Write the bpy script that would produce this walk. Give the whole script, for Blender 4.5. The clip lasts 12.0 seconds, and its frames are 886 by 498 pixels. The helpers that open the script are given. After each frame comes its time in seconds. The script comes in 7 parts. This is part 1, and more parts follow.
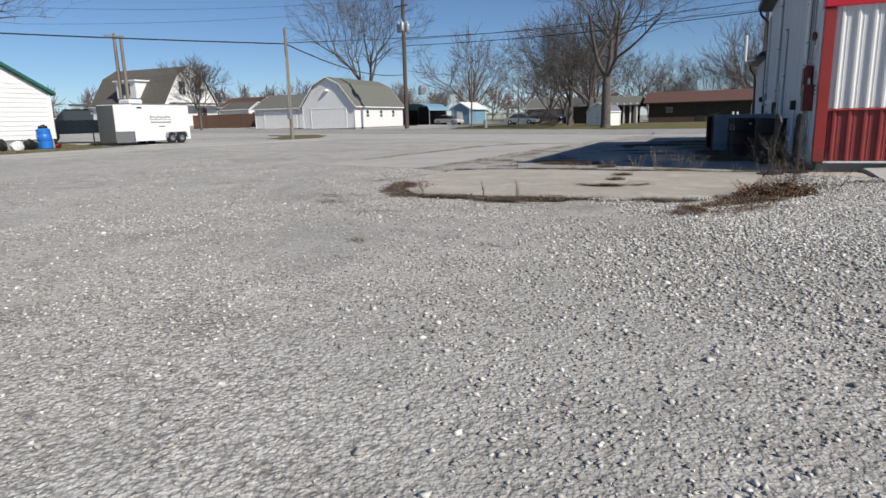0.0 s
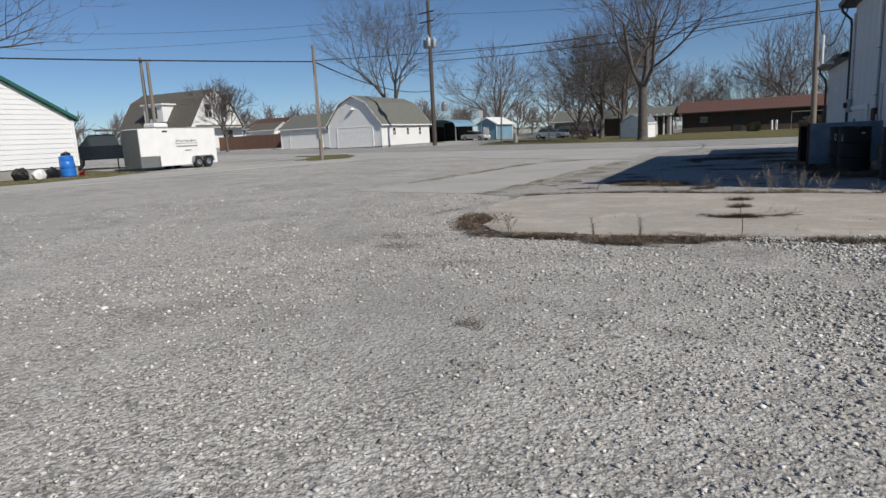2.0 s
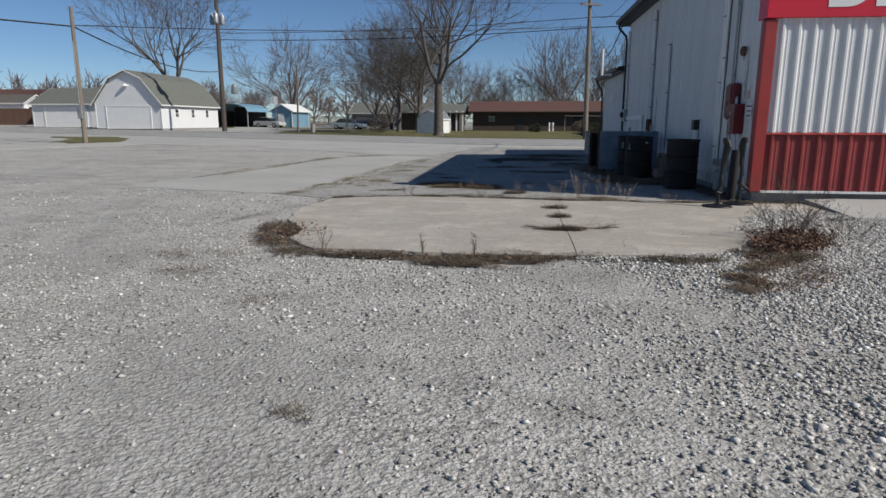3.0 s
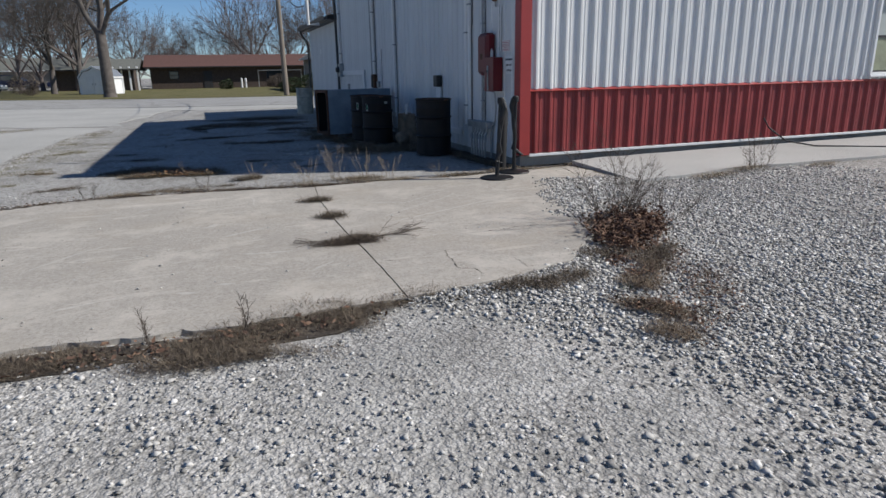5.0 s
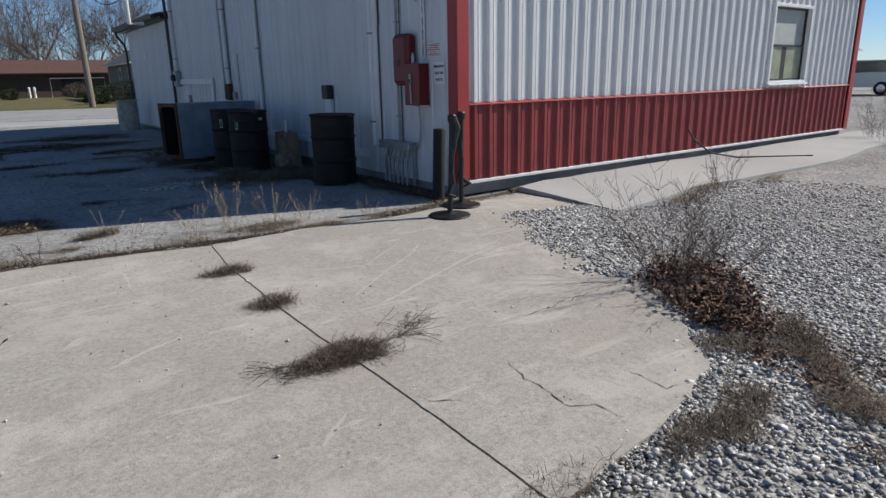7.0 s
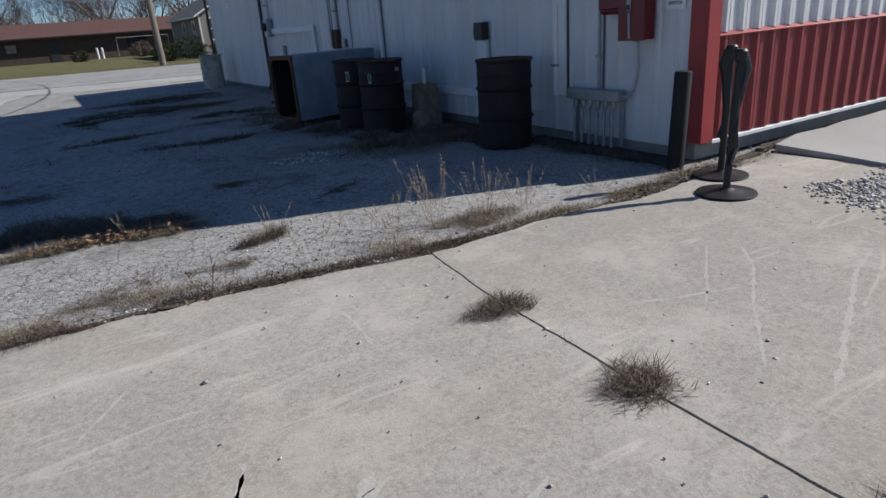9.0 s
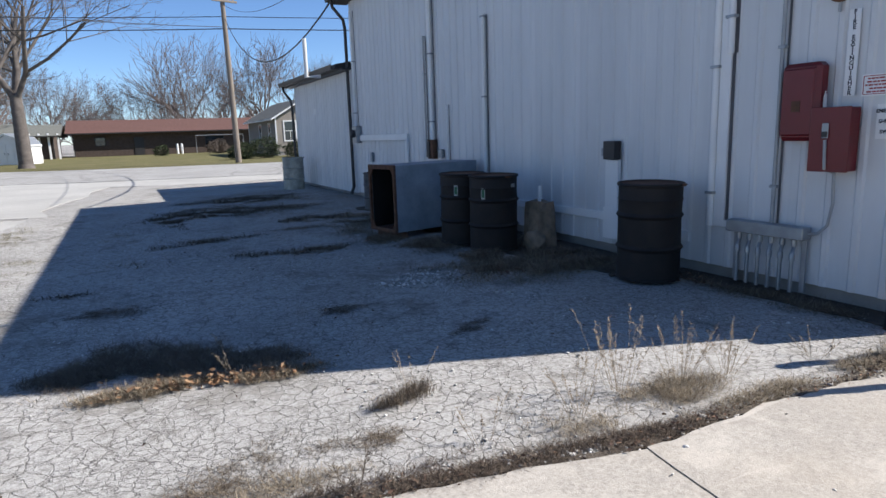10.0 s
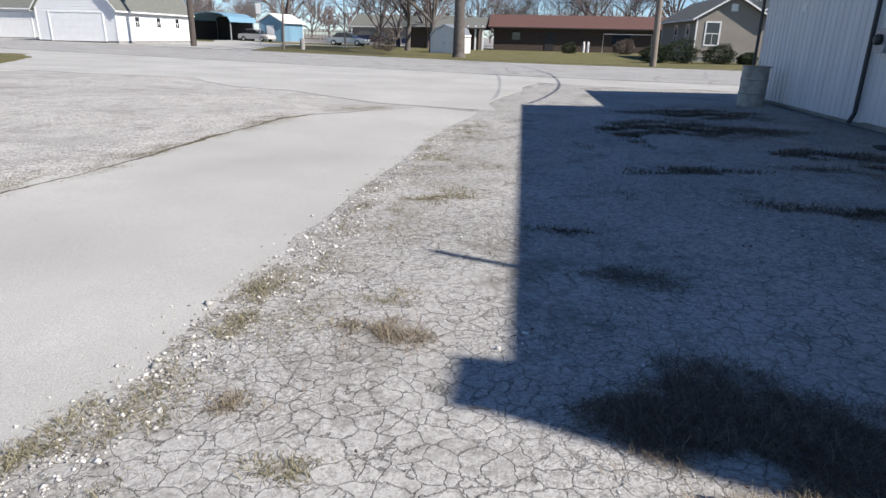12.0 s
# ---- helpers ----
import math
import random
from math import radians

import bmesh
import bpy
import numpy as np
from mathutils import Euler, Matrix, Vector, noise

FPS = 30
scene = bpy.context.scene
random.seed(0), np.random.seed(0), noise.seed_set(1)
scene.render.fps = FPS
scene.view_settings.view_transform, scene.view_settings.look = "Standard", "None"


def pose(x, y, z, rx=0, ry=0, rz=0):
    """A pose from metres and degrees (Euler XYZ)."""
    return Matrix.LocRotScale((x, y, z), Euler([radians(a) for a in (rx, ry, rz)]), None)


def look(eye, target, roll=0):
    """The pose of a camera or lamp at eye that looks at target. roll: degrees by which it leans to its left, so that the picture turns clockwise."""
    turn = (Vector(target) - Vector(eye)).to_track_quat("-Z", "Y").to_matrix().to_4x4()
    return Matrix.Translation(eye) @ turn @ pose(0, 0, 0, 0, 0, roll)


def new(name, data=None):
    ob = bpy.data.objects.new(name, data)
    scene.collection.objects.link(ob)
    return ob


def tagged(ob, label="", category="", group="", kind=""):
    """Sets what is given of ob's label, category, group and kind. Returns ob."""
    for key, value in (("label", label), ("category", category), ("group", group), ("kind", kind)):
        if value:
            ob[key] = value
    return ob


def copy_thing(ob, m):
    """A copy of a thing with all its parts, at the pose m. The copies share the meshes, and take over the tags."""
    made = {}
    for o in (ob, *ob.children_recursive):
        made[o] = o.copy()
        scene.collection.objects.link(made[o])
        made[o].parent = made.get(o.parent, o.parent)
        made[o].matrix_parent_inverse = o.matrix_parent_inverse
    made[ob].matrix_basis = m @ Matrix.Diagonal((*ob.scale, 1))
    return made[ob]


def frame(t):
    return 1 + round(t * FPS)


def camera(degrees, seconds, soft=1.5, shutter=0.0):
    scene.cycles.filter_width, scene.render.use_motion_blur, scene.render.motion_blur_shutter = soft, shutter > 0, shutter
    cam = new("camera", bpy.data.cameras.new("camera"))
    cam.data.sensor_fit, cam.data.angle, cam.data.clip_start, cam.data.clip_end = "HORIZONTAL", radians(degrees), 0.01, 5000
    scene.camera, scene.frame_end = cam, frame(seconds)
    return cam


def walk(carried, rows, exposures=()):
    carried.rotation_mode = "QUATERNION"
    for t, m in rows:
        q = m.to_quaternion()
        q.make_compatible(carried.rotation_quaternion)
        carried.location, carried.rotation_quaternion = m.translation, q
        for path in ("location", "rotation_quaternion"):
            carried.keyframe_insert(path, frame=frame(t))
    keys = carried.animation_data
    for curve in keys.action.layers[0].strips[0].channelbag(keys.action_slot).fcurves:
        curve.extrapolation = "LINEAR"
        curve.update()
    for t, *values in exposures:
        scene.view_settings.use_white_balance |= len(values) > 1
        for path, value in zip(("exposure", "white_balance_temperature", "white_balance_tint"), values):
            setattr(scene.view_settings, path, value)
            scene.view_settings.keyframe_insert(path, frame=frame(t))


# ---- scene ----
cam = camera(70.9, 12.0)
EXPOSURES = [(0, -0.02, 6800, 10), (1.5, -0.18, 6800, 10), (2.5, -0.26, 6750, 9), (5, -0.02, 6450, 10), (7, -0.02, 6500, 10), (8.5, -0.05, 6450, 10), (9.2, -0.03, 6350, 11), (9.6, 0.25, 6300, 12), (10, 0.78, 6550, 12), (10.5, 1.15, 6450, 11), (11, 1.1, 6400, 12), (11.5, 0.98, 6550, 12), (12, 0.6, 6650, 12)]
PATH = [
    (0, (-0.255, -0.393, 1.046), (-1.026, 1.407, 0.641), -1.5),
    (0.5, (-0.671, -0.083, 1.014), (-1.859, 1.48, 0.631), -3.8),
    (1, (-1.038, 0.168, 1.069), (-2.126, 1.8, 0.678), -3.0),
    (1.5, (-1.341, 0.56, 1.111), (-2.399, 2.221, 0.767), -3.4),
    (2, (-1.703, 1.035, 1.123), (-2.545, 2.814, 0.769), -2.9),
    (2.5, (-2.007, 1.594, 1.125), (-2.449, 3.504, 0.728), -0.9),
    (2.7, (-2.085, 1.75, 1.158), (-2.423, 3.682, 0.763), -0.2),
    (4.5, (-2.648, 3.686, 1.311), (-2.298, 5.589, 0.806), -2.2),
    (5, (-2.629, 4.3, 1.305), (-1.958, 6.104, 0.76), -1.1),
    (5.5, (-2.66, 4.926, 1.298), (-1.826, 6.661, 0.757), -1.9),
    (6, (-2.721, 5.499, 1.297), (-1.747, 7.151, 0.73), -1.0),
    (6.5, (-2.794, 6.011, 1.368), (-1.707, 7.595, 0.811), -0.4),
    (6.7, (-2.83, 6.189, 1.361), (-1.695, 7.749, 0.836), -0.5),
    (8.5, (-3.142, 8.124, 1.286), (-2.134, 9.731, 0.652), -5.5),
    (9, (-3.179, 8.649, 1.328), (-2.229, 10.267, 0.638), -4.4),
    (9.5, (-3.229, 9.233, 1.416), (-2.27, 10.906, 0.884), -2.4),
    (10, (-3.379, 9.813, 1.414), (-2.497, 11.57, 1.046), -1.9),
    (10.5, (-3.61, 10.437, 1.349), (-2.877, 12.259, 0.969), 0.6),
    (11, (-3.787, 11.036, 1.344), (-3.237, 12.887, 0.822), 0.6),
    (11.5, (-4.08, 11.536, 1.393), (-3.969, 13.446, 0.813), -0.5),
    (12, (-4.366, 11.998, 1.351), (-4.589, 13.878, 0.706), 1.2),
]
walk(cam, [(t, look(eye, target, roll)) for t, eye, target, roll in PATH], EXPOSURES)

SUN = Vector((1.205, -0.43, 1.0)).normalized()


def gz(x, y):
    """Height of the ground: almost level, rising gently to the west and far beyond the road."""
    return 0.011 * max(0.0, -x - 5) - 0.002 * max(0.0, min(y, 50) - 25) + 0.001 * max(0.0, min(y, 90) - 50)


# ---- world and sun ----
world = bpy.data.worlds.new("sky")
scene.world = world
world.use_nodes = True
wn = world.node_tree
sky = wn.nodes.new("ShaderNodeTexSky")
sky.sky_type = "NISHITA"
sky.sun_disc = False
sky.sun_elevation = math.asin(SUN.z)
sky.sun_rotation = math.atan2(SUN.x, SUN.y)
sky.altitude = 200
sky.air_density, sky.dust_density, sky.ozone_density = 0.8, 0.0, 7.5
wn.links.new(sky.outputs[0], wn.nodes["Background"].inputs[0])
wn.nodes["Background"].inputs[1].default_value = 0.094
sun = new("sun", bpy.data.lights.new("sun", "SUN"))
sun.data.energy, sun.data.angle, sun.data.color = 5.0, radians(0.53), (1.0, 0.965, 0.915)
sun.matrix_world = look(SUN * 60, (0, 0, 0))


# ---- materials ----
def mat(name, rough=0.7, metal=0.0, spec=0.5):
    m = bpy.data.materials.new(name)
    m.use_nodes = True
    b = m.node_tree.nodes["Principled BSDF"]
    b.inputs["Roughness"].default_value, b.inputs["Metallic"].default_value = rough, metal
    b.inputs["Specular IOR Level"].default_value = spec
    return m


def N(m, kind, **kw):
    n = m.node_tree.nodes.new(kind)
    for k, v in kw.items():
        if k in n.inputs:
            n.inputs[k].default_value = v
        else:
            setattr(n, k, v)
    return n


def link(m, a, b):
    m.node_tree.links.new(a, b)


def coords(m, scale=1.0, stretch=(1, 1, 1), space="Object"):
    tc, mp = N(m, "ShaderNodeTexCoord"), N(m, "ShaderNodeMapping")
    link(m, tc.outputs[space], mp.inputs[0])
    mp.inputs["Scale"].default_value = [scale * s for s in stretch]
    return mp.outputs[0]


def noise_of(m, vec, scale, detail=4.0, rough=0.55):
    n = N(m, "ShaderNodeTexNoise")
    n.inputs["Scale"].default_value, n.inputs["Detail"].default_value, n.inputs["Roughness"].default_value = scale, detail, rough
    link(m, vec, n.inputs["Vector"])
    return n.outputs["Fac"]


def ramp(m, fac, stops):
    r = N(m, "ShaderNodeValToRGB")
    e = r.color_ramp.elements
    while len(e) < len(stops):
        e.new(0.5)
    for el, (p, c) in zip(e, stops):
        el.position = p
        el.color = (c, c, c, 1) if isinstance(c, (int, float)) else (*c, 1)
    link(m, fac, r.inputs[0])
    return r.outputs[0]


def mix(m, fac, a, b, mode="MIX"):
    n = N(m, "ShaderNodeMix", data_type="RGBA", blend_type=mode)
    for sock, v in ((n.inputs[0], fac), (n.inputs[6], a), (n.inputs[7], b)):
        if isinstance(v, (int, float)):
            sock.default_value = v if sock == n.inputs[0] else (v, v, v, 1)
        elif isinstance(v, tuple):
            sock.default_value = (*v, 1)
        else:
            link(m, v, sock)
    return n.outputs[2]


def bump(m, height, dist=0.01, strength=0.6):
    b = N(m, "ShaderNodeBump", Distance=dist, Strength=strength)
    link(m, height, b.inputs["Height"])
    link(m, b.outputs[0], m.node_tree.nodes["Principled BSDF"].inputs["Normal"])


def base(m, col):
    link(m, col, m.node_tree.nodes["Principled BSDF"].inputs["Base Color"])
    return m


def plain(name, col, rough=0.6, metal=0.0, var=0.12, scale=6.0, relief=0.0, stretch=(1, 1, 1), rnd=0.0):
    """A surface of one material, with mottling at two scales."""
    m = mat(name, rough, metal)
    v = coords(m, 1.0, stretch)
    a = noise_of(m, v, scale)
    b = noise_of(m, v, scale * 9)
    dark = tuple(c * (1 - var * 1.6) for c in col)
    lite = tuple(min(1, c * (1 + var)) for c in col)
    c1 = mix(m, ramp(m, a, [(0.3, 0.0), (0.7, 1.0)]), dark, lite)
    c2 = mix(m, 0.35, c1, mix(m, b, dark, lite))
    if rnd:
        oi = N(m, "ShaderNodeObjectInfo")
        c2 = mix(m, 1.0, c2, ramp(m, oi.outputs["Random"], [(0.0, 1 - rnd), (1.0, 1.0)]), "MULTIPLY")
    if relief:
        bump(m, b, relief)
    return base(m, c2)


def gravel_mat():
    m = mat("gravel", 0.95, spec=0.15)
    v = coords(m)
    big = noise_of(m, v, 0.3, 6, 0.6)
    mid = noise_of(m, v, 2.2, 5)
    warp = N(m, "ShaderNodeVectorMath", operation="ADD")
    nz = N(m, "ShaderNodeTexNoise", Scale=30.0, Detail=3.0)
    link(m, v, nz.inputs["Vector"])
    sc = N(m, "ShaderNodeVectorMath", operation="SCALE")
    sc.inputs["Scale"].default_value = 0.02
    link(m, nz.outputs["Color"], sc.inputs[0])
    link(m, v, warp.inputs[0])
    link(m, sc.outputs[0], warp.inputs[1])
    cells = []
    for s in (36.0, 78.0, 17.0):
        vo = N(m, "ShaderNodeTexVoronoi", Scale=s)
        link(m, warp.outputs[0], vo.inputs["Vector"])
        cells.append(vo)
    tones = [(0.0, (0.2, 0.19, 0.172)), (0.3, (0.45, 0.43, 0.392)), (0.7, (0.66, 0.633, 0.585)), (1.0, (0.92, 0.89, 0.84))]
    stone = ramp(m, cells[0].outputs["Color"], tones)
    small = ramp(m, cells[1].outputs["Color"], tones)
    coarse = ramp(m, cells[2].outputs["Color"], tones)
    fines = mix(m, noise_of(m, v, 160, 3), (0.46, 0.446, 0.41), (0.6, 0.585, 0.545))
    loose = ramp(m, mix(m, 0.4, big, mid), [(0.4, 0.0), (0.56, 1.0)])
    sep = N(m, "ShaderNodeSeparateXYZ")
    link(m, v, sep.inputs[0])
    slope = N(m, "ShaderNodeMath", operation="MULTIPLY_ADD")
    slope.inputs[1].default_value = 0.35
    link(m, sep.outputs["Y"], slope.inputs[0])
    link(m, sep.outputs["X"], slope.inputs[2])
    east = N(m, "ShaderNodeMapRange")
    for k_, val in ((1, 0.2), (2, 3.0), (3, 0.0), (4, 1.0)):
        east.inputs[k_].default_value = val
    link(m, slope.outputs[0], east.inputs[0])
    loose = mix(m, 1.0, loose, east.outputs[0], "SCREEN")
    c = mix(m, ramp(m, mid, [(0.4, 0.25), (0.65, 0.8)]), stone, small)
    c = mix(m, 0.22, c, coarse)
    c = mix(m, mix(m, loose, 0.3, 0.92), fines, c)
    patch = ramp(m, noise_of(m, v, 0.3, 7, 0.72), [(0.4, 0.76), (0.56, 1.08)])
    c = mix(m, 1.0, c, patch, "MULTIPLY")
    dirt = ramp(m, noise_of(m, v, 0.8, 7, 0.7), [(0.56, 0.0), (0.72, 0.5)])
    c = mix(m, dirt, c, (0.19, 0.17, 0.145))
    # colour lowered eastward for the dirt and shadow among coarser stones
    c = mix(m, 1.0, c, ramp(m, east.outputs[0], [(0.0, 1.0), (1.0, 0.85)]), "MULTIPLY")
    # shade between the stones, painted as dark rims round the cells
    gap_shade = ramp(m, cells[0].outputs["Distance"], [(0.4, 1.0), (0.8, 0.38)])
    gap_shade2 = ramp(m, cells[1].outputs["Distance"], [(0.35, 1.0), (0.85, 0.45)])
    base(m, mix(m, mix(m, loose, 0.35, 0.85), c, mix(m, 1.0, c, mix(m, 1.0, gap_shade, gap_shade2, "MULTIPLY"), "MULTIPLY")))
    h = mix(m, 0.35, cells[0].outputs["Distance"], cells[1].outputs["Distance"])
    inv = N(m, "ShaderNodeMath", operation="MULTIPLY")
    inv.inputs[1].default_value = -1.0
    link(m, h, inv.inputs[0])
    bump(m, inv.outputs[0], 0.016, 0.9)
    return m


def concrete_mat(name, col, crack=0.0, crack_scale=4.0, relief=0.004, worn=0.15, scrape=0.0, dirt=0.0):
    m = mat(name, 0.92, spec=0.25)
    v = coords(m)
    big = noise_of(m, v, 0.5, 5)
    mid = noise_of(m, v, 4, 6, 0.65)
    fine = noise_of(m, v, 110, 3, 0.7)
    d = tuple(x * (1 - worn) for x in col)
    l = tuple(x * (1 + worn) for x in col)
    c = mix(m, ramp(m, big, [(0.3, 0.0), (0.7, 1.0)]), d, l)
    c = mix(m, ramp(m, mid, [(0.35, 0.0), (0.7, 0.5)]), c, d)
    c = mix(m, ramp(m, fine, [(0.42, 0.35), (0.6, 0.0)]), c, tuple(x * 0.5 for x in col))
    if scrape:
        agg = noise_of(m, v, 42, 5, 0.8)
        c = mix(m, ramp(m, agg, [(0.36, 0.6), (0.5, 0.0)]), c, tuple(x * 0.45 for x in col))
        c = mix(m, ramp(m, agg, [(0.54, 0.0), (0.68, 0.35)]), c, tuple(min(1, x * 1.4) for x in col))
        c = mix(m, ramp(m, noise_of(m, v, 7, 7, 0.7), [(0.45, 0.0), (0.6, 0.35)]), c, tuple(x * 0.72 for x in col))
        c = mix(m, ramp(m, noise_of(m, v, 1.7, 8, 0.75), [(0.5, 0.0), (0.62, 0.5)]), c, tuple(min(1, x * 1.22) for x in col))
        # thin pale drag marks, two ways
        for turn, sc_, lo in ((0.35, 1.3, 0.63), (-0.35, 1.0, 0.64), (1.3, 0.8, 0.66)):
            tc, mp = N(m, "ShaderNodeTexCoord"), N(m, "ShaderNodeMapping")
            link(m, tc.outputs["Object"], mp.inputs[0])
            mp.inputs["Rotation"].default_value = (0, 0, turn)
            mp.inputs["Scale"].default_value = (0.7, 4.2, 1)
            f = ramp(m, noise_of(m, mp.outputs[0], sc_, 2, 0.4), [(lo, 0.0), (lo + 0.03, scrape), (lo + 0.06, 0.0)])
            f = mix(m, 1.0, f, ramp(m, noise_of(m, v, 0.9 + turn * 0.3, 4), [(0.5, 0.0), (0.58, 1.0)]), "MULTIPLY")
            c = mix(m, f, c, tuple(min(1, x * 1.35) for x in col))
        spots = ramp(m, noise_of(m, v, 1.1, 5, 0.6), [(0.5, 0.0), (0.75, 0.35)])
        c = mix(m, spots, c, (0.40, 0.34, 0.26))
    if dirt:
        d1 = ramp(m, noise_of(m, v, 0.85, 8, 0.75), [(0.55, 0.0), (0.63, dirt)])
        c = mix(m, d1, c, (0.135, 0.12, 0.095))
        d2 = ramp(m, noise_of(m, v, 3.6, 6, 0.7), [(0.55, 0.0), (0.64, dirt * 0.8)])
        c = mix(m, d2, c, (0.17, 0.16, 0.135))
        c = mix(m, ramp(m, noise_of(m, v, 24, 5, 0.8), [(0.52, 0.0), (0.66, 0.5)]), c, (0.6, 0.585, 0.55))
        grit = ramp(m, noise_of(m, v, 38, 4, 0.8), [(0.41, 0.75), (0.52, 0.0)])
        c = mix(m, grit, c, (0.22, 0.21, 0.19))
    h = fine
    if crack:
        warp = N(m, "ShaderNodeVectorMath", operation="ADD")
        nz = N(m, "ShaderNodeTexNoise", Scale=3.0, Detail=7.0, Roughness=0.65)
        link(m, v, nz.inputs["Vector"])
        sc = N(m, "ShaderNodeVectorMath", operation="SCALE")
        sc.inputs["Scale"].default_value = 0.2
        link(m, nz.outputs["Color"], sc.inputs[0])
        link(m, v, warp.inputs[0])
        link(m, sc.outputs[0], warp.inputs[1])
        edges = []
        for s, w in ((crack_scale, 0.036), (crack_scale * 2.1, 0.05)):
            vo = N(m, "ShaderNodeTexVoronoi", feature="DISTANCE_TO_EDGE", Scale=s)
            link(m, warp.outputs[0], vo.inputs["Vector"])
            edges.append(ramp(m, vo.outputs["Distance"], [(0.0, 0.0), (w, 1.0)]))
        where = ramp(m, noise_of(m, v, 0.7, 4), [(0.42, 0.0), (0.6, 0.8)])
        where2 = ramp(m, noise_of(m, v, 1.6, 5), [(0.34, 0.55), (0.52, 1.0)])
        net = mix(m, 1.0, mix(m, where2, 1.0, edges[0]), mix(m, where, 1.0, edges[1]), "MULTIPLY")
        c = mix(m, ramp(m, net, [(0.0, crack), (1.0, 0.0)]), c, (0.07, 0.062, 0.05))
        h = mix(m, 0.6, fine, net)
    base(m, c)
    bump(m, h, relief, 0.7)
    return m


def grass_mat():
    m = mat("lawn", 0.95, spec=0.1)
    v = coords(m)
    a = noise_of(m, v, 0.4, 6, 0.65)
    b = noise_of(m, v, 14, 5, 0.7)
    c = ramp(m, a, [(0.3, (0.09, 0.09, 0.04)), (0.5, (0.135, 0.125, 0.06)), (0.7, (0.2, 0.17, 0.1))])
    base(m, mix(m, 0.5, c, mix(m, b, (0.06, 0.07, 0.02), (0.26, 0.23, 0.12))))
    bump(m, b, 0.05, 1.0)
    return m


def island_mat(name, stops, rough=0.9):
    """Each loose piece takes its own tone."""
    m = mat(name, rough, spec=0.2)
    g = N(m, "ShaderNodeNewGeometry")
    c = ramp(m, g.outputs["Random Per Island"], stops)
    return base(m, mix(m, 0.3, c, mix(m, noise_of(m, coords(m), 60), (0.1, 0.1, 0.09), c)))


def glass_mat():
    m = mat("window_glass", 0.05, spec=0.8)
    m.node_tree.nodes["Principled BSDF"].inputs["Base Color"].default_value = (0.025, 0.03, 0.035, 1)
    return m


GRAVEL = gravel_mat()
CONCRETE = concrete_mat("concrete_slab", (0.465, 0.428, 0.37), relief=0.003, scrape=0.45)
LANE = concrete_mat("compacted_lane", (0.455, 0.445, 0.412), relief=0.006)
APRON = concrete_mat("concrete_apron", (0.46, 0.45, 0.42), relief=0.004)
ASPHALT = concrete_mat("cracked_asphalt", (0.455, 0.442, 0.412), crack=0.75, crack_scale=9.5, relief=0.014, dirt=0.62)
ROAD = concrete_mat("road_surface", (0.40, 0.395, 0.375), crack=0.35, crack_scale=0.35, relief=0.008, dirt=0.3)
SOIL = plain("soil", (0.085, 0.068, 0.05), 0.97, var=0.4, scale=8, relief=0.02)
LAWN = grass_mat()
STONE = island_mat("loose_stone", [(0.0, (0.24, 0.23, 0.212)), (0.35, (0.43, 0.414, 0.382)), (0.8, (0.64, 0.617, 0.572)), (1.0, (0.88, 0.853, 0.805))])
STRAW = island_mat("dry_grass", [(0.0, (0.10, 0.075, 0.048)), (0.5, (0.235, 0.185, 0.125)), (1.0, (0.43, 0.355, 0.25))])
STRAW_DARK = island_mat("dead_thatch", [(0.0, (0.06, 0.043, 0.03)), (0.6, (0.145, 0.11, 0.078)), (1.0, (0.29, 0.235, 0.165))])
LITTER = island_mat("flattened_dead_grass", [(0.0, (0.07, 0.048, 0.032)), (0.5, (0.17, 0.12, 0.08)), (1.0, (0.36, 0.28, 0.19))])
MAT_BROWN = island_mat("brown_weed_mat", [(0.0, (0.035, 0.024, 0.018)), (0.7, (0.10, 0.07, 0.05)), (1.0, (0.26, 0.2, 0.14))])
GREENISH = island_mat("winter_grass", [(0.0, (0.13, 0.115, 0.065)), (0.6, (0.24, 0.21, 0.125)), (1.0, (0.40, 0.36, 0.24))])
LEAF = island_mat("dead_leaf", [(0.0, (0.06, 0.035, 0.025)), (0.5, (0.16, 0.085, 0.055)), (1.0, (0.32, 0.20, 0.13))])
TWIG = plain("twig_bark", (0.12, 0.095, 0.075), 0.9, var=0.3)
BARK = plain("tree_bark", (0.125, 0.108, 0.095), 0.95, var=0.3, scale=3, relief=0.02)
# Bark pales with distance: aerial haze is put into the base colour.
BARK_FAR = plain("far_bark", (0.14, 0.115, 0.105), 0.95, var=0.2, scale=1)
BARK_HAZE = plain("haze_paled_bark", (0.20, 0.165, 0.155), 0.95, var=0.2, scale=1)
WHITE_METAL = plain("white_painted_metal", (0.64, 0.65, 0.645), 0.42, var=0.09, scale=0.9, rnd=0.05, stretch=(2.5, 2.5, 0.35))
# dark colour for the shade and dirt beside pipes on the wall
SHADE_DIRT = plain("edge_shade_and_dirt", (0.10, 0.10, 0.105), 0.8, var=0.2)
WHITE_FRONT = plain("white_steel_panel", (0.72, 0.72, 0.70), 0.4, var=0.05, scale=1.5, rnd=0.04)
RED_METAL = plain("red_steel_panel", (0.31, 0.045, 0.042), 0.5, var=0.25, scale=1.8, rnd=0.2)
RED_TRIM = plain("red_trim", (0.33, 0.035, 0.03), 0.45, var=0.12, scale=2)
RED_BOX = plain("red_enamel", (0.14, 0.004, 0.008), 0.35, var=0.08, scale=3)
SIGN_RED = plain("red_sign_board", (0.62, 0.02, 0.04), 0.35, var=0.05)
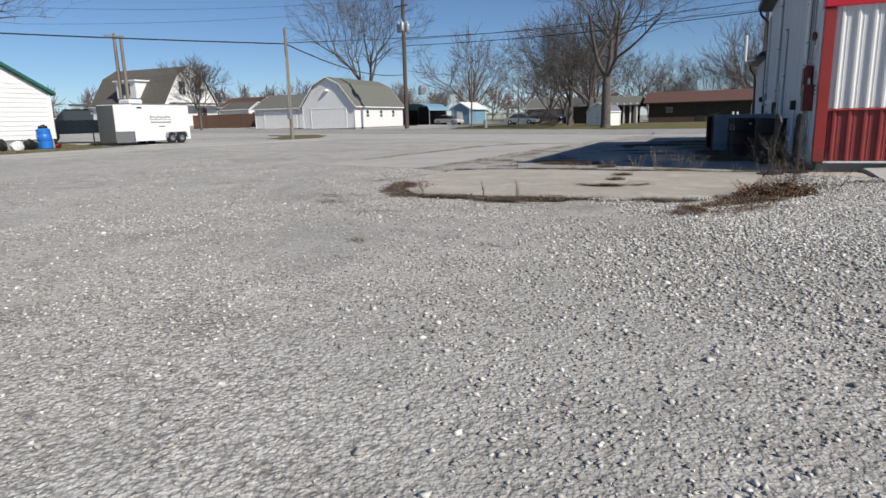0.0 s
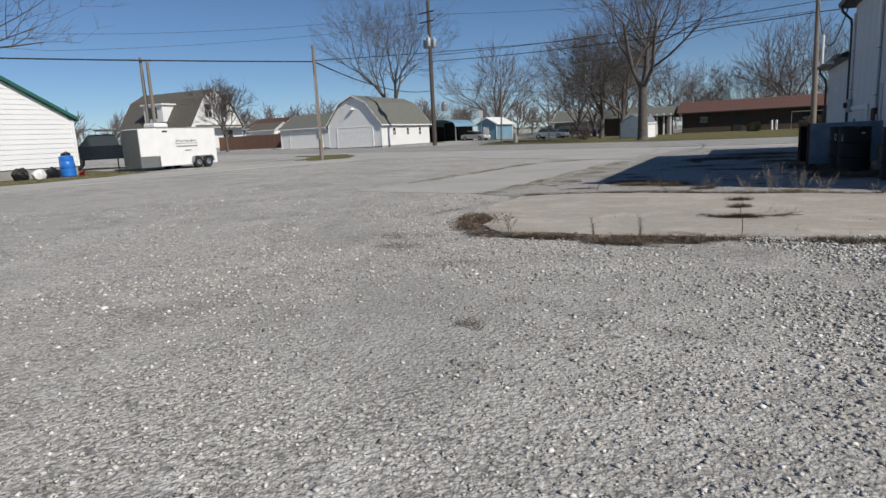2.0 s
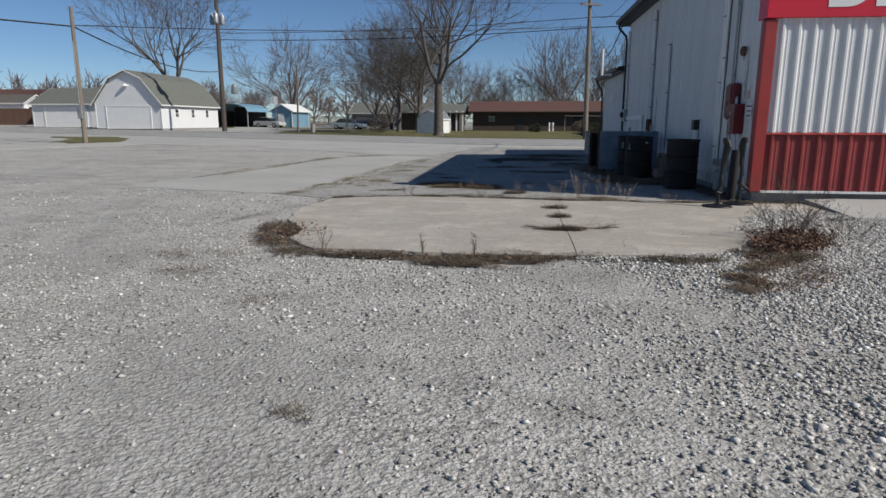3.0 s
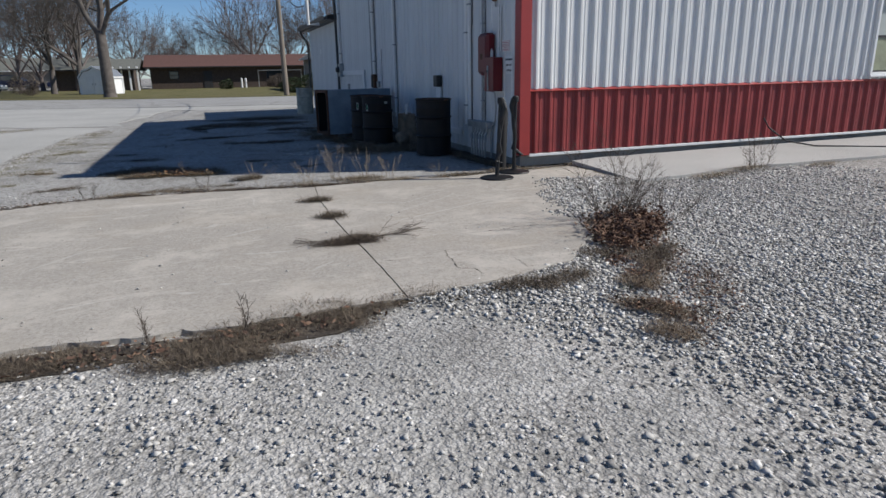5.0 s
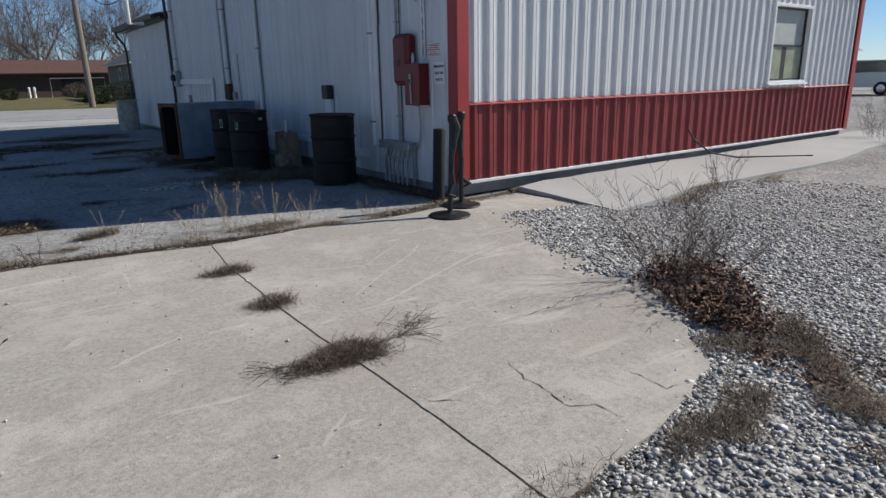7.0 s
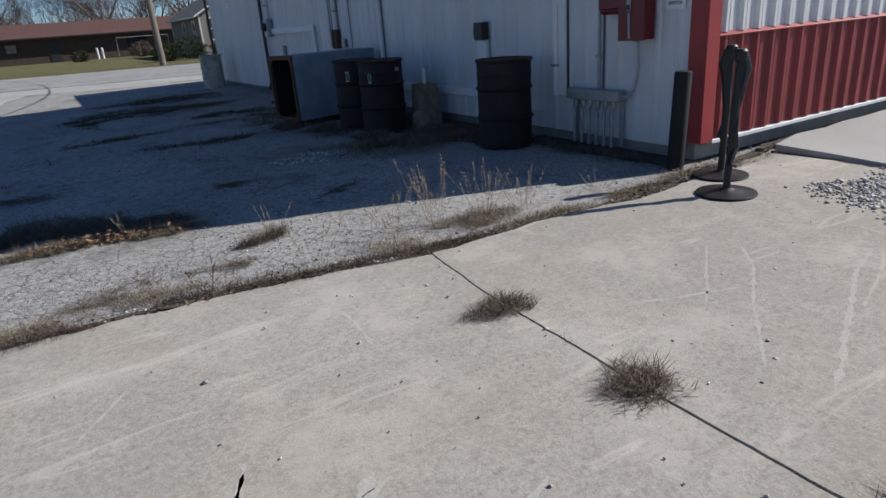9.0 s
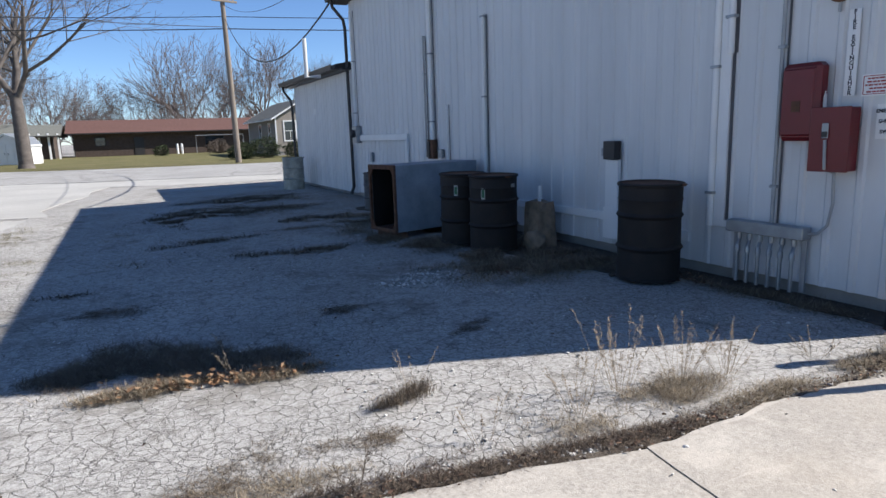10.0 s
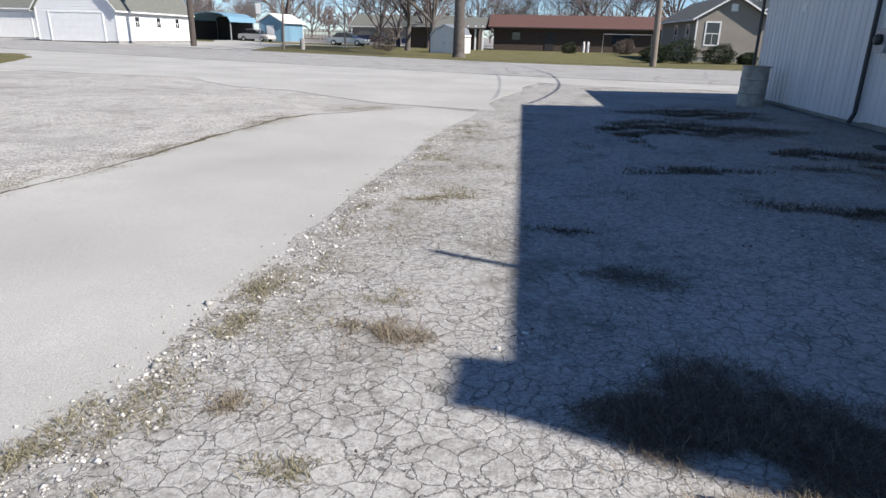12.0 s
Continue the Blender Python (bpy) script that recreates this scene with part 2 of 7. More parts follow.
WHITE_PAINT = plain("white_paint", (0.78, 0.78, 0.76), 0.5, var=0.05, scale=2)
VINYL = plain("white_vinyl_siding", (0.74, 0.74, 0.73), 0.5, var=0.03, scale=0.7)
DARK_TRIM = plain("dark_trim", (0.03, 0.028, 0.027), 0.5, var=0.2)
GALV = plain("galvanised_steel", (0.34, 0.36, 0.37), 0.45, 0.6, var=0.2, scale=8)
GREY_PIPE = plain("grey_conduit", (0.35, 0.36, 0.36), 0.5, 0.2, var=0.15, scale=8)
BLACK_STEEL = plain("black_painted_steel", (0.008, 0.0075, 0.0075), 0.75, 0.0, var=0.3, scale=5)
DRUM_BLACK = plain("sooty_black_drum", (0.011, 0.0072, 0.005), 0.72, 0.0, var=0.6, scale=5, relief=0.001)
RUST = plain("rusty_steel", (0.13, 0.062, 0.035), 0.85, 0.1, var=0.45, scale=9, relief=0.002)
TANK_BLUE = plain("faded_grey_blue_paint", (0.23, 0.285, 0.34), 0.6, 0.1, var=0.25, scale=3)
PLASTIC_BLACK = plain("black_plastic", (0.007, 0.007, 0.0075), 0.5, var=0.2)
PLASTIC_BLUE = plain("blue_plastic", (0.015, 0.16, 0.55), 0.4, var=0.1)
ROUGH_BLOCK = plain("weathered_block", (0.27, 0.205, 0.145), 0.95, var=0.35, scale=9, relief=0.01)
FOUNDATION = plain("concrete_foundation", (0.30, 0.29, 0.27), 0.95, var=0.2, scale=3, relief=0.005)
POLE_WOOD = plain("weathered_pole_wood", (0.22, 0.185, 0.15), 0.95, var=0.25, scale=3, stretch=(6, 6, 0.6), relief=0.004)
POLE_DARK = plain("creosote_pole_wood", (0.10, 0.08, 0.068), 0.95, var=0.25, scale=3, stretch=(6, 6, 0.6), relief=0.004)
WIRE = plain("cable", (0.02, 0.02, 0.022), 0.6)
GREEN_ROOF = plain("green_metal_roof", (0.02, 0.12, 0.085), 0.45, var=0.1, scale=1)
GREY_SHINGLE = plain("grey_green_shingle", (0.15, 0.155, 0.135), 0.95, var=0.2, scale=5, relief=0.01)
BROWN_SHINGLE = plain("red_brown_shingle", (0.115, 0.056, 0.044), 0.95, var=0.15, scale=4, relief=0.01)
TAN_SIDING = plain("tan_siding", (0.27, 0.24, 0.20), 0.7, var=0.06, scale=1)
BRICK_BROWN = plain("brown_brick_wall", (0.078, 0.057, 0.046), 0.95, var=0.2, scale=5, relief=0.005)
FENCE_BROWN = plain("brown_fence_board", (0.17, 0.095, 0.065), 0.9, var=0.15, scale=3, rnd=0.2)
GREY_SIDING = plain("grey_siding", (0.46, 0.47, 0.48), 0.7, var=0.08, scale=1)
BLUE_SHEET = plain("light_blue_sheet", (0.17, 0.31, 0.41), 0.5, var=0.08, scale=1)
TYRE = plain("tyre_rubber", (0.018, 0.018, 0.018), 0.85, var=0.2)
CHROME = plain("wheel_metal", (0.55, 0.56, 0.57), 0.25, 0.9, var=0.05)
SILVER_CAR = plain("silver_car_paint", (0.42, 0.46, 0.48), 0.25, 0.5, var=0.03)
NAVY_CAR = plain("dark_blue_car_paint", (0.015, 0.022, 0.06), 0.2, 0.3, var=0.05)
WHITE_CAR = plain("pale_car_paint", (0.6, 0.58, 0.55), 0.25, 0.2, var=0.03)
TRUCK_DARK = plain("dark_truck_paint", (0.012, 0.016, 0.022), 0.25, 0.3, var=0.05)
TRAILER_GREY = plain("stone_guard_grey", (0.16, 0.17, 0.165), 0.5, 0.3, var=0.1)
TEXT_DARK = plain("dark_lettering", (0.02, 0.02, 0.025), 0.6)
TEXT_RED = plain("red_lettering", (0.35, 0.05, 0.05), 0.6)
HEDGE = island_mat("evergreen_leaf", [(0.0, (0.012, 0.022, 0.008)), (1.0, (0.05, 0.07, 0.025))])
GLASS = glass_mat()
CURTAIN = plain("pale_window_blind", (0.42, 0.45, 0.42), 0.7, var=0.1)
SCREEN = plain("yellowed_window_pane", (0.33, 0.34, 0.22), 0.4, var=0.25, scale=4)


# ---- building helpers ----
def thing(name, label, category, at=(0, 0, 0), rz=0.0, group=""):
    ob = new(name)
    ob.empty_display_size = 0.2
    ob.location = at
    ob.rotation_euler = (0, 0, radians(rz))
    return tagged(ob, label, category, group)


def part(name, bm, material, parent=None, label="", smooth=False, kind=""):
    me = bpy.data.meshes.new(name)
    bmesh.ops.recalc_face_normals(bm, faces=bm.faces)
    bm.to_mesh(me)
    bm.free()
    me.materials.append(material)
    if smooth:
        me.shade_smooth()
        me.set_sharp_from_angle(angle=radians(35))
    ob = new(name, me)
    ob.parent = parent
    return tagged(ob, label, kind=kind)


def box(bm, x0, y0, z0, x1, y1, z1, bevel=0.0):
    m = Matrix.LocRotScale(((x0 + x1) / 2, (y0 + y1) / 2, (z0 + z1) / 2), None, (abs(x1 - x0), abs(y1 - y0), abs(z1 - z0)))
    g = bmesh.ops.create_cube(bm, size=1, matrix=m)
    if bevel:
        es = list({e for v in g["verts"] for e in v.link_edges})
        bmesh.ops.bevel(bm, geom=es, offset=bevel, segments=1, affect="EDGES")
    return bm


def tube(bm, pts, r, seg=8, caps=True):
    """A round bar through points; r is one radius or one for each point."""
    pts = [Vector(p) for p in pts]
    rr = r if isinstance(r, (list, tuple)) else [r] * len(pts)
    rings = []
    for i, p in enumerate(pts):
        d = (pts[min(i + 1, len(pts) - 1)] - pts[max(i - 1, 0)]).normalized()
        a = d.orthogonal().normalized() if not rings else (prev - d * prev.dot(d)).normalized()
        prev = a
        b = d.cross(a)
        rings.append([bm.verts.new(p + (a * math.cos(k * math.tau / seg) + b * math.sin(k * math.tau / seg)) * rr[i]) for k in range(seg)])
    for u, v in zip(rings, rings[1:]):
        for k in range(seg):
            bm.faces.new((u[k], u[(k + 1) % seg], v[(k + 1) % seg], v[k]))
    if caps:
        bm.faces.new(rings[0][::-1])
        bm.faces.new(rings[-1])
    return bm


def lathe(bm, prof, seg=24, at=(0, 0, 0)):
    """Turn a profile of (radius, height) about the z axis."""
    rings = [[bm.verts.new((at[0] + r * math.cos(k * math.tau / seg), at[1] + r * math.sin(k * math.tau / seg), at[2] + z)) for k in range(seg)] for r, z in prof]
    for u, v in zip(rings, rings[1:]):
        for k in range(seg):
            bm.faces.new((u[k], u[(k + 1) % seg], v[(k + 1) % seg], v[k]))
    bm.faces.new(rings[0][::-1])
    bm.faces.new(rings[-1])
    return bm


def prism(bm, prof, axis, a, b):
    """Extrude a closed outline along an axis: 'x' takes (y, z), 'y' takes (x, z), 'z' takes (x, y)."""
    def at(p, t):
        return {"x": (t, p[0], p[1]), "y": (p[0], t, p[1]), "z": (p[0], p[1], t)}[axis]
    lo = [bm.verts.new(at(p, a)) for p in prof]
    hi = [bm.verts.new(at(p, b)) for p in prof]
    n = len(prof)
    for k in range(n):
        bm.faces.new((lo[k], lo[(k + 1) % n], hi[(k + 1) % n], hi[k]))
    bm.faces.new(lo[::-1])
    bm.faces.new(hi)
    return bm


def np_mesh(name, verts, faces, material, parent=None, label="", category="", kind="", group=""):
    """A mesh out of arrays; faces all have one number of corners."""
    me = bpy.data.meshes.new(name)
    nf, k = faces.shape
    me.vertices.add(len(verts))
    me.vertices.foreach_set("co", np.ascontiguousarray(verts, dtype=np.float32).ravel())
    me.loops.add(nf * k)
    me.loops.foreach_set("vertex_index", np.ascontiguousarray(faces, dtype=np.int32).ravel())
    me.polygons.add(nf)
    me.polygons.foreach_set("loop_start", np.arange(0, nf * k, k, dtype=np.int32))
    me.update(calc_edges=True)
    me.materials.append(material)
    ob = new(name, me)
    ob.parent = parent
    return tagged(ob, label, category, group, kind)


def rugged(poly, step=0.35, amp=0.06, seed=0):
    """A closed outline with its edges broken up into an uneven line."""
    out = []
    for i, (x0, y0) in enumerate(poly):
        x1, y1 = poly[(i + 1) % len(poly)]
        n = max(1, int(math.hypot(x1 - x0, y1 - y0) / step))
        for k in range(n):
            x, y = x0 + (x1 - x0) * k / n, y0 + (y1 - y0) * k / n
            a_ = amp(x, y) if callable(amp) else amp
            v = noise.noise_vector(Vector((x * 0.9 + seed, y * 0.9, seed))) * a_ * 2 + noise.noise_vector(Vector((x * 3.3, y * 3.3, seed))) * a_ + noise.noise_vector(Vector((x * 13, y * 13, seed))) * a_ * 0.6
            out.append((x + v.x, y + v.y))
    return out


def sheet(name, poly, material, top, thick=0.03, parent=None, label="", zf=gz, kind="structure"):
    """A thin layer lying on the ground, which follows its rise."""
    bm = bmesh.new()
    vs = [bm.verts.new((x, y, 0)) for x, y in poly]
    f = bm.faces.new(vs)
    if f.normal.z < 0 or sum((poly[i][0] * poly[(i + 1) % len(poly)][1] - poly[(i + 1) % len(poly)][0] * poly[i][1]) for i in range(len(poly))) < 0:
        f.normal_flip()
    g = bmesh.ops.extrude_face_region(bm, geom=[f])
    up = {v for v in g["geom"] if isinstance(v, bmesh.types.BMVert)}
    bmesh.ops.triangulate(bm, faces=[q for q in bm.faces if len(q.verts) > 4])
    for v in bm.verts:
        v.co.z = zf(v.co.x, v.co.y) + (top if v in up else top - thick)
    return part(name, bm, material, parent, label, kind=kind)


def inside(px, py, poly):
    """Which of the points lie within the outline."""
    c = np.zeros(len(px), bool)
    for (x0, y0), (x1, y1) in zip(poly, poly[1:] + poly[:1]):
        if y0 != y1:
            c ^= ((y0 > py) != (y1 > py)) & (px < (x1 - x0) * (py - y0) / (y1 - y0) + x0)
    return c


def vgz(x, y):
    return 0.011 * np.maximum(0, -x - 5) - 0.002 * np.maximum(0, np.minimum(y, 50) - 25) + 0.001 * np.maximum(0, np.minimum(y, 90) - 50)


rng = np.random.default_rng(7)


def blades(name, x, y, z, length, width, lean, material, category="", label="", kind="stuff", parent=None):
    """Curved, tapering blades of grass, one for each point."""
    n = len(x)
    az = rng.uniform(0, math.tau, n)
    L = length * rng.uniform(0.4, 1.15, n)
    ln = np.clip(lean + rng.normal(0, 0.3, n), 0.0, 1.52)
    d = np.stack([np.cos(az), np.sin(az), np.zeros(n)], 1)
    s = np.stack([-np.sin(az), np.cos(az), np.zeros(n)], 1) * (width * rng.uniform(0.6, 1.3, n))[:, None]
    p0 = np.stack([x, y, z], 1)
    p1 = p0 + d * (L * 0.5 * np.sin(ln))[:, None] + np.array([0, 0, 1]) * (L * 0.5 * np.cos(ln))[:, None]
    bend = ln + rng.uniform(0.0, 0.7, n)
    d2 = d + rng.normal(0, 0.45, (n, 3)) * [1, 1, 0]
    p2 = p1 + d2 * (L * 0.5 * np.sin(bend))[:, None] + np.array([0, 0, 1]) * (L * 0.5 * np.cos(bend))[:, None]
    p2[:, 2] = np.maximum(p2[:, 2], p0[:, 2] + 0.004)
    V = np.stack([p0 - s, p0 + s, p1 + s * 0.8, p1 - s * 0.8, p2 + s * 0.15, p2 - s * 0.15], 1).reshape(-1, 3)
    i = np.arange(n)[:, None] * 6
    F = np.concatenate([i + [0, 1, 2, 3], i + [3, 2, 4, 5]])
    return np_mesh(name, V, F, material, parent, label, category, kind)


def patchy(x, y, f=1.0):
    return np.sin(x * 7.1 * f + 2 * np.sin(y * 5.3 * f)) + np.sin(y * 8.7 * f + 2 * np.sin(x * 4.1 * f + 1)) + 0.7 * np.sin((x + y) * 19.0 * f) * np.sin((x - y) * 16.0 * f)


def blob_points(n, spots, broken=False):
    """Points gathered in soft ragged spots (x, y, rx, ry, turn in degrees)."""
    if broken:
        x, y = blob_points(int(n * 1.7), spots)
        k = patchy(x, y) + rng.normal(0, 0.5, len(x)) > -0.35
        return x[k][:n], y[k][:n]
    w = np.array([s[2] * s[3] for s in spots])
    k = rng.choice(len(spots), n, p=w / w.sum())
    S = np.array([s[:5] for s in spots])[k]
    a = rng.uniform(0, math.tau, n)
    r = rng.uniform(0, 1, n) ** 0.62 * (1 + 0.22 * np.sin(3 * a + S[:, 0] * 9) + 0.15 * np.sin(5 * a + S[:, 1] * 7) + rng.normal(0, 0.16, n))
    u, v = S[:, 2] * r * np.cos(a), S[:, 3] * r * np.sin(a)
    t = np.radians(S[:, 4])
    return S[:, 0] + u * np.cos(t) - v * np.sin(t), S[:, 1] + u * np.sin(t) + v * np.cos(t)


CUBE = np.array([(-1, -1, -1), (1, -1, -1), (1, 1, -1), (-1, 1, -1), (-1, -1, 1), (1, -1, 1), (1, 1, 1), (-1, 1, 1)], float)
CUBEF = np.array([(0, 3, 2, 1), (4, 5, 6, 7), (0, 1, 5, 4), (1, 2, 6, 5), (2, 3, 7, 6), (3, 0, 4, 7)])


def stones(name, x, y, z, size, material, label="", category=""):
    """Angular crushed stones, half sunk into what they lie on."""
    n = len(x)
    V = CUBE[None] * rng.uniform(0.35, 1.0, (n, 8, 1)) * rng.uniform(0.55, 1.0, (n, 1, 3))
    V = V + rng.normal(0, 0.12, (n, 8, 3))
    q = rng.normal(size=(n, 4))
    q /= np.linalg.norm(q, axis=1)[:, None]
    w, a, b, c = q.T
    R = np.stack([1 - 2 * (b * b + c * c), 2 * (a * b - w * c), 2 * (a * c + w * b), 2 * (a * b + w * c), 1 - 2 * (a * a + c * c), 2 * (b * c - w * a), 2 * (a * c - w * b), 2 * (b * c + w * a), 1 - 2 * (a * a + b * b)], 1).reshape(n, 3, 3)
    V = np.einsum("nij,nkj->nki", R, V) * size[:, None, None]
    V[:, :, 2] *= 0.6
    V += np.stack([x, y, z + size * 0.16], 1)[:, None]
    F = (np.arange(n)[:, None, None] * 8 + CUBEF[None]).reshape(-1, 4)
    return np_mesh(name, V.reshape(-1, 3), F, material, None, label, category, "stuff")


def laps(bm, at, u, nrm, z0, z1, width_at, lap=0.12, proud=0.022):
    """Overlapping boards of siding: at + u * s + z, with the run (s0, s1) that width_at gives for a height."""
    at, u, nrm = Vector(at), Vector(u), Vector(nrm)
    z = z0
    while z < z1 - 0.01:
        t = min(z + lap, z1)
        a, b = width_at(z), width_at(t)
        q = [at + u * a[0] + nrm * proud, at + u * a[1] + nrm * proud, at + u * b[1] + nrm * 0.002, at + u * b[0] + nrm * 0.002]
        lo, hi = Vector((0, 0, z)), Vector((0, 0, t))
        vs = [bm.verts.new(p + (lo if k < 2 else hi)) for k, p in enumerate(q)]
        bm.faces.new(vs)
        w = [bm.verts.new(at + u * s + nrm * k + lo) for s, k in ((a[0], 0.0), (a[1], 0.0), (a[1], proud), (a[0], proud))]
        bm.faces.new(w)
        z = t
    return bm


def wires(bm, a, b, sag, r=0.012, n=14, seg=4):
    a, b = Vector(a), Vector(b)
    return tube(bm, [a.lerp(b, k / n) - Vector((0, 0, sag * 4 * (k / n) * (1 - k / n))) for k in range(n + 1)], r, seg)


def letters(name, text, size, m, material, parent, depth=0.002, align="CENTER", spacing=1.0):
    cu = bpy.data.curves.new(name, "FONT")
    cu.body, cu.size, cu.extrude, cu.align_x, cu.align_y, cu.space_line = text, size, depth, align, "CENTER", spacing
    cu.offset = size * 0.035
    tmp = new("letters", cu)
    me = bpy.data.meshes.new_from_object(tmp.evaluated_get(bpy.context.evaluated_depsgraph_get()))
    bpy.data.objects.remove(tmp)
    me.name = name
    me.materials.clear()
    me.materials.append(material)
    ob = new(name, me)
    ob.parent = parent
    ob.matrix_basis = m
    return ob


# ---- ground ----
bm = bmesh.new()
xs = [-1500, -600, -250, -120, -70, -45, -35, -28, -22, -16, -11, -8, -5, -2, 1, 4, 8, 14, 25, 45, 90, 200, 600, 1500]
ys = [-900, -300, -100, -40, -20, -10, -5, 0, 4, 8, 12, 16, 20, 25, 30, 36, 43, 50, 58, 66, 75, 90, 130, 200, 400, 900, 1800]
grid = [[bm.verts.new((x, y, gz(max(x, -90), y) - 0.002)) for y in ys] for x in xs]
for i in range(len(xs) - 1):
    for j in range(len(ys) - 1):
        bm.faces.new((grid[i][j], grid[i + 1][j], grid[i + 1][j + 1], grid[i][j + 1]))
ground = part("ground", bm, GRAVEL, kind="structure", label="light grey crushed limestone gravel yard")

SLAB_A = [(-5.01, 9.45), (-4.55, 8.7), (-4.57, 8.2), (-4.11, 7.66), (-3.01, 7.62), (-2.15, 7.6), (-1.622, 7.62), (-1.613, 9.06), (-1.625, 9.96), (-1.593, 10.81), (-1.487, 11.66), (-2.35, 11.85), (-3.93, 12.02), (-5.09, 11.65), (-5.15, 10.4)]
SLAB_B = [(-1.615, 7.62), (-0.85, 7.72), (-0.37, 7.85), (0.15, 8.35), (0.59, 8.96), (0.75, 9.7), (1.05, 10.35), (2.07, 10.33), (2.06, 11.72), (1.35, 11.74), (0.25, 11.6), (-0.65, 11.68), (-1.478, 11.67), (-1.586, 10.81), (-1.615, 9.96), (-1.604, 9.06)]
APRON_P = [(2.1, 11.74), (2.1, 10.36), (2.9, 10.42), (3.84, 10.58), (5.25, 10.55), (7.45, 10.5), (9.0, 10.75), (12.6, 10.9), (12.6, 11.94), (2.6, 11.86)]
ASPH_P = [(-5.14, 11.72), (-3.98, 12.09), (-2.4, 11.92), (-1.53, 11.75), (-0.7, 11.75), (0.2, 11.68), (1.3, 11.82), (1.5, 12.2), (1.5, 28.6), (2.6, 31.5), (-3.8, 33), (-5.3, 24), (-5.75, 20.8), (-5.95, 17), (-6.1, 14), (-6.3, 12.15)]
LANE_P = [(-9.3, 12.6), (-6.1, 12.1), (-5.8, 14), (-5.65, 17), (-5.45, 20.8), (-5.1, 24), (-6.6, 24.5), (-8.2, 22), (-8.4, 18.5), (-8.8, 16)]
LOT_P = [(-60, 42), (-44, 33), (-30, 35), (-22, 30), (-14, 29.5), (-9, 26), (-5.1, 24.2), (-3.9, 33.1), (2.6, 31.7), (2.6, 28.8), (14, 28.8), (14, 33), (-60, 52)]


def near_y(x):
    return 35 - 0.27 * (x - 2.7)


def far_y(x):
    return 48.8 - 0.27 * (x - 3)


ROAD_P = [(x, near_y(x)) for x in (-150, -80, -40, -20, 0, 20, 80, 150)] + [(x, far_y(x)) for x in (150, 80, 20, 0, -20, -40, -80, -150)]
sheet("pavement_lot", rugged(LOT_P, 1.5, 0.3, 1), LANE, 0.008, label="pale compacted gravel lot")
sheet("road", rugged(ROAD_P, 3, 0.12, 2), ROAD, 0.02, 0.06, label="weathered light grey street")
sheet("pavement_lane", rugged(LANE_P, 0.5, 0.12, 3), LANE, 0.008, label="smooth worn concrete lane")
sheet("pavement_asphalt", rugged(ASPH_P[:2] + ASPH_P[2:7] + ASPH_P[7:], 0.45, 0.04, 4), ASPHALT, 0.0065, 0.05, label="pale cracked asphalt with weeds in its joints")
def slab_amp(x, y):
    """The poured joint is straighter than the broken outer edges."""
    return 0.008 + 0.03 * min(1.0, max(0.0, abs(x + 1.65) - 0.15) * 4)


slab = new("pavement_slab")
tagged(slab, "tan concrete slab in two pours with a weedy joint", kind="structure")
sheet("slab_piece", rugged(SLAB_A, 0.06, slab_amp, 5), CONCRETE, 0.03, 0.14, slab, kind="")
sheet("slab_piece", rugged(SLAB_B, 0.06, slab_amp, 5), CONCRETE, 0.034, 0.14, slab, kind="")
sheet("pavement_apron", rugged(APRON_P, 0.4, 0.025, 7), APRON, 0.036, 0.14, label="light concrete apron along the wall", zf=lambda x, y: gz(x, y) + 0.05 * max(0, y - 10.5))
sheet("ground_crack", [(-1.65, 7.62), (-1.59, 7.62), (-1.58, 9), (-1.58, 10.8), (-1.47, 11.66), (-1.51, 11.66), (-1.62, 10.8), (-1.63, 9)], SOIL, 0.024, 0.03, label="soil in the joint of the slab")
WEST_P = [(-20.3, -30), (-19.8, 0), (-21.2, 14), (-21.0, 24), (-19.5, 30), (-24.5, 33), (-23.9, 22), (-24.4, 10), (-24, -30)]
sheet("pavement_west", rugged(WEST_P, 1.2, 0.2, 8), LANE, 0.014, label="pale worn drive")
sheet("ground_verge", rugged([(-24.3, -30), (-24.6, 10), (-24.3, 17), (-25.6, 21), (-27, 21.5), (-60, 30), (-60, -30)], 1.0, 0.25, 9), LAWN, 0.02, label="thin winter grass beside the white building")
sheet("ground_island", rugged([(-31, 38), (-27.5, 39.6), (-24.6, 36.6), (-21.8, 31.2), (-22.4, 28.9), (-24.6, 30.5), (-26, 34)], 0.7, 0.3, 10), LAWN, 0.022, label="weedy strip round the pole")
sheet("ground_yard", rugged([(-24, far_y(-24) + 0.4), (-12, far_y(-12) + 0.4), (0, far_y(0) + 0.3), (20, far_y(20) + 0.3), (90, far_y(90)), (90, 78), (60, 90.5), (-20, 90.5), (-60, 96), (-60, 84), (-29, 80), (-26, 66)], 2, 0.25, 11), LAWN, 0.02, label="thin winter lawn")
sheet("pavement_drive", rugged([(-34, far_y(-34) + 0.3), (-27, far_y(-27) + 0.3), (-27.5, 76), (-40, 92), (-44, 92), (-36, 76)], 1, 0.1, 12), LANE, 0.03, label="pale concrete drive")
sheet("pavement_cross", rugged([(-22, 78), (-22, 80.5), (-33, 82), (-33, 78.5)], 1, 0.1, 13), LANE, 0.034, label="pale concrete drive")

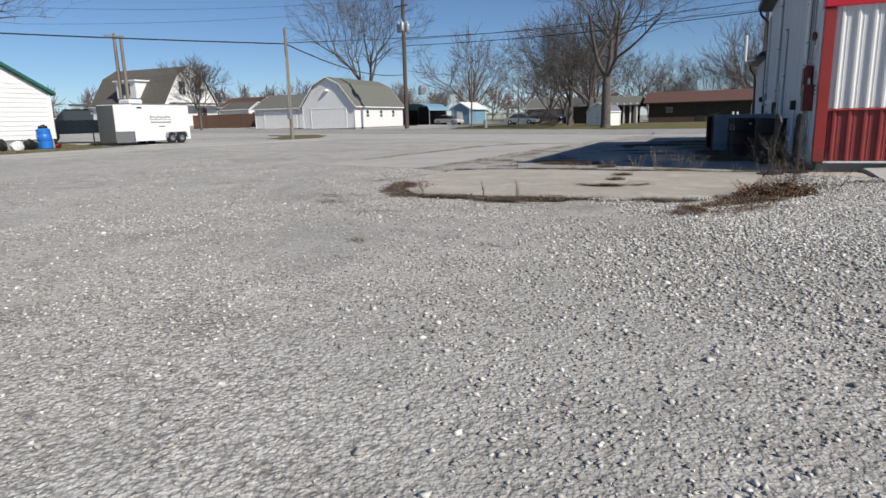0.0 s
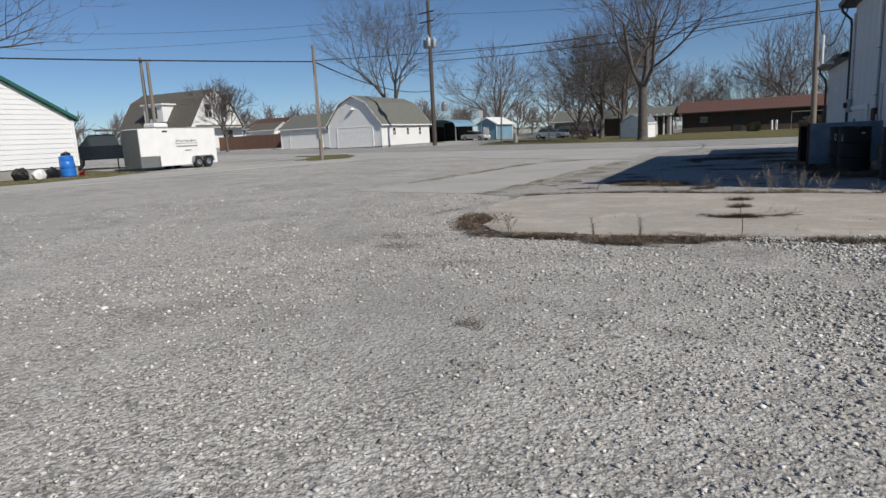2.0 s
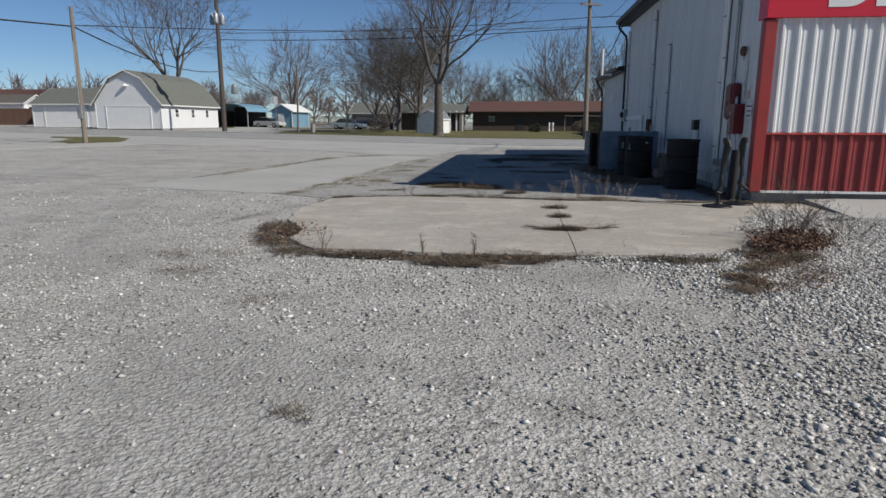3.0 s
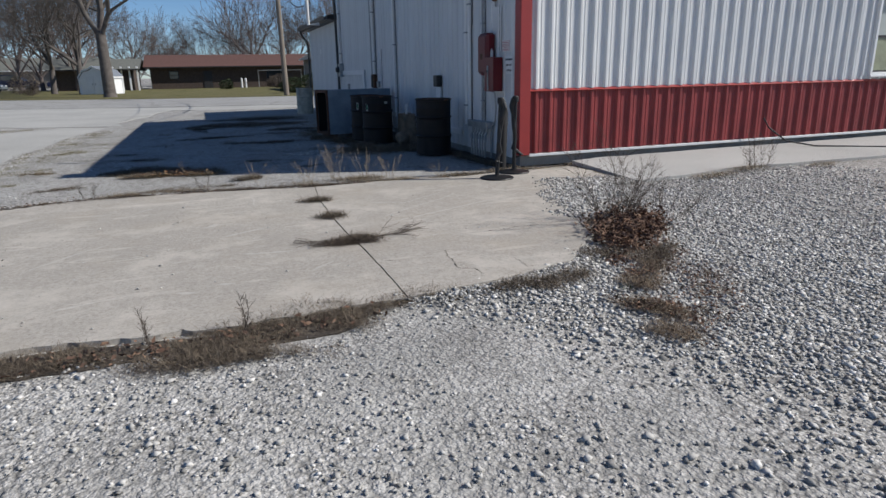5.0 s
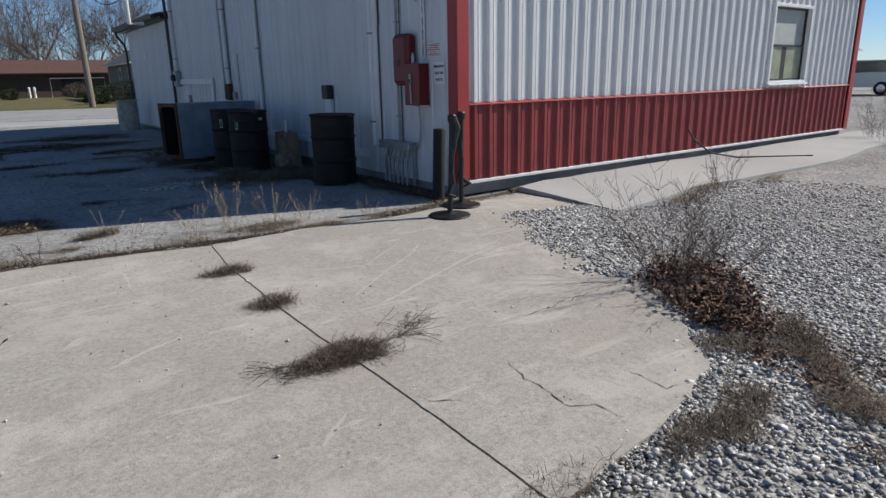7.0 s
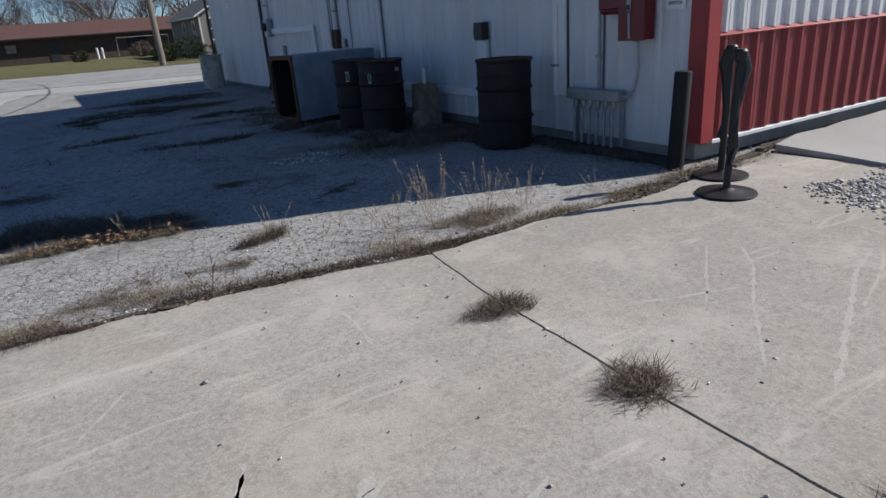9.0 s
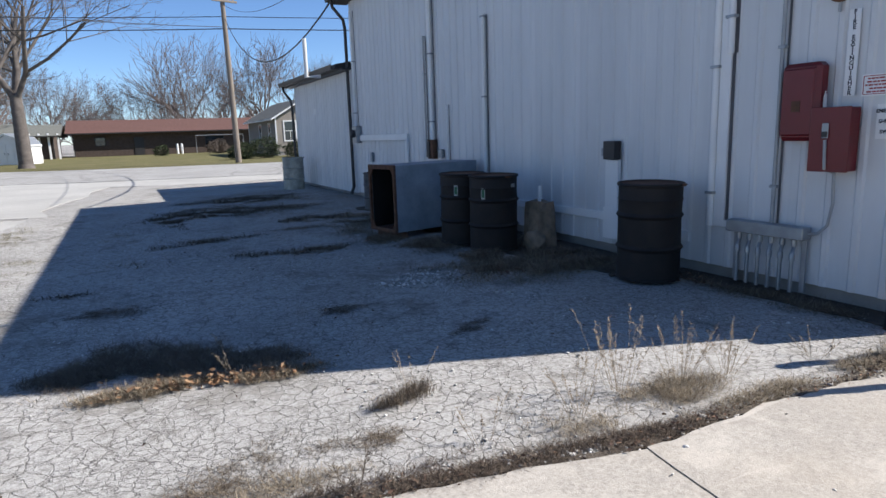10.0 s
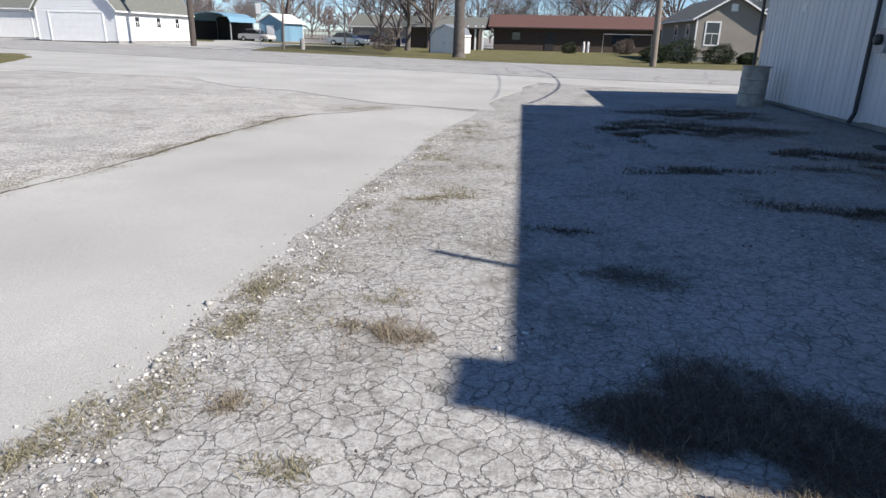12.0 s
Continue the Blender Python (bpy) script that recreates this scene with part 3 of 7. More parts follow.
# ragged earth along the joints of the paving
def strip(name, line, w, seed, top=0.02):
    a = [(x + w * (0.6 + 0.5 * math.sin(k * 2.1 + seed)) * nx, y + w * (0.6 + 0.5 * math.sin(k * 2.1 + seed)) * ny) for k, (x, y, nx, ny) in enumerate(line)]
    b = [(x - w * (0.6 + 0.5 * math.sin(k * 1.7 + seed)) * nx, y - w * (0.6 + 0.5 * math.sin(k * 1.7 + seed)) * ny) for k, (x, y, nx, ny) in enumerate(line)]
    return sheet(name, rugged(a + b[::-1], 0.05, 0.05, seed), SOIL, top, 0.03, label="dark earth in the joint of the paving")


strip("ground_joint", [(-5.2, 11.1, -1, 0), (-5.09, 11.68, -0.6, 0.8), (-4.55, 11.9, 0, 1), (-3.95, 12.06, 0, 1), (-3.15, 11.98, 0, 1), (-2.35, 11.9, 0, 1), (-1.45, 11.72, 0, 1), (-0.65, 11.73, 0, 1), (0.25, 11.66, 0, 1), (1.3, 11.8, 0, 1), (2.0, 11.86, 0, 1)], 0.055, 61, 0.024)
strip("ground_joint", [(2.05, 10.35, 1, 0), (2.07, 11.0, 1, 0), (2.08, 11.74, 1, 0)], 0.02, 62, 0.034)
strip("ground_joint", [(2.1, 11.9, 0, 1), (5, 11.93, 0, 1), (8, 11.95, 0, 1), (11.6, 11.95, 0, 1)], 0.05, 63, 0.05)
strip("ground_joint", [(-9.0, 14.5, 1, 0), (-8.8, 16, 1, 0), (-8.5, 17.4, 1, 0), (-8.42, 18.5, 1, 0), (-8.35, 20.2, 1, 0), (-8.2, 22, 1, 0), (-7.2, 23.6, 1, 0.4), (-6.4, 24.4, 0.6, 0.8)], 0.03, 64, 0.011)

# soil under weeds
SOILS = [(-4.75, 8.6, 0.28, 0.6, 20), (-3.25, 7.5, 0.7, 0.12, 0), (-2.35, 7.46, 0.5, 0.15, 5), (-0.95, 7.62, 0.42, 0.05, 8), (0.52, 8.5, 0.34, 0.35, 10)]
for k, (x, y, rx, ry, t) in enumerate(SOILS):
    ring = [(x + rx * math.cos(a) * math.cos(radians(t)) - ry * math.sin(a) * math.sin(radians(t)), y + rx * math.cos(a) * math.sin(radians(t)) + ry * math.sin(a) * math.cos(radians(t))) for a in [i * math.tau / 20 for i in range(20)]]
    sheet("ground_soil", rugged(ring, 0.06, 0.07, 20 + k), SOIL, 0.004 + k * 0.0006, 0.012, label="dark bare soil")
for k, (x0, x1, y0, y1) in enumerate([(0.55, 1.5, 14.2, 21.5), (1.12, 1.5, 12.1, 14.1)]):
    sheet("ground_soil", rugged([(x0, y0), (x1, y0), (x1, y1), (x0, y1)], 0.12, (0.16, 0.04)[k], 40 + k), SOIL, 0.018, 0.02, label="dark bare soil along the wall")


# ---- main building ----
X0, Y0, X1, Y1, YA = 1.39, 12.035, 11.42, 23.55, 28.9
WZ0, WZ1, MID, BAND, TOP = 0.18, 4.28, 1.045, 2.7, 4.9
mb = new("wall_building")
tagged(mb, "metal-clad building with white upper and red lower panels", kind="structure")
bm = bmesh.new()
box(bm, X0 + 0.06, Y0 + 0.06, 0.02, X1 - 0.05, YA - 0.03, 0.2)
part("foundation", bm, FOUNDATION, mb)
bm = bmesh.new()
box(bm, X0 + 0.05, Y0 + 0.06, 0.16, X0 + 0.17, Y1, 4.3)
box(bm, X0 + 0.17, Y1 - 0.12, 0.16, X1 - 0.05, Y1, 4.3)
box(bm, X1 - 0.17, Y0 + 0.06, 0.16, X1 - 0.05, Y1 - 0.12, 4.3)
WX0, WX1, WB, WT = 8.06, 9.3, 1.18, 2.38
for a in ((X0 + 0.17, WX0, 0.16, 4.8), (WX1, X1 - 0.17, 0.16, 4.8), (WX0, WX1, 0.16, WB), (WX0, WX1, WT, 4.8)):
    box(bm, a[0], Y0 + 0.06, a[2], a[1], Y0 + 0.18, a[3])
part("wall_core", bm, FOUNDATION, mb)


def ribbed(length, height, pitch, depth, top_w, foot_w, minor):
    """One length of ribbed sheet in the xz plane, facing -y, from 0 to length."""
    prof, x = [(0.0, 0.0)], 0.0
    while x < length - 1e-4:
        c = x + pitch / 2
        for m_ in minor:
            prof += [(x + m_ * pitch - 0.012, 0.0), (x + m_ * pitch, -0.005), (x + m_ * pitch + 0.012, 0.0)] if m_ < 0.3 else []
        prof += [(c - foot_w / 2, 0.0), (c - top_w / 2, -depth), (c + top_w / 2, -depth), (c + foot_w / 2, 0.0)]
        for m_ in minor:
            prof += [(x + m_ * pitch - 0.012, 0.0), (x + m_ * pitch, -0.005), (x + m_ * pitch + 0.012, 0.0)] if m_ > 0.7 else []
        x += pitch
    prof.append((length, 0.0))
    b = bmesh.new()
    lo = [b.verts.new((u, v, 0)) for u, v in prof]
    hi = [b.verts.new((u, v, height)) for u, v in prof]
    for i in range(len(prof) - 1):
        b.faces.new((lo[i], lo[i + 1], hi[i + 1], hi[i]))
    return b


def share(name, me, parent, m):
    ob = new(name, me)
    ob.parent = parent
    ob.matrix_basis = m
    return ob


PW = 0.9144
front_n = 11
fx0 = X0 + 0.14
fw = (X1 - 0.14 - fx0) / front_n
pit = fw / 4
first = {}
for i in range(front_n):
    x = fx0 + i * fw
    for nm, z0, z1, mt, dy in (("red_panel", WZ0 + 0.02, MID - 0.005, RED_METAL, 0.0), ("white_panel", MID + 0.02, BAND, WHITE_FRONT, 0.004)):
        cut = nm == "white_panel" and x + fw > WX0 and x < WX1
        if not cut:
            if nm not in first:
                o = part(nm, ribbed(fw, z1 - z0, pit, 0.032, 0.03, 0.085, (0.17, 0.83)), mt, mb)
                first[nm] = o.data
                o.location = (x, Y0 + dy, z0)
            else:
                share(nm, first[nm], mb, pose(x, Y0 + dy, z0))
        else:
            for a, b in ((z0, WB - 0.05), (WT + 0.05, z1)):
                o = part(nm, ribbed(fw, b - a, pit, 0.032, 0.03, 0.085, (0.17, 0.83)), mt, mb)
                o.location = (x, Y0 + dy, a)
            for a, b in ((x, min(WX0 - 0.05, x + fw)), (max(WX1 + 0.05, x), x + fw)):
                if b - a > 0.03:
                    n_ = max(1, round((b - a) / pit))
                    o = part(nm, ribbed(b - a, WT - WB + 0.1, (b - a) / n_, 0.032, 0.03, 0.085, (0.17, 0.83)), mt, mb)
                    o.location = (a, Y0 + dy, WB - 0.05)

bm = bmesh.new()
box(bm, X0 - 0.012, Y0 - 0.045, WZ0, X0 + 0.15, Y0 - 0.02, 2.68, 0.004)
box(bm, X0 - 0.012, Y0 - 0.02, WZ0, X0 + 0.012, Y0 + 0.13, 2.68, 0.004)
part("corner_trim", bm, RED_TRIM, mb)
bm = bmesh.new()
box(bm, X1 - 0.15, Y0 - 0.045, WZ0, X1 + 0.012, Y0 - 0.02, 2.68, 0.004)
box(bm, X1 - 0.012, Y0 - 0.02, WZ0, X1 + 0.012, Y0 + 0.13, 2.68, 0.004)
part("corner_trim", bm, RED_TRIM, mb)
bm = bmesh.new()
prism(bm, [(Y0 - 0.04, MID - 0.01), (Y0 - 0.045, MID - 0.002), (Y0 + 0.004, MID + 0.028), (Y0 + 0.004, MID - 0.01)], "x", X0 + 0.152, X1 - 0.152)
part("rail_trim", bm, RED_TRIM, mb)
bm = bmesh.new()
box(bm, X0 + 0.152, Y0 - 0.04, WZ0 - 0.02, X1 - 0.152, Y0 + 0.05, WZ0 + 0.014, 0.003)
part("base_trim", bm, WHITE_PAINT, mb)
bm = bmesh.new()
box(bm, X0 - 0.02, Y0 - 0.07, BAND, X1 + 0.02, Y0 + 0.26, TOP, 0.006)
part("sign_board", bm, SIGN_RED, mb)
bm = bmesh.new()
box(bm, X0 - 0.03, Y0 - 0.1, TOP, X1 + 0.03, Y0 + 0.3, TOP + 0.06, 0.006)
part("coping", bm, DARK_TRIM, mb)
letters("sign_letters", "DELI", 0.85, pose(3.0, Y0 - 0.075, BAND + 0.42, 90, 0, 0), WHITE_PAINT, mb)

# side wall, ribs running up
side_n = 13
sw = (Y1 - (Y0 + 0.13)) / side_n
sm = None
for i in range(side_n):
    y = Y0 + 0.13 + (i + 1) * sw
    m_ = pose(X0, y, 0.13, 0, 0, -90)
    if sm is None:
        o = part("side_panel", ribbed(sw, WZ1 - 0.13, sw / 4, 0.014, 0.035, 0.07, ()), WHITE_METAL, mb)
        o.matrix_basis, sm = m_, o.data
    else:
        share("side_panel", sm, mb, m_)
an = 6
aw = (YA - Y1) / an
sm = None
for i in range(an):
    m_ = pose(X0, Y1 + (i + 1) * aw, 0.1, 0, 0, -90)
    if sm is None:
        o = part("side_panel", ribbed(aw, 2.9 - 0.1, aw / 4, 0.018, 0.035, 0.07, ()), WHITE_METAL, mb)
        o.matrix_basis, sm = m_, o.data
    else:
        share("side_panel", sm, mb, m_)
bm = bmesh.new()
box(bm, X0 + 0.03, Y1 + 0.02, 0.1, X0 + 0.15, YA, 2.9)
box(bm, X0 + 0.15, YA - 0.12, 0.1, X1 - 0.05, YA, 2.9)
box(bm, X1 - 0.17, Y1 + 0.02, 0.1, X1 - 0.05, YA - 0.12, 2.9)
part("annex_wall", bm, WHITE_METAL, mb)
bm = bmesh.new()
for y0, y1, z in ((14.0, 14.98, 0.36), (15.12, 17.6, 0.44), (17.8, 20.5, 0.44)):
    box(bm, X0 - 0.035, y0, z - 0.05, X0 + 0.01, y1, z + 0.04, 0.004)
part("girt_trim", bm, WHITE_PAINT, mb)
# roofs, ridge running north
bm = bmesh.new()
ex, xm = X0 - 0.3, (X0 + X1) / 2
prism(bm, [(ex, 4.32), (ex, 4.44), (xm, 5.7), (X1 + 0.3, 4.44), (X1 + 0.3, 4.32), (xm, 5.58)], "y", Y0 + 0.3, Y1 + 0.35)
part("roof", bm, DARK_TRIM, mb)
bm = bmesh.new()
prism(bm, [(X0 - 0.25, 2.9), (X0 - 0.25, 3.02), (xm, 4.0), (X1 + 0.25, 3.02), (X1 + 0.25, 2.9), (xm, 3.9)], "y", Y1 + 0.37, YA + 0.35)
part("annex_roof", bm, DARK_TRIM, mb)
bm = bmesh.new()
box(bm, X0 - 0.24, Y1 + 0.02, 2.86, X0 + 0.03, YA + 0.3, 2.898)
box(bm, ex + 0.02, Y0 + 0.3, 4.28, X0 + 0.05, Y1 + 0.3, 4.318)
part("soffit", bm, DARK_TRIM, mb)
for gx, gy0, gy1, gz0, lab in ((ex - 0.1, Y0 + 0.3, Y1 + 0.4, 4.33, "gutter"), (X0 - 0.35, Y1 + 0.4, YA + 0.4, 2.9, "gutter")):
    bm = bmesh.new()
    prism(bm, [(gx, gz0), (gx - 0.02, gz0 + 0.11), (gx - 0.005, gz0 + 0.11), (gx + 0.01, gz0 + 0.012), (gx + 0.085, gz0 + 0.012), (gx + 0.085, gz0 + 0.1), (gx + 0.098, gz0 + 0.1), (gx + 0.098, gz0)], "y", gy0, gy1)
    part(lab, bm, DARK_TRIM, mb)
# downspouts
for x, y, zt, ze in ((ex - 0.05, Y1 + 0.12, 4.33, 0.1), (X0 - 0.3, YA + 0.1, 2.9, 0.1)):
    bm = bmesh.new()
    tube(bm, [(x, y, zt), (x + 0.02, y, zt - 0.14), (X0 - 0.1, y, zt - 0.4), (X0 - 0.07, y, zt - 0.6), (X0 - 0.07, y, 0.25), (X0 - 0.14, y, 0.08)], 0.038, 8)
    part("downspout", bm, DARK_TRIM, mb, smooth=True)
bm = bmesh.new()
tube(bm, [(X0 - 0.32, Y1 + 1.4, 2.84), (X0 - 0.66, Y1 + 1.4, 2.82), (X0 - 0.66, Y1 + 1.4, 3.7)], 0.05, 10)
part("vent_pipe", bm, WHITE_PAINT, mb, smooth=True)

# window in the front wall
bm = bmesh.new()
for a in ((WX0 - 0.05, WB - 0.05, WX0, WT + 0.05), (WX1, WB - 0.05, WX1 + 0.05, WT + 0.05), (WX0, WT, WX1, WT + 0.05), (WX0, WB - 0.05, WX1, WB)):
    box(bm, a[0], Y0 - 0.05, a[1], a[2], Y0 + 0.17, a[3], 0.003)
win = part("window_1", bm, WHITE_PAINT, kind="structure", label="sash window with a white blind and yellowed lower panes")
bm = bmesh.new()
for a in ((WX0, WB, WX0 + 0.03, WT), (WX1 - 0.03, WB, WX1, WT), (WX0 + 0.03, WT - 0.03, WX1 - 0.03, WT), (WX0 + 0.03, WB, WX1 - 0.03, WB + 0.03), (WX0 + 0.03, 1.74, WX1 - 0.03, 1.78)):
    box(bm, a[0], Y0 + 0.03, a[1], a[2], Y0 + 0.07, a[3])
part("sash", bm, DARK_TRIM, win)
bm = bmesh.new()
box(bm, WX0 + 0.03, Y0 + 0.06, 1.78, WX1 - 0.03, Y0 + 0.065, WT - 0.03)
part("blind", bm, CURTAIN, win)
for a, b in ((WX0 + 0.03, WX0 + 0.5), (WX0 + 0.66, WX1 - 0.03)):
    bm = bmesh.new()
    box(bm, a, Y0 + 0.05, WB + 0.03, b, Y0 + 0.056, 1.74)
    part("pane", bm, SCREEN, win)
bm = bmesh.new()
box(bm, WX0 + 0.5, Y0 + 0.05, WB + 0.03, WX0 + 0.66, Y0 + 0.07, 1.74)
part("mullion", bm, DARK_TRIM, win)
bm = bmesh.new()
box(bm, WX0 - 0.08, Y0 - 0.09, WB - 0.075, WX1 + 0.08, Y0 - 0.052, WB - 0.05, 0.003)
part("sill", bm, WHITE_PAINT, win)


# ---- things by the side wall ----
def drum(name, label, at, rz, material, tags=False, lid=True):
    t = thing(name, label, "drum", at, rz)
    t.rotation_euler.x = radians(0.6)
    r = 0.285
    prof = [(r - 0.01, 0.0), (r + 0.006, 0.005), (r + 0.006, 0.022), (r - 0.004, 0.03), (r - 0.004, 0.27), (r + 0.006, 0.283), (r + 0.016, 0.297), (r + 0.006, 0.311), (r - 0.004, 0.324), (r - 0.004, 0.565), (r + 0.006, 0.578), (r + 0.016, 0.592), (r + 0.006, 0.606), (r - 0.004, 0.619), (r - 0.004, 0.72), (r + 0.002, 0.735), (r - 0.004, 0.75), (r - 0.004, 0.85), (r - 0.03, 0.855)]
    bm = lathe(bmesh.new(), prof, 40)
    for v in bm.verts:
        d = noise.noise(Vector((v.co.x * 3 + at[0] * 7, v.co.y * 3 + at[1], v.co.z * 4)))
        k = 1 - 0.045 * max(0.0, d) * (0.1 < v.co.z < 0.8)
        v.co.x, v.co.y = v.co.x * k, v.co.y * k
    part("body", bm, material, t, smooth=True)
    part("lid", lathe(bmesh.new(), [(r - 0.02, 0.856), (r - 0.006, 0.872), (r - 0.018, 0.876), (r - 0.03, 0.864), (r - 0.035, 0.862)], 40), RUST, t, "rusty drum lid", smooth=True)
    bm = bmesh.new()
    prof2 = [(r - 0.004, 0.852), (r + 0.01, 0.856), (r + 0.013, 0.868), (r + 0.008, 0.88), (r - 0.004, 0.882), (r - 0.005, 0.852)]
    rings = [[bm.verts.new((q * math.cos(k * math.tau / 40), q * math.sin(k * math.tau / 40), z)) for k in range(40)] for q, z in prof2]
    for u, v in zip(rings, rings[1:]):
        for k in range(40):
            bm.faces.new((u[k], u[(k + 1) % 40], v[(k + 1) % 40], v[k]))
    part("ring", bm, material, t, smooth=True)
    bm = bmesh.new()
    box(bm, -0.03, -r - 0.03, 0.855, 0.03, -r - 0.012, 0.88, 0.003)
    tube(bm, [(0.03, -r - 0.02, 0.868), (0.06, -r - 0.022, 0.868)], 0.006, 6)
    part("clamp", bm, RUST, t)
    if tags:
        for a, w, h, z, mt in ((214, 0.05, 0.13, 0.68, LABEL_WORN), (214, 0.035, 0.09, 0.68, LABEL_GREEN), (292, 0.075, 0.045, 0.76, LABEL_WORN)):
            bm = bmesh.new()
            rr = r - 0.002 + (0.002 if mt is LABEL_GREEN else 0)
            n = 5
            aa = [radians(a) + (k / n - 0.5) * w / r for k in range(n + 1)]
            lo = [bm.verts.new((rr * math.cos(q), rr * math.sin(q), z - h / 2)) for q in aa]
            hi = [bm.verts.new((rr * math.cos(q), rr * math.sin(q), z + h / 2)) for q in aa]
            for k in range(n):
                bm.faces.new((lo[k], lo[k + 1], hi[k + 1], hi[k]))
            part("label_patch", bm, mt, t)
    return t


LABEL_WORN = plain("worn_paper_label", (0.42, 0.42, 0.38), 0.8, var=0.35, scale=30)
LABEL_GREEN = plain("green_label", (0.03, 0.13, 0.06), 0.6)
DRUM_PALE = plain("faded_pale_drum", (0.42, 0.40, 0.33), 0.7, var=0.3, scale=6, relief=0.001)
DRUM_GREY = plain("weathered_grey_drum", (0.10, 0.10, 0.10), 0.6, 0.1, var=0.4, scale=6)
drum("steel_drum", "black steel drum with a rusty lid standing by the white wall", (0.86, 14.02, 0.03), 20, DRUM_BLACK)
drum("steel_drum", "sooty black drum with torn labels beside the metal cabinet", (0.48, 16.13, 0.03), 0, DRUM_BLACK, True)
drum("steel_drum", "black drum with a green label touching its neighbour", (0.4, 16.74, 0.03), 10, DRUM_BLACK, True)
drum("steel_drum", "weathered grey drum behind the rusty cabinet", (0.9, 21.1, 0.0), 40, DRUM_GREY).scale = (0.86, 0.86, 0.8)
drum("steel_drum", "pale faded drum at the corner of the annex", (0.78, 27.2, 0.0), 70, DRUM_PALE)

# metal cabinet lying open at one end
cab = thing("metal_cabinet", "faded blue-grey sheet metal cabinet with an open rusty end", "cabinet", (0.25, 17.9, 0.1), 13)
cab.scale = (1, 0.66, 1)
cl, cd, ch = 1.45, 1.3, 0.9
bm = bmesh.new()
box(bm, -0.52, -0.45, 0.0, 0.95, -0.42, ch, 0.004)
part("side", bm, TANK_BLUE, cab)
bm = bmesh.new()
box(bm, -0.52, 0.42, 0.0, 0.95, 0.45, ch, 0.004)
part("side", bm, TANK_BLUE, cab)
bm = bmesh.new()
box(bm, -0.52, -0.42, ch - 0.03, 0.95, 0.42, ch, 0.003)
part("top", bm, TANK_BLUE, cab)
bm = bmesh.new()
box(bm, -0.52, -0.42, 0.0, 0.95, 0.42, 0.03, 0.003)
part("bottom", bm, RUST, cab)
bm = bmesh.new()
box(bm, 0.92, -0.42, 0.03, 0.95, 0.42, ch - 0.03, 0.003)
part("back", bm, BLACK_STEEL, cab)
bm = bmesh.new()
for a in ((-0.56, -0.46, 0.0, -0.52, -0.41, ch + 0.01), (-0.56, 0.41, 0.0, -0.52, 0.46, ch + 0.01), (-0.56, -0.41, ch - 0.05, -0.52, 0.41, ch + 0.01), (-0.56, -0.41, 0.0, -0.52, 0.41, 0.05)):
    box(bm, *a, 0.004)
part("frame", bm, RUST, cab, "rusty door frame")
for s in (-1, 1):
    for k in (0, 1):
        bm = bmesh.new()
        z = 0.05 + (ch - 0.1) * k
        prism(bm, [(s * 0.41, z), (s * 0.31, z), (s * 0.41, z + (0.1 if not k else -0.1))], "x", -0.548, -0.53)
        part("gusset", bm, RUST, cab)
bm = bmesh.new()
for a in ((-0.515, -0.418, 0.035, 0.915, -0.412, ch - 0.035), (-0.515, 0.412, 0.035, 0.915, 0.418, ch - 0.035)):
    box(bm, *a)
part("lining", bm, BLACK_STEEL, cab)

for x in (-0.4, 0.75):
    bm = bmesh.new()
    box(bm, x - 0.06, -0.42, -0.1, x + 0.06, 0.42, -0.001, 0.004)
    part("skid", bm, RUST, cab)

blk = thing("rough_block", "weathered tan concrete block with a white pipe standing out of it", "block", (1.0, 15.92, 0.0), 8)
blk.scale = (0.82, 0.82, 0.95)
bm = bmesh.new()
g = bmesh.ops.create_cube(bm, size=1, matrix=Matrix.LocRotScale((0, 0, 0.3), None, (0.34, 0.3, 0.6)))
bmesh.ops.subdivide_edges(bm, edges=bm.edges[:], cuts=4, use_grid_fill=True)
for v in bm.verts:
    k = 1.12 - 0.4 * v.co.z
    v.co.x, v.co.y = v.co.x * k, v.co.y * k
    v.co += noise.noise_vector(v.co * 6) * 0.035
    v.co.z = max(0, v.co.z)
part("stone", bm, ROUGH_BLOCK, blk)
bm = bmesh.new()
lathe(bm, [(0.026, 0.55), (0.026, 0.79), (0.02, 0.79), (0.02, 0.6)], 14)
part("pipe", bm, WHITE_PAINT, blk, smooth=True)
rk = thing("rock", "grey rough rock leaning on the block", "rock", (0.86, 15.82, 0.0))
bm = bmesh.new()
bmesh.ops.create_icosphere(bm, subdivisions=3, radius=0.13)
for v in bm.verts:
    v.co += noise.noise_vector(v.co * 7 + Vector((3, 1, 0))) * 0.05
    v.co.z = max(0, v.co.z * 1.1 + 0.11)
part("stone", bm, ROUGH_BLOCK, rk)

# bollard and stanchions
bol = thing("bollard", "black painted pipe bollard leaning beside the corner", "bollard", (1.12, 12.03, 0.0))
bol.rotation_euler = (radians(1.0), radians(1.5), 0)
part("pipe", lathe(bmesh.new(), [(0.068, -0.1), (0.068, 0.79), (0.063, 0.805), (0.04, 0.81)], 22), BLACK_STEEL, bol, smooth=True)


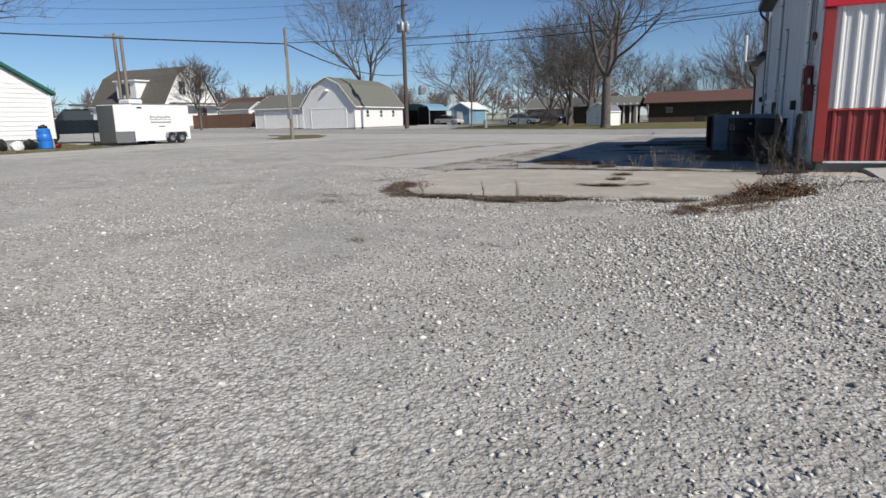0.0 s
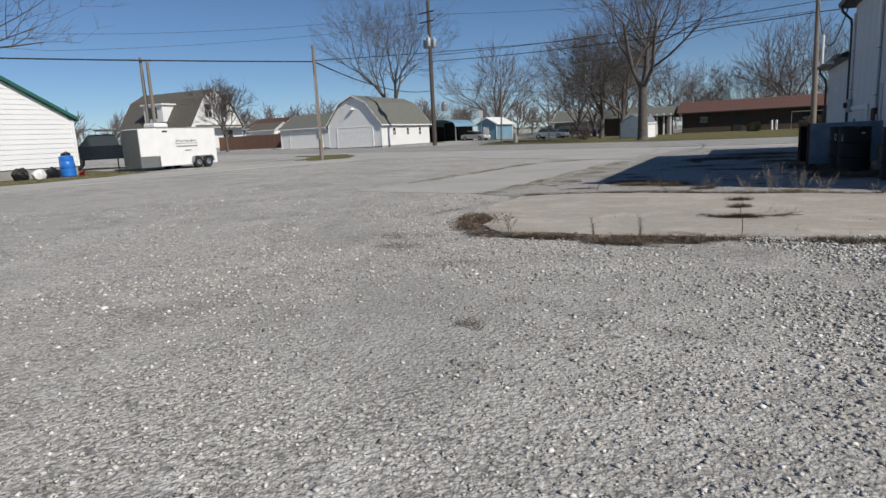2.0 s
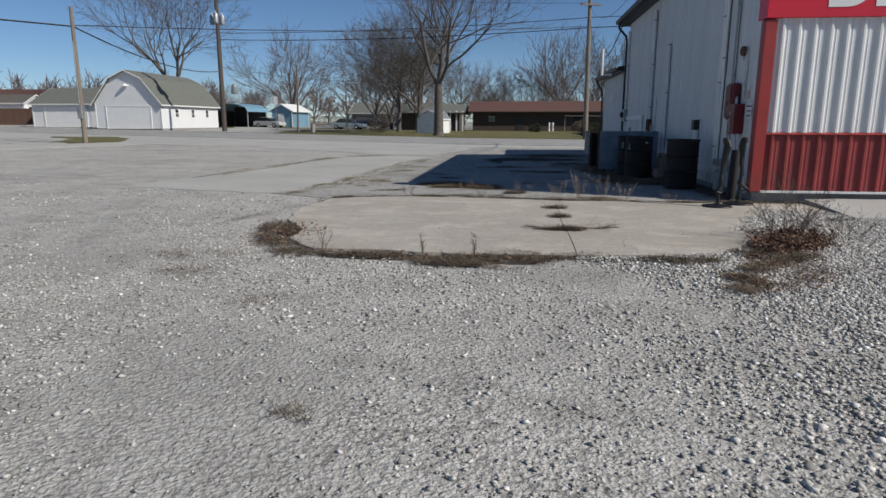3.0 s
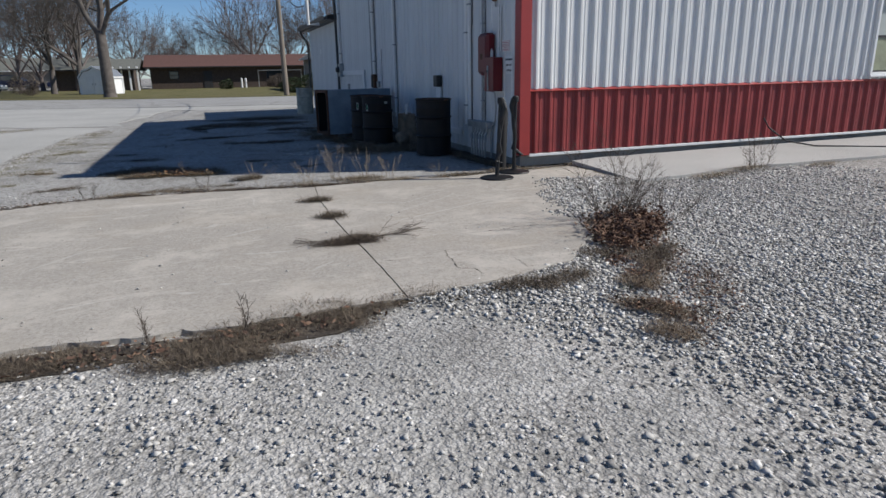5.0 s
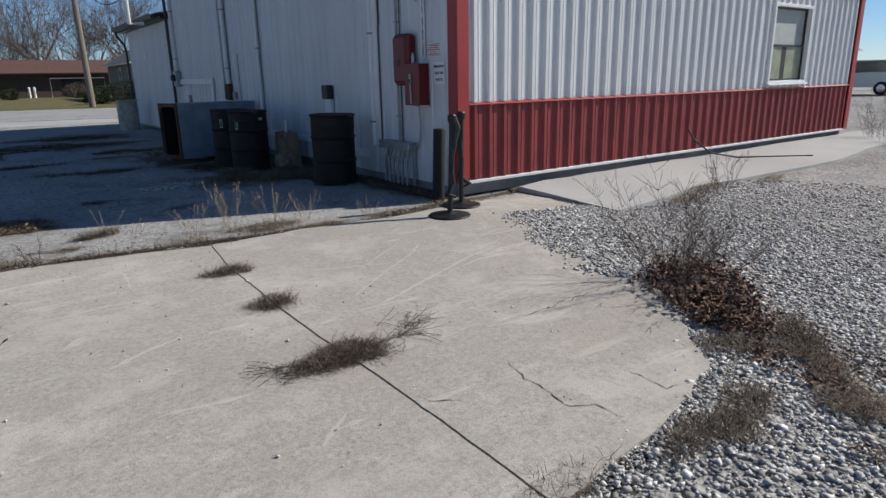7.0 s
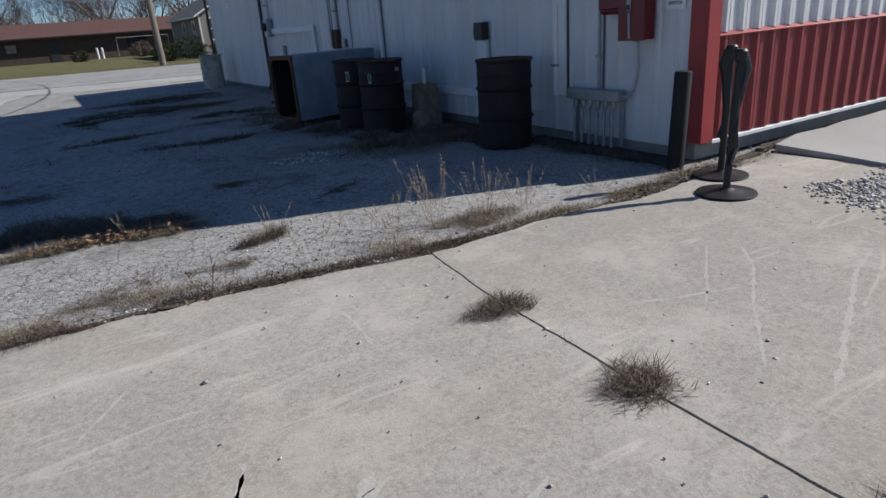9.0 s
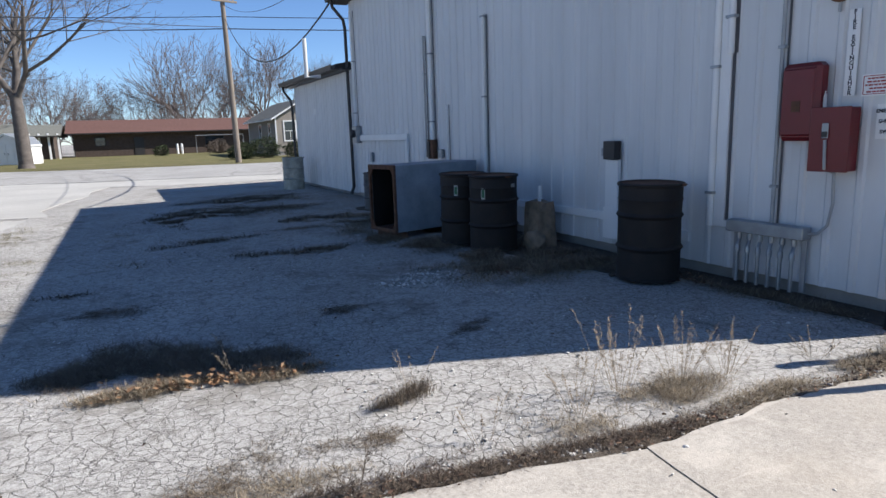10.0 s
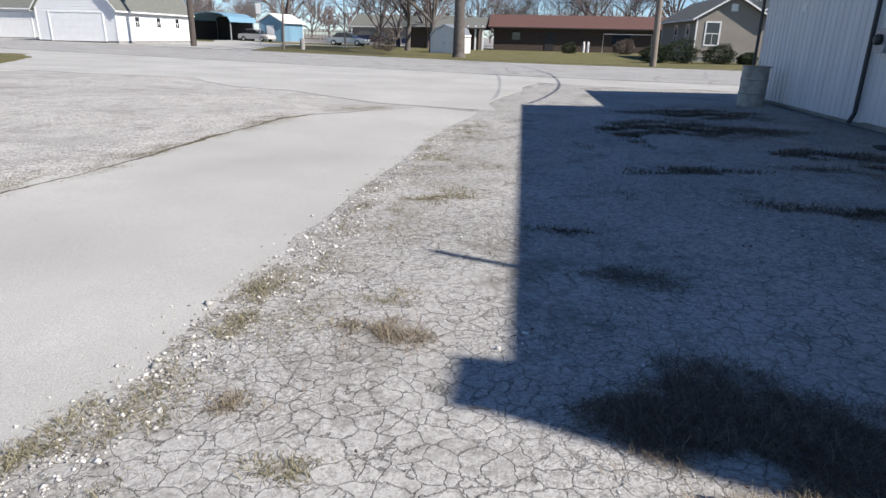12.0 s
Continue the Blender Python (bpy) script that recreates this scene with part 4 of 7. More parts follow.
def stanchion(label, at, rz, lean, wide):
    t = thing("rope_stanchion", label, "stanchion", at, rz, "stanchions by the corner")
    part("base", lathe(bmesh.new(), [(0.2, 0.0), (0.205, 0.008), (0.2, 0.018), (0.15, 0.028), (0.06, 0.036), (0.04, 0.05)], 36), PLASTIC_BLACK, t, smooth=True)
    bm = bmesh.new()
    tube(bm, [(0, 0, 0.03), (lean * 0.5, 0, 0.5), (lean, 0, 0.98)], 0.025, 14)
    part("post", bm, PLASTIC_BLACK, t, smooth=True)
    bm = bmesh.new()
    lathe(bm, [(0.032, 0.0), (0.04, 0.01), (0.042, 0.07), (0.03, 0.085)], 16, (lean, 0, 0.95))
    part("head", bm, PLASTIC_BLACK, t, smooth=True)
    bm = bmesh.new()
    pts = [(lean + 0.02, 0.0, 1.0), (lean + 0.04, -0.02, 0.9), (lean * 0.9 + 0.02, -0.015, 0.78), (lean * 0.7 + 0.015, 0.012, 0.62), (lean * 0.6 - 0.01, -0.01, 0.46), (lean * 0.4 + 0.02, -0.012, 0.34), (wide, -0.02, 0.24), (wide + 0.09, -0.03, 0.2)]
    tube(bm, pts, [0.038, 0.04, 0.032, 0.03, 0.028, 0.03, 0.02, 0.01], 9)
    for v in bm.verts:
        v.co += noise.noise_vector(v.co * 16 + Vector((at[0], 0, 0))) * 0.014
    part("wrap", bm, PLASTIC_BLACK, t, "torn black plastic wrapping")
    t.scale = (1, 1, 0.94)
    return t


stanchion("black crowd stanchion with torn plastic hanging from it", (0.69, 11.25, 0.034), 10, 0.05, -0.04)
stanchion("black crowd stanchion bound in ragged plastic near the wall", (1.09, 11.58, 0.034), 160, -0.01, -0.1)

# fixtures on the side wall: local x runs north to south along the wall, y out of the wall
SX = X0 - 0.016


def wall_box(name, label, cat, y0, y1, z0, z1, out, material, bevel=0.006):
    t = thing(name, label, cat, (SX, (y0 + y1) / 2, z0), 0)
    bm = bmesh.new()
    box(bm, -out, -(y1 - y0) / 2, 0, 0.0, (y1 - y0) / 2, z1 - z0, bevel)
    part("body", bm, material, t)
    return t


fe = wall_box("extinguisher_cabinet", "red enamel fire extinguisher cabinet with a clear rounded front", "extinguisher cabinet", 12.76, 13.07, 1.26, 1.84, 0.13, RED_BOX, 0.03)
bm = bmesh.new()
box(bm, -0.15, -0.13, 0.04, -0.128, 0.13, 0.54, 0.012)
part("cover", bm, RED_BOX, fe)
bm = bmesh.new()
box(bm, -0.153, -0.03, 0.22, -0.149, 0.04, 0.3)
part("label_patch", bm, RUST, fe)
bm = bmesh.new()
lathe(bm, [(0.022, 0.24), (0.022, 0.33), (0.008, 0.35), (0.008, 0.365)], 10, (-0.06, 0, 0))
bmesh.ops.transform(bm, matrix=Matrix.Translation((0.0, -0.163, 0)) @ Matrix.Diagonal((1, 0.08, 1, 1)), verts=bm.verts)
part("pictogram", bm, WHITE_PAINT, fe)
sb = wall_box("shutoff_box", "red steel shut off switch box with a small grey switch", "switch box", 12.52, 12.77, 1.04, 1.5, 0.15, RED_BOX, 0.006)
bm = bmesh.new()
box(bm, -0.158, -0.148, -0.004, -0.15, 0.148, 0.464, 0.003)
part("door", bm, RED_BOX, sb)
bm = bmesh.new()
box(bm, -0.17, 0.0, 0.24, -0.158, 0.05, 0.35, 0.005)
part("switch_plate", bm, GALV, sb)
bm = bmesh.new()
box(bm, -0.182, 0.0, 0.25, -0.175, 0.04, 0.29, 0.002)
part("switch", bm, DARK_TRIM, sb)
bm = bmesh.new()
tube(bm, [(-0.165, 0.02, 0.23), (-0.165, 0.01, 0.02), (-0.06, 0.0, -0.02), (-0.04, 0.0, -0.25), (-0.04, 0.03, -0.42), (-0.04, 0.1, -0.49), (-0.05, 0.2, -0.51)], 0.012, 8)
part("conduit", bm, GREY_PIPE, sb, smooth=True)


def wall_sign(name, label, y0, y1, z0, z1, lines, size, ink, border=False, spacing=1.0):
    t = thing(name, label, "sign", (SX, (y0 + y1) / 2, (z0 + z1) / 2), 0)
    bm = bmesh.new()
    box(bm, -0.006, -(y1 - y0) / 2, -(z1 - z0) / 2, 0, (y1 - y0) / 2, (z1 - z0) / 2)
    part("plate", bm, WHITE_PAINT, t)
    if border:
        bm = bmesh.new()
        w, h = (y1 - y0) / 2 - 0.01, (z1 - z0) / 2 - 0.01
        for a in ((-w, -h, w, -h + 0.005), (-w, h - 0.005, w, h), (-w, -h + 0.005, -w + 0.005, h - 0.005), (w - 0.005, -h + 0.005, w, h - 0.005)):
            box(bm, -0.008, a[0], a[1], -0.006, a[2], a[3])
        part("border", bm, ink, t)
    if isinstance(lines, str):
        letters("lettering", lines, size, pose(-0.0065, 0, 0, 90, 0, -90), ink, t, 0.001, spacing=spacing)
    else:
        bm = bmesh.new()
        for z, a, b in lines:
            x = a
            k = 0
            while x < b:
                w = 0.016 + 0.008 * ((k * 7) % 3)
                box(bm, -0.0075, x, z - 0.006, -0.006, min(x + w, b), z + 0.006)
                x += w + 0.006
                k += 1
        part("lettering", bm, ink, t)
    return t


wall_sign("wall_sign", "tall white sign reading fire extinguisher downward in black", 12.575, 12.655, 1.58, 2.18, "F\nI\nR\nE\n \nE\nX\nT\nI\nN\nG\nU\nI\nS\nH\nE\nR", 0.044, TEXT_DARK, spacing=0.8)
wall_sign("wall_sign", "small white sign with red lines of print", 12.29, 12.53, 1.57, 1.72, [(0.045, -0.08, 0.08), (0.022, -0.09, 0.09), (0.0, -0.1, 0.1), (-0.024, -0.07, 0.07), (-0.047, -0.09, 0.09)], 0.02, TEXT_RED, True)
wall_sign("wall_sign", "white sign reading emergency shut off switch in black", 12.215, 12.41, 1.27, 1.51, "EMERGENCY\n\nSHUT OFF\n\nSWITCH", 0.036, TEXT_DARK, spacing=1.0)

al = thing("alarm_bell", "rusty round alarm bell high on the white wall", "alarm bell", (SX, 12.72, 2.32))
bm = bmesh.new()
lathe(bm, [(0.03, 0.0), (0.075, 0.015), (0.075, 0.05), (0.05, 0.07), (0.01, 0.075)], 20)
bmesh.ops.rotate(bm, verts=bm.verts, cent=(0, 0, 0), matrix=Matrix.Rotation(radians(-90), 3, "Y"))
part("gong", bm, RUST, al, smooth=True)
bm = bmesh.new()
tube(bm, [(-0.02, 0.0, -0.06), (-0.02, 0, -0.14)], 0.012, 8)
part("neck", bm, GREY_PIPE, al)

# conduit manifold
mf = thing("conduit_manifold", "grey wiring trough with a row of conduits dropping into the ground", "conduit manifold", (SX, 13.15, 0.06))
bm = bmesh.new()
box(bm, -0.12, -0.34, 0.43, -0.01, 0.36, 0.53, 0.006)
part("trough", bm, GALV, mf)
for k in range(6):
    bm = bmesh.new()
    yy = -0.24 + 0.1 * k
    tube(bm, [(-0.065, yy, 0.43), (-0.065, yy, 0.36), (-0.1, yy - 0.012, 0.32), (-0.1, yy - 0.012, 0.0)], 0.016, 8)
    lathe(bm, [(0.022, 0.37), (0.022, 0.41), (0.018, 0.43)], 10, (-0.065, yy, 0))
    lathe(bm, [(0.023, 0.26), (0.023, 0.31), (0.018, 0.32)], 10, (-0.1, yy - 0.012, 0))
    part("conduit", bm, GALV, mf, smooth=True)
for yy in (-0.3, 0.32):
    bm = bmesh.new()
    box(bm, -0.03, yy - 0.02, 0.0, -0.01, yy + 0.02, 0.43, 0.002)
    part("strut", bm, GREY_PIPE, mf)


def riser(label, y, z0, z1, r, material, out=0.03):
    t = thing("wall_conduit", label, "conduit", (SX, y, z0))
    bm = bmesh.new()
    tube(bm, [(-out, 0, 0), (-out, 0, z1 - z0)], r, 10)
    part("pipe", bm, material, t, smooth=True)
    # dark strip beside the pipe, painting in its shade and dirt
    bm = bmesh.new()
    box(bm, -0.004, -r - 0.022, 0.0, 0.002, -r - 0.006, z1 - z0)
    part("shade_dirt_line", bm, SHADE_DIRT, t)
    k = 0.3
    while k < z1 - z0:
        bm = bmesh.new()
        box(bm, -out - r - 0.003, -r - 0.015, k - 0.012, 0.0, r + 0.015, k + 0.012, 0.002)
        part("strap", bm, GALV, t)
        k += 1.1
    return t


riser("grey conduit running up the white wall", 13.14, 0.59, 4.05, 0.016, GREY_PIPE)
riser("white painted square-edged conduit up the wall", 13.75, 0.5, 4.05, 0.03, WHITE_PAINT, 0.035)
riser("white conduit with a painted dark line of shade and dirt", 13.62, 2.0, 5.19, 0.03, WHITE_PAINT)
riser("white pipe ending part way up the wall", 17.73, 0.5, 3.02, 0.028, WHITE_PAINT, 0.035)
riser("thin white pipe stub on the wall", 18.93, 0.6, 1.85, 0.014, WHITE_PAINT)
riser("wide white conduit above a rusted box", 19.45, 1.3, 4.05, 0.04, WHITE_PAINT, 0.045)
riser("thin dark conduit beside the wide one", 19.72, 1.0, 3.02, 0.016, GREY_PIPE)
riser("white conduit above the meter", 23.3, 1.6, 4.05, 0.035, WHITE_PAINT, 0.045)
rb = wall_box("junction_box", "open rusted junction box on the white wall", "junction box", 19.36, 19.56, 0.98, 1.3, 0.09, RUST)
bm = bmesh.new()
box(bm, -0.11, 0.0, 0.02, -0.09, 0.09, 0.3, 0.003)
part("door", bm, DARK_TRIM, rb)
wall_box("junction_box", "small grey weatherproof box on the wall", "junction box", 19.1, 19.24, 1.0, 1.14, 0.06, GALV)
mt_ = wall_box("meter_box", "grey electric meter box with a dark dial cover", "meter box", 23.12, 23.4, 1.25, 1.62, 0.12, GALV)
bm = bmesh.new()
lathe(bm, [(0.085, 0.0), (0.085, 0.06), (0.06, 0.09), (0.01, 0.095)], 18)
bmesh.ops.rotate(bm, verts=bm.verts, cent=(0, 0, 0), matrix=Matrix.Rotation(radians(-90), 3, "Y"))
bmesh.ops.translate(bm, verts=bm.verts, vec=(-0.12, 0.0, 0.2))
part("dial", bm, DARK_TRIM, mt_, smooth=True)
jb = wall_box("disconnect_switch", "black switch box on a white channel with a small side bracket", "switch box", 14.955, 15.13, 1.07, 1.265, 0.1, DARK_TRIM)
bm = bmesh.new()
box(bm, -0.07, 0.09, 0.03, -0.02, 0.15, 0.12, 0.006)
part("bracket", bm, GALV, jb)
ch_ = thing("wall_channel", "white painted channel running down from the switch", "channel", (SX, 15.05, 0.2))
bm = bmesh.new()
box(bm, -0.045, -0.1, 0.32, 0.0, 0.1, 0.86, 0.004)
box(bm, -0.055, -0.12, 0.0, 0.0, 0.12, 0.34, 0.004)
part("body", bm, WHITE_PAINT, ch_)
dr_ = thing("door_frame", "white painted frame round a blocked-up opening", "door frame", (SX, 21.94, 0.235))
bm = bmesh.new()
box(bm, -0.04, -1.4, 1.06, 0.0, 1.35, 1.18, 0.004)
part("head", bm, WHITE_PAINT, dr_)
bm = bmesh.new()
box(bm, -0.04, -1.4, 0.0, 0.0, -1.28, 1.055, 0.004)
part("jamb", bm, WHITE_PAINT, dr_)
wall_box("outlet_box", "small grey outlet on the wall with a hanging cord", "outlet", 22.4, 22.5, 0.85, 1.05, 0.05, GALV)
wall_box("wall_plate", "small white plate on the annex wall", "plate", 26.6, 26.75, 2.0, 2.15, 0.02, WHITE_PAINT)
wt = thing("wall_seam", "white painted upright strip with a turned foot", "trim", (SX, 13.66, 0.5))
bm = bmesh.new()
box(bm, -0.03, -0.05, 0.05, 0.0, 0.06, 3.6, 0.004)
box(bm, -0.035, -0.22, 0.0, 0.0, 0.06, 0.06, 0.004)
part("strip", bm, WHITE_PAINT, wt)
# dark strip along one edge, painted for shade and dirt
bm = bmesh.new()
box(bm, -0.012, -0.075, 0.06, 0.0, -0.052, 3.6)
part("shade_dirt_line", bm, SHADE_DIRT, wt)

ho = thing("hose", "thin black hose lying curved on the concrete apron", "hose", (6.0, 11.6, gz(6, 11.6) + 0.075))
bm = bmesh.new()
tube(bm, [(-0.35, 0.3, 0.45), (-0.3, 0.22, 0.3), (-0.1, 0.05, 0.1), (0.3, -0.15, 0.02), (1.0, -0.45, 0.0), (1.5, -0.7, -0.01)], 0.012, 8)
part("tube", bm, PLASTIC_BLACK, ho, smooth=True)


# ---- utility poles and wires ----
def utility_pole(label, at, h, r, material, arms=(), kind_="utility_pole", lean=(0, 0)):
    t = thing(kind_, label, "utility pole", at)
    t.rotation_euler = (radians(lean[0]), radians(lean[1]), 0)
    bm = bmesh.new()
    tube(bm, [(0, 0, -0.2), (0, 0, h * 0.5), (0, 0, h)], [r, r * 0.85, r * 0.68], 12)
    part("pole", bm, material, t, smooth=True)
    for z, w, rz in arms:
        bm = bmesh.new()
        box(bm, -w / 2, -r - 0.1, -0.06, w / 2, -r + 0.01, 0.06, 0.008)
        bmesh.ops.rotate(bm, verts=bm.verts, cent=(0, 0, 0), matrix=Matrix.Rotation(radians(rz), 3, "Z"))
        bmesh.ops.translate(bm, verts=bm.verts, vec=(0, 0, z))
        a = part("cross_arm", bm, material, t)
        for s in (-0.45, -0.25, 0.25, 0.45):
            bm = bmesh.new()
            lathe(bm, [(0.03, 0.06), (0.06, 0.1), (0.03, 0.13), (0.055, 0.16), (0.02, 0.2)], 10, (s * w * math.cos(radians(rz)), s * w * math.sin(radians(rz)), z))
            part("insulator", bm, GALV, a)
    return t


def transformer(pole, x, y, z):
    bm = bmesh.new()
    lathe(bm, [(0.2, 0.0), (0.24, 0.05), (0.24, 0.8), (0.2, 0.88), (0.05, 0.92)], 18, (x, y, z))
    tr = part("transformer", bm, GALV, pole, "grey pole transformer", smooth=True)
    bm = bmesh.new()
    tube(bm, [(x, y, z + 0.9), (x, y, z + 1.15)], 0.04, 8)
    part("bushing", bm, WHITE_PAINT, tr)


TP = (-30.5, 61.2, gz(-30.5, 61.2))
tp = utility_pole("tall dark utility pole with cross arms and transformers", TP, 14.6, 0.24, POLE_DARK, ((13.4, 2.2, -20), (12.5, 2.0, -20)))
transformer(tp, -0.45, -0.1, 9.9)
transformer(tp, 0.45, 0.1, 9.9)
transformer(tp, 0.1, -0.5, 10.0)
NP = (-22.3, 29.6, gz(-22.3, 29.6))
np_ = utility_pole("slim weathered pole carrying the service cables", NP, 6.1, 0.11, POLE_WOOD)
bm = bmesh.new()
box(bm, -0.12, -0.2, 1.15, 0.12, -0.1, 1.75, 0.02)
part("meter_box", bm, GALV, np_)
bm = bmesh.new()
tube(bm, [(0.0, -0.12, 1.7), (0.02, -0.13, 4.6)], 0.02, 8)
part("conduit", bm, GREY_PIPE, np_)
WP = (3.05, 50.8, gz(3, 50.8))
wp = utility_pole("grey wooden pole at the edge of the lawn", WP, 10.2, 0.19, POLE_WOOD, ((9.6, 1.6, 20),), lean=(0, -0.6))
sp1 = utility_pole("slim pale pole beyond the road", (-23.0, 61.0, gz(-23, 61)), 6.2, 0.09, POLE_WOOD, lean=(0, 1.5))
sp2 = utility_pole("slim grey pole beyond the drive", (-20.6, 70.0, gz(-20, 70)), 5.2, 0.07, POLE_WOOD)
sp3 = utility_pole("pale slim distant wooden pole", (-16.5, 80.0, gz(-16, 80)), 6.3, 0.07, POLE_WOOD)
tw1 = utility_pole("distant utility pole with a cross arm", (-54.0, 45.5, gz(-54, 45)), 9.6, 0.2, POLE_WOOD, ((9.3, 1.8, 60),))
tw2 = utility_pole("distant utility pole behind the first", (-52.9, 45.3, gz(-53, 46)), 9.2, 0.2, POLE_WOOD)


def cable(label, a, b, sag, r, n=16):
    t = thing("overhead_cable", label, "cable", a)
    bm = bmesh.new()
    wires(bm, (0, 0, 0), Vector(b) - Vector(a), sag, r, n, 5)
    part("strand", bm, WIRE, t)


nt = Vector(NP)
cable("thick black service cable", nt + Vector((0, 0, 5.25)), (-75, -30, 9.5), 1.0, 0.035)
cable("thick black service cable", nt + Vector((0, 0, 5.25)), Vector(TP) + Vector((0, 0, 5.7)), 0.7, 0.035)
cable("black cable to the pole by the lawn", nt + Vector((0, 0, 5.3)), (3.0, 50.8, 8.1), 0.3, 0.02)
cable("thin black wire strung between poles", Vector(TP) + Vector((0, 0, 13.4)), (-56, 38, 11.6), 0.6, 0.014)
cable("thin black wire strung between poles", Vector(TP) + Vector((0, 0, 12.5)), (-56, 38, 10.2), 0.5, 0.014)
cable("thin black wire strung between poles", (-56, 38, 11.6), (-75, -60, 14), 1.0, 0.014)
cable("thin black wire strung between poles", (-56, 38, 10.2), (-75, -60, 12.6), 1.0, 0.014)
cable("black street cable strung between poles", Vector(TP) + Vector((0, 0, 8.6)), (3.0, 50.8, 8.0), 0.35, 0.03)
cable("black street cable strung between poles", Vector(TP) + Vector((0, 0, 9.2)), (3.0, 50.8, 8.7), 0.3, 0.022)
cable("black street cable strung between poles", (3.0, 50.8, 8.0), (52, 38, 9.5), 0.6, 0.03)
cable("black street cable strung between poles", (3.0, 50.8, 8.7), (52, 38, 10.3), 0.6, 0.022)
cable("black cable strung between poles", Vector(TP) + Vector((0, 0, 6.1)), (-17, 82, 6.3), 0.6, 0.02)
cable("thin black wire strung between poles", (3.0, 50.8, 9.7), (-30.5, 61.2, 13.5), 0.4, 0.012)
cable("service drop to the building", (3.0, 50.8, 8.6), (1.3, 24.0, 4.6), 2.0, 0.022)
cable("thin service wire to the building", (3.0, 50.8, 9.4), (1.6, 24.4, 5.5), 0.8, 0.01)


# ---- vehicles ----
def wheel(parent, x, y, r, w, side, hub=CHROME):
    bm = bmesh.new()
    lathe(bm, [(r * 0.6, -w / 2), (r * 0.92, -w / 2), (r, -w / 2 + 0.03), (r, w / 2 - 0.03), (r * 0.92, w / 2), (r * 0.6, w / 2)], 24)
    bmesh.ops.rotate(bm, verts=bm.verts, cent=(0, 0, 0), matrix=Matrix.Rotation(radians(90), 3, "X"))
    bmesh.ops.translate(bm, verts=bm.verts, vec=(x, y, r))
    wh = part("wheel", bm, TYRE, parent, smooth=True)
    bm = bmesh.new()
    lathe(bm, [(r * 0.58, 0.0), (r * 0.56, 0.02), (r * 0.2, 0.03), (r * 0.15, 0.05), (0.02, 0.055)], 18)
    bmesh.ops.rotate(bm, verts=bm.verts, cent=(0, 0, 0), matrix=Matrix.Rotation(radians(90 * side), 3, "X"))
    bmesh.ops.translate(bm, verts=bm.verts, vec=(x, y - side * (w / 2 - 0.005), r))
    part("rim", bm, hub, wh, smooth=True)


def car(name, label, at, rz, L, W, H, low, cabin, material, r=0.33):
    """Nose towards +x. low: outline of the body; cabin: outline of the glass house, both as (x, z) in fractions of length and height."""
    t = thing(name, label, "car", at, rz)
    bm = bmesh.new()
    prism(bm, [((u - 0.5) * L, v * H) for u, v in low], "y", -W / 2, W / 2)
    bmesh.ops.bevel(bm, geom=[e for e in bm.edges], offset=0.05, segments=2, affect="EDGES")
    part("body", bm, material, t, smooth=True)
    bm = bmesh.new()
    prism(bm, [((u - 0.5) * L, v * H) for u, v in cabin], "y", -W / 2 + 0.12, W / 2 - 0.12)
    bmesh.ops.bevel(bm, geom=[e for e in bm.edges], offset=0.04, segments=2, affect="EDGES")
    part("windows", bm, GLASS, t, smooth=True)
    bm = bmesh.new()
    cx = [u for u, v in cabin if v > max(q for p, q in cabin) - 0.06]
    box(bm, (min(cx) - 0.5) * L, -W / 2 + 0.16, H * 0.96, (max(cx) - 0.5) * L, W / 2 - 0.16, H + 0.005, 0.02)
    part("roof", bm, material, t)
    for u in (0.19, 0.8):
        for s in (1, -1):
            wheel(t, (u - 0.5) * L, -s * (W / 2 - 0.08), r, 0.2, s)
    for s in (1, -1):
        bm = bmesh.new()
        box(bm, L / 2 - 0.06, s * W * 0.33 - 0.15, H * 0.42, L / 2 + 0.005, s * W * 0.33 + 0.15, H * 0.5, 0.02)
        part("headlight", bm, WHITE_PAINT, t)
    return t


LOW = [(0, 0.22), (0, 0.55), (0.04, 0.63), (0.2, 0.64), (0.66, 0.62), (0.93, 0.52), (1, 0.42), (1, 0.2)]
CAB = [(0.13, 0.62), (0.27, 0.97), (0.55, 0.98), (0.73, 0.6)]
SUVL = [(0, 0.24), (0, 0.6), (0.03, 0.66), (0.3, 0.66), (0.72, 0.62), (0.95, 0.55), (1, 0.4), (1, 0.2)]
SUVC = [(0.02, 0.62), (0.08, 0.95), (0.6, 0.98), (0.75, 0.6)]
car("sedan", "silver sedan parked on the drive", (-24.2, 84.2, gz(-24, 84)), -6, 4.6, 1.75, 1.42, LOW, CAB, SILVER_CAR)
car("suv", "dark blue sport utility vehicle parked behind the sedan", (-23.6, 96.0, gz(-24, 96)), -4, 4.9, 1.9, 1.8, SUVL, SUVC, NAVY_CAR, 0.38)
car("car", "pale car with its nose out of the carport", (-37.6, 90.5, gz(-38, 90)), -15, 4.5, 1.75, 1.45, LOW, CAB, WHITE_CAR)
car("sedan", "dark car parked in the distance", (-19.5, 104.0, gz(-20, 100)), 10, 4.6, 1.8, 1.45, LOW, CAB, NAVY_CAR)
car("van", "grey vehicle parked in the street beyond the building", (36.5, 21.5, gz(30, 21)), 90, 5.0, 1.9, 1.8, SUVL, SUVC, SILVER_CAR, 0.36)

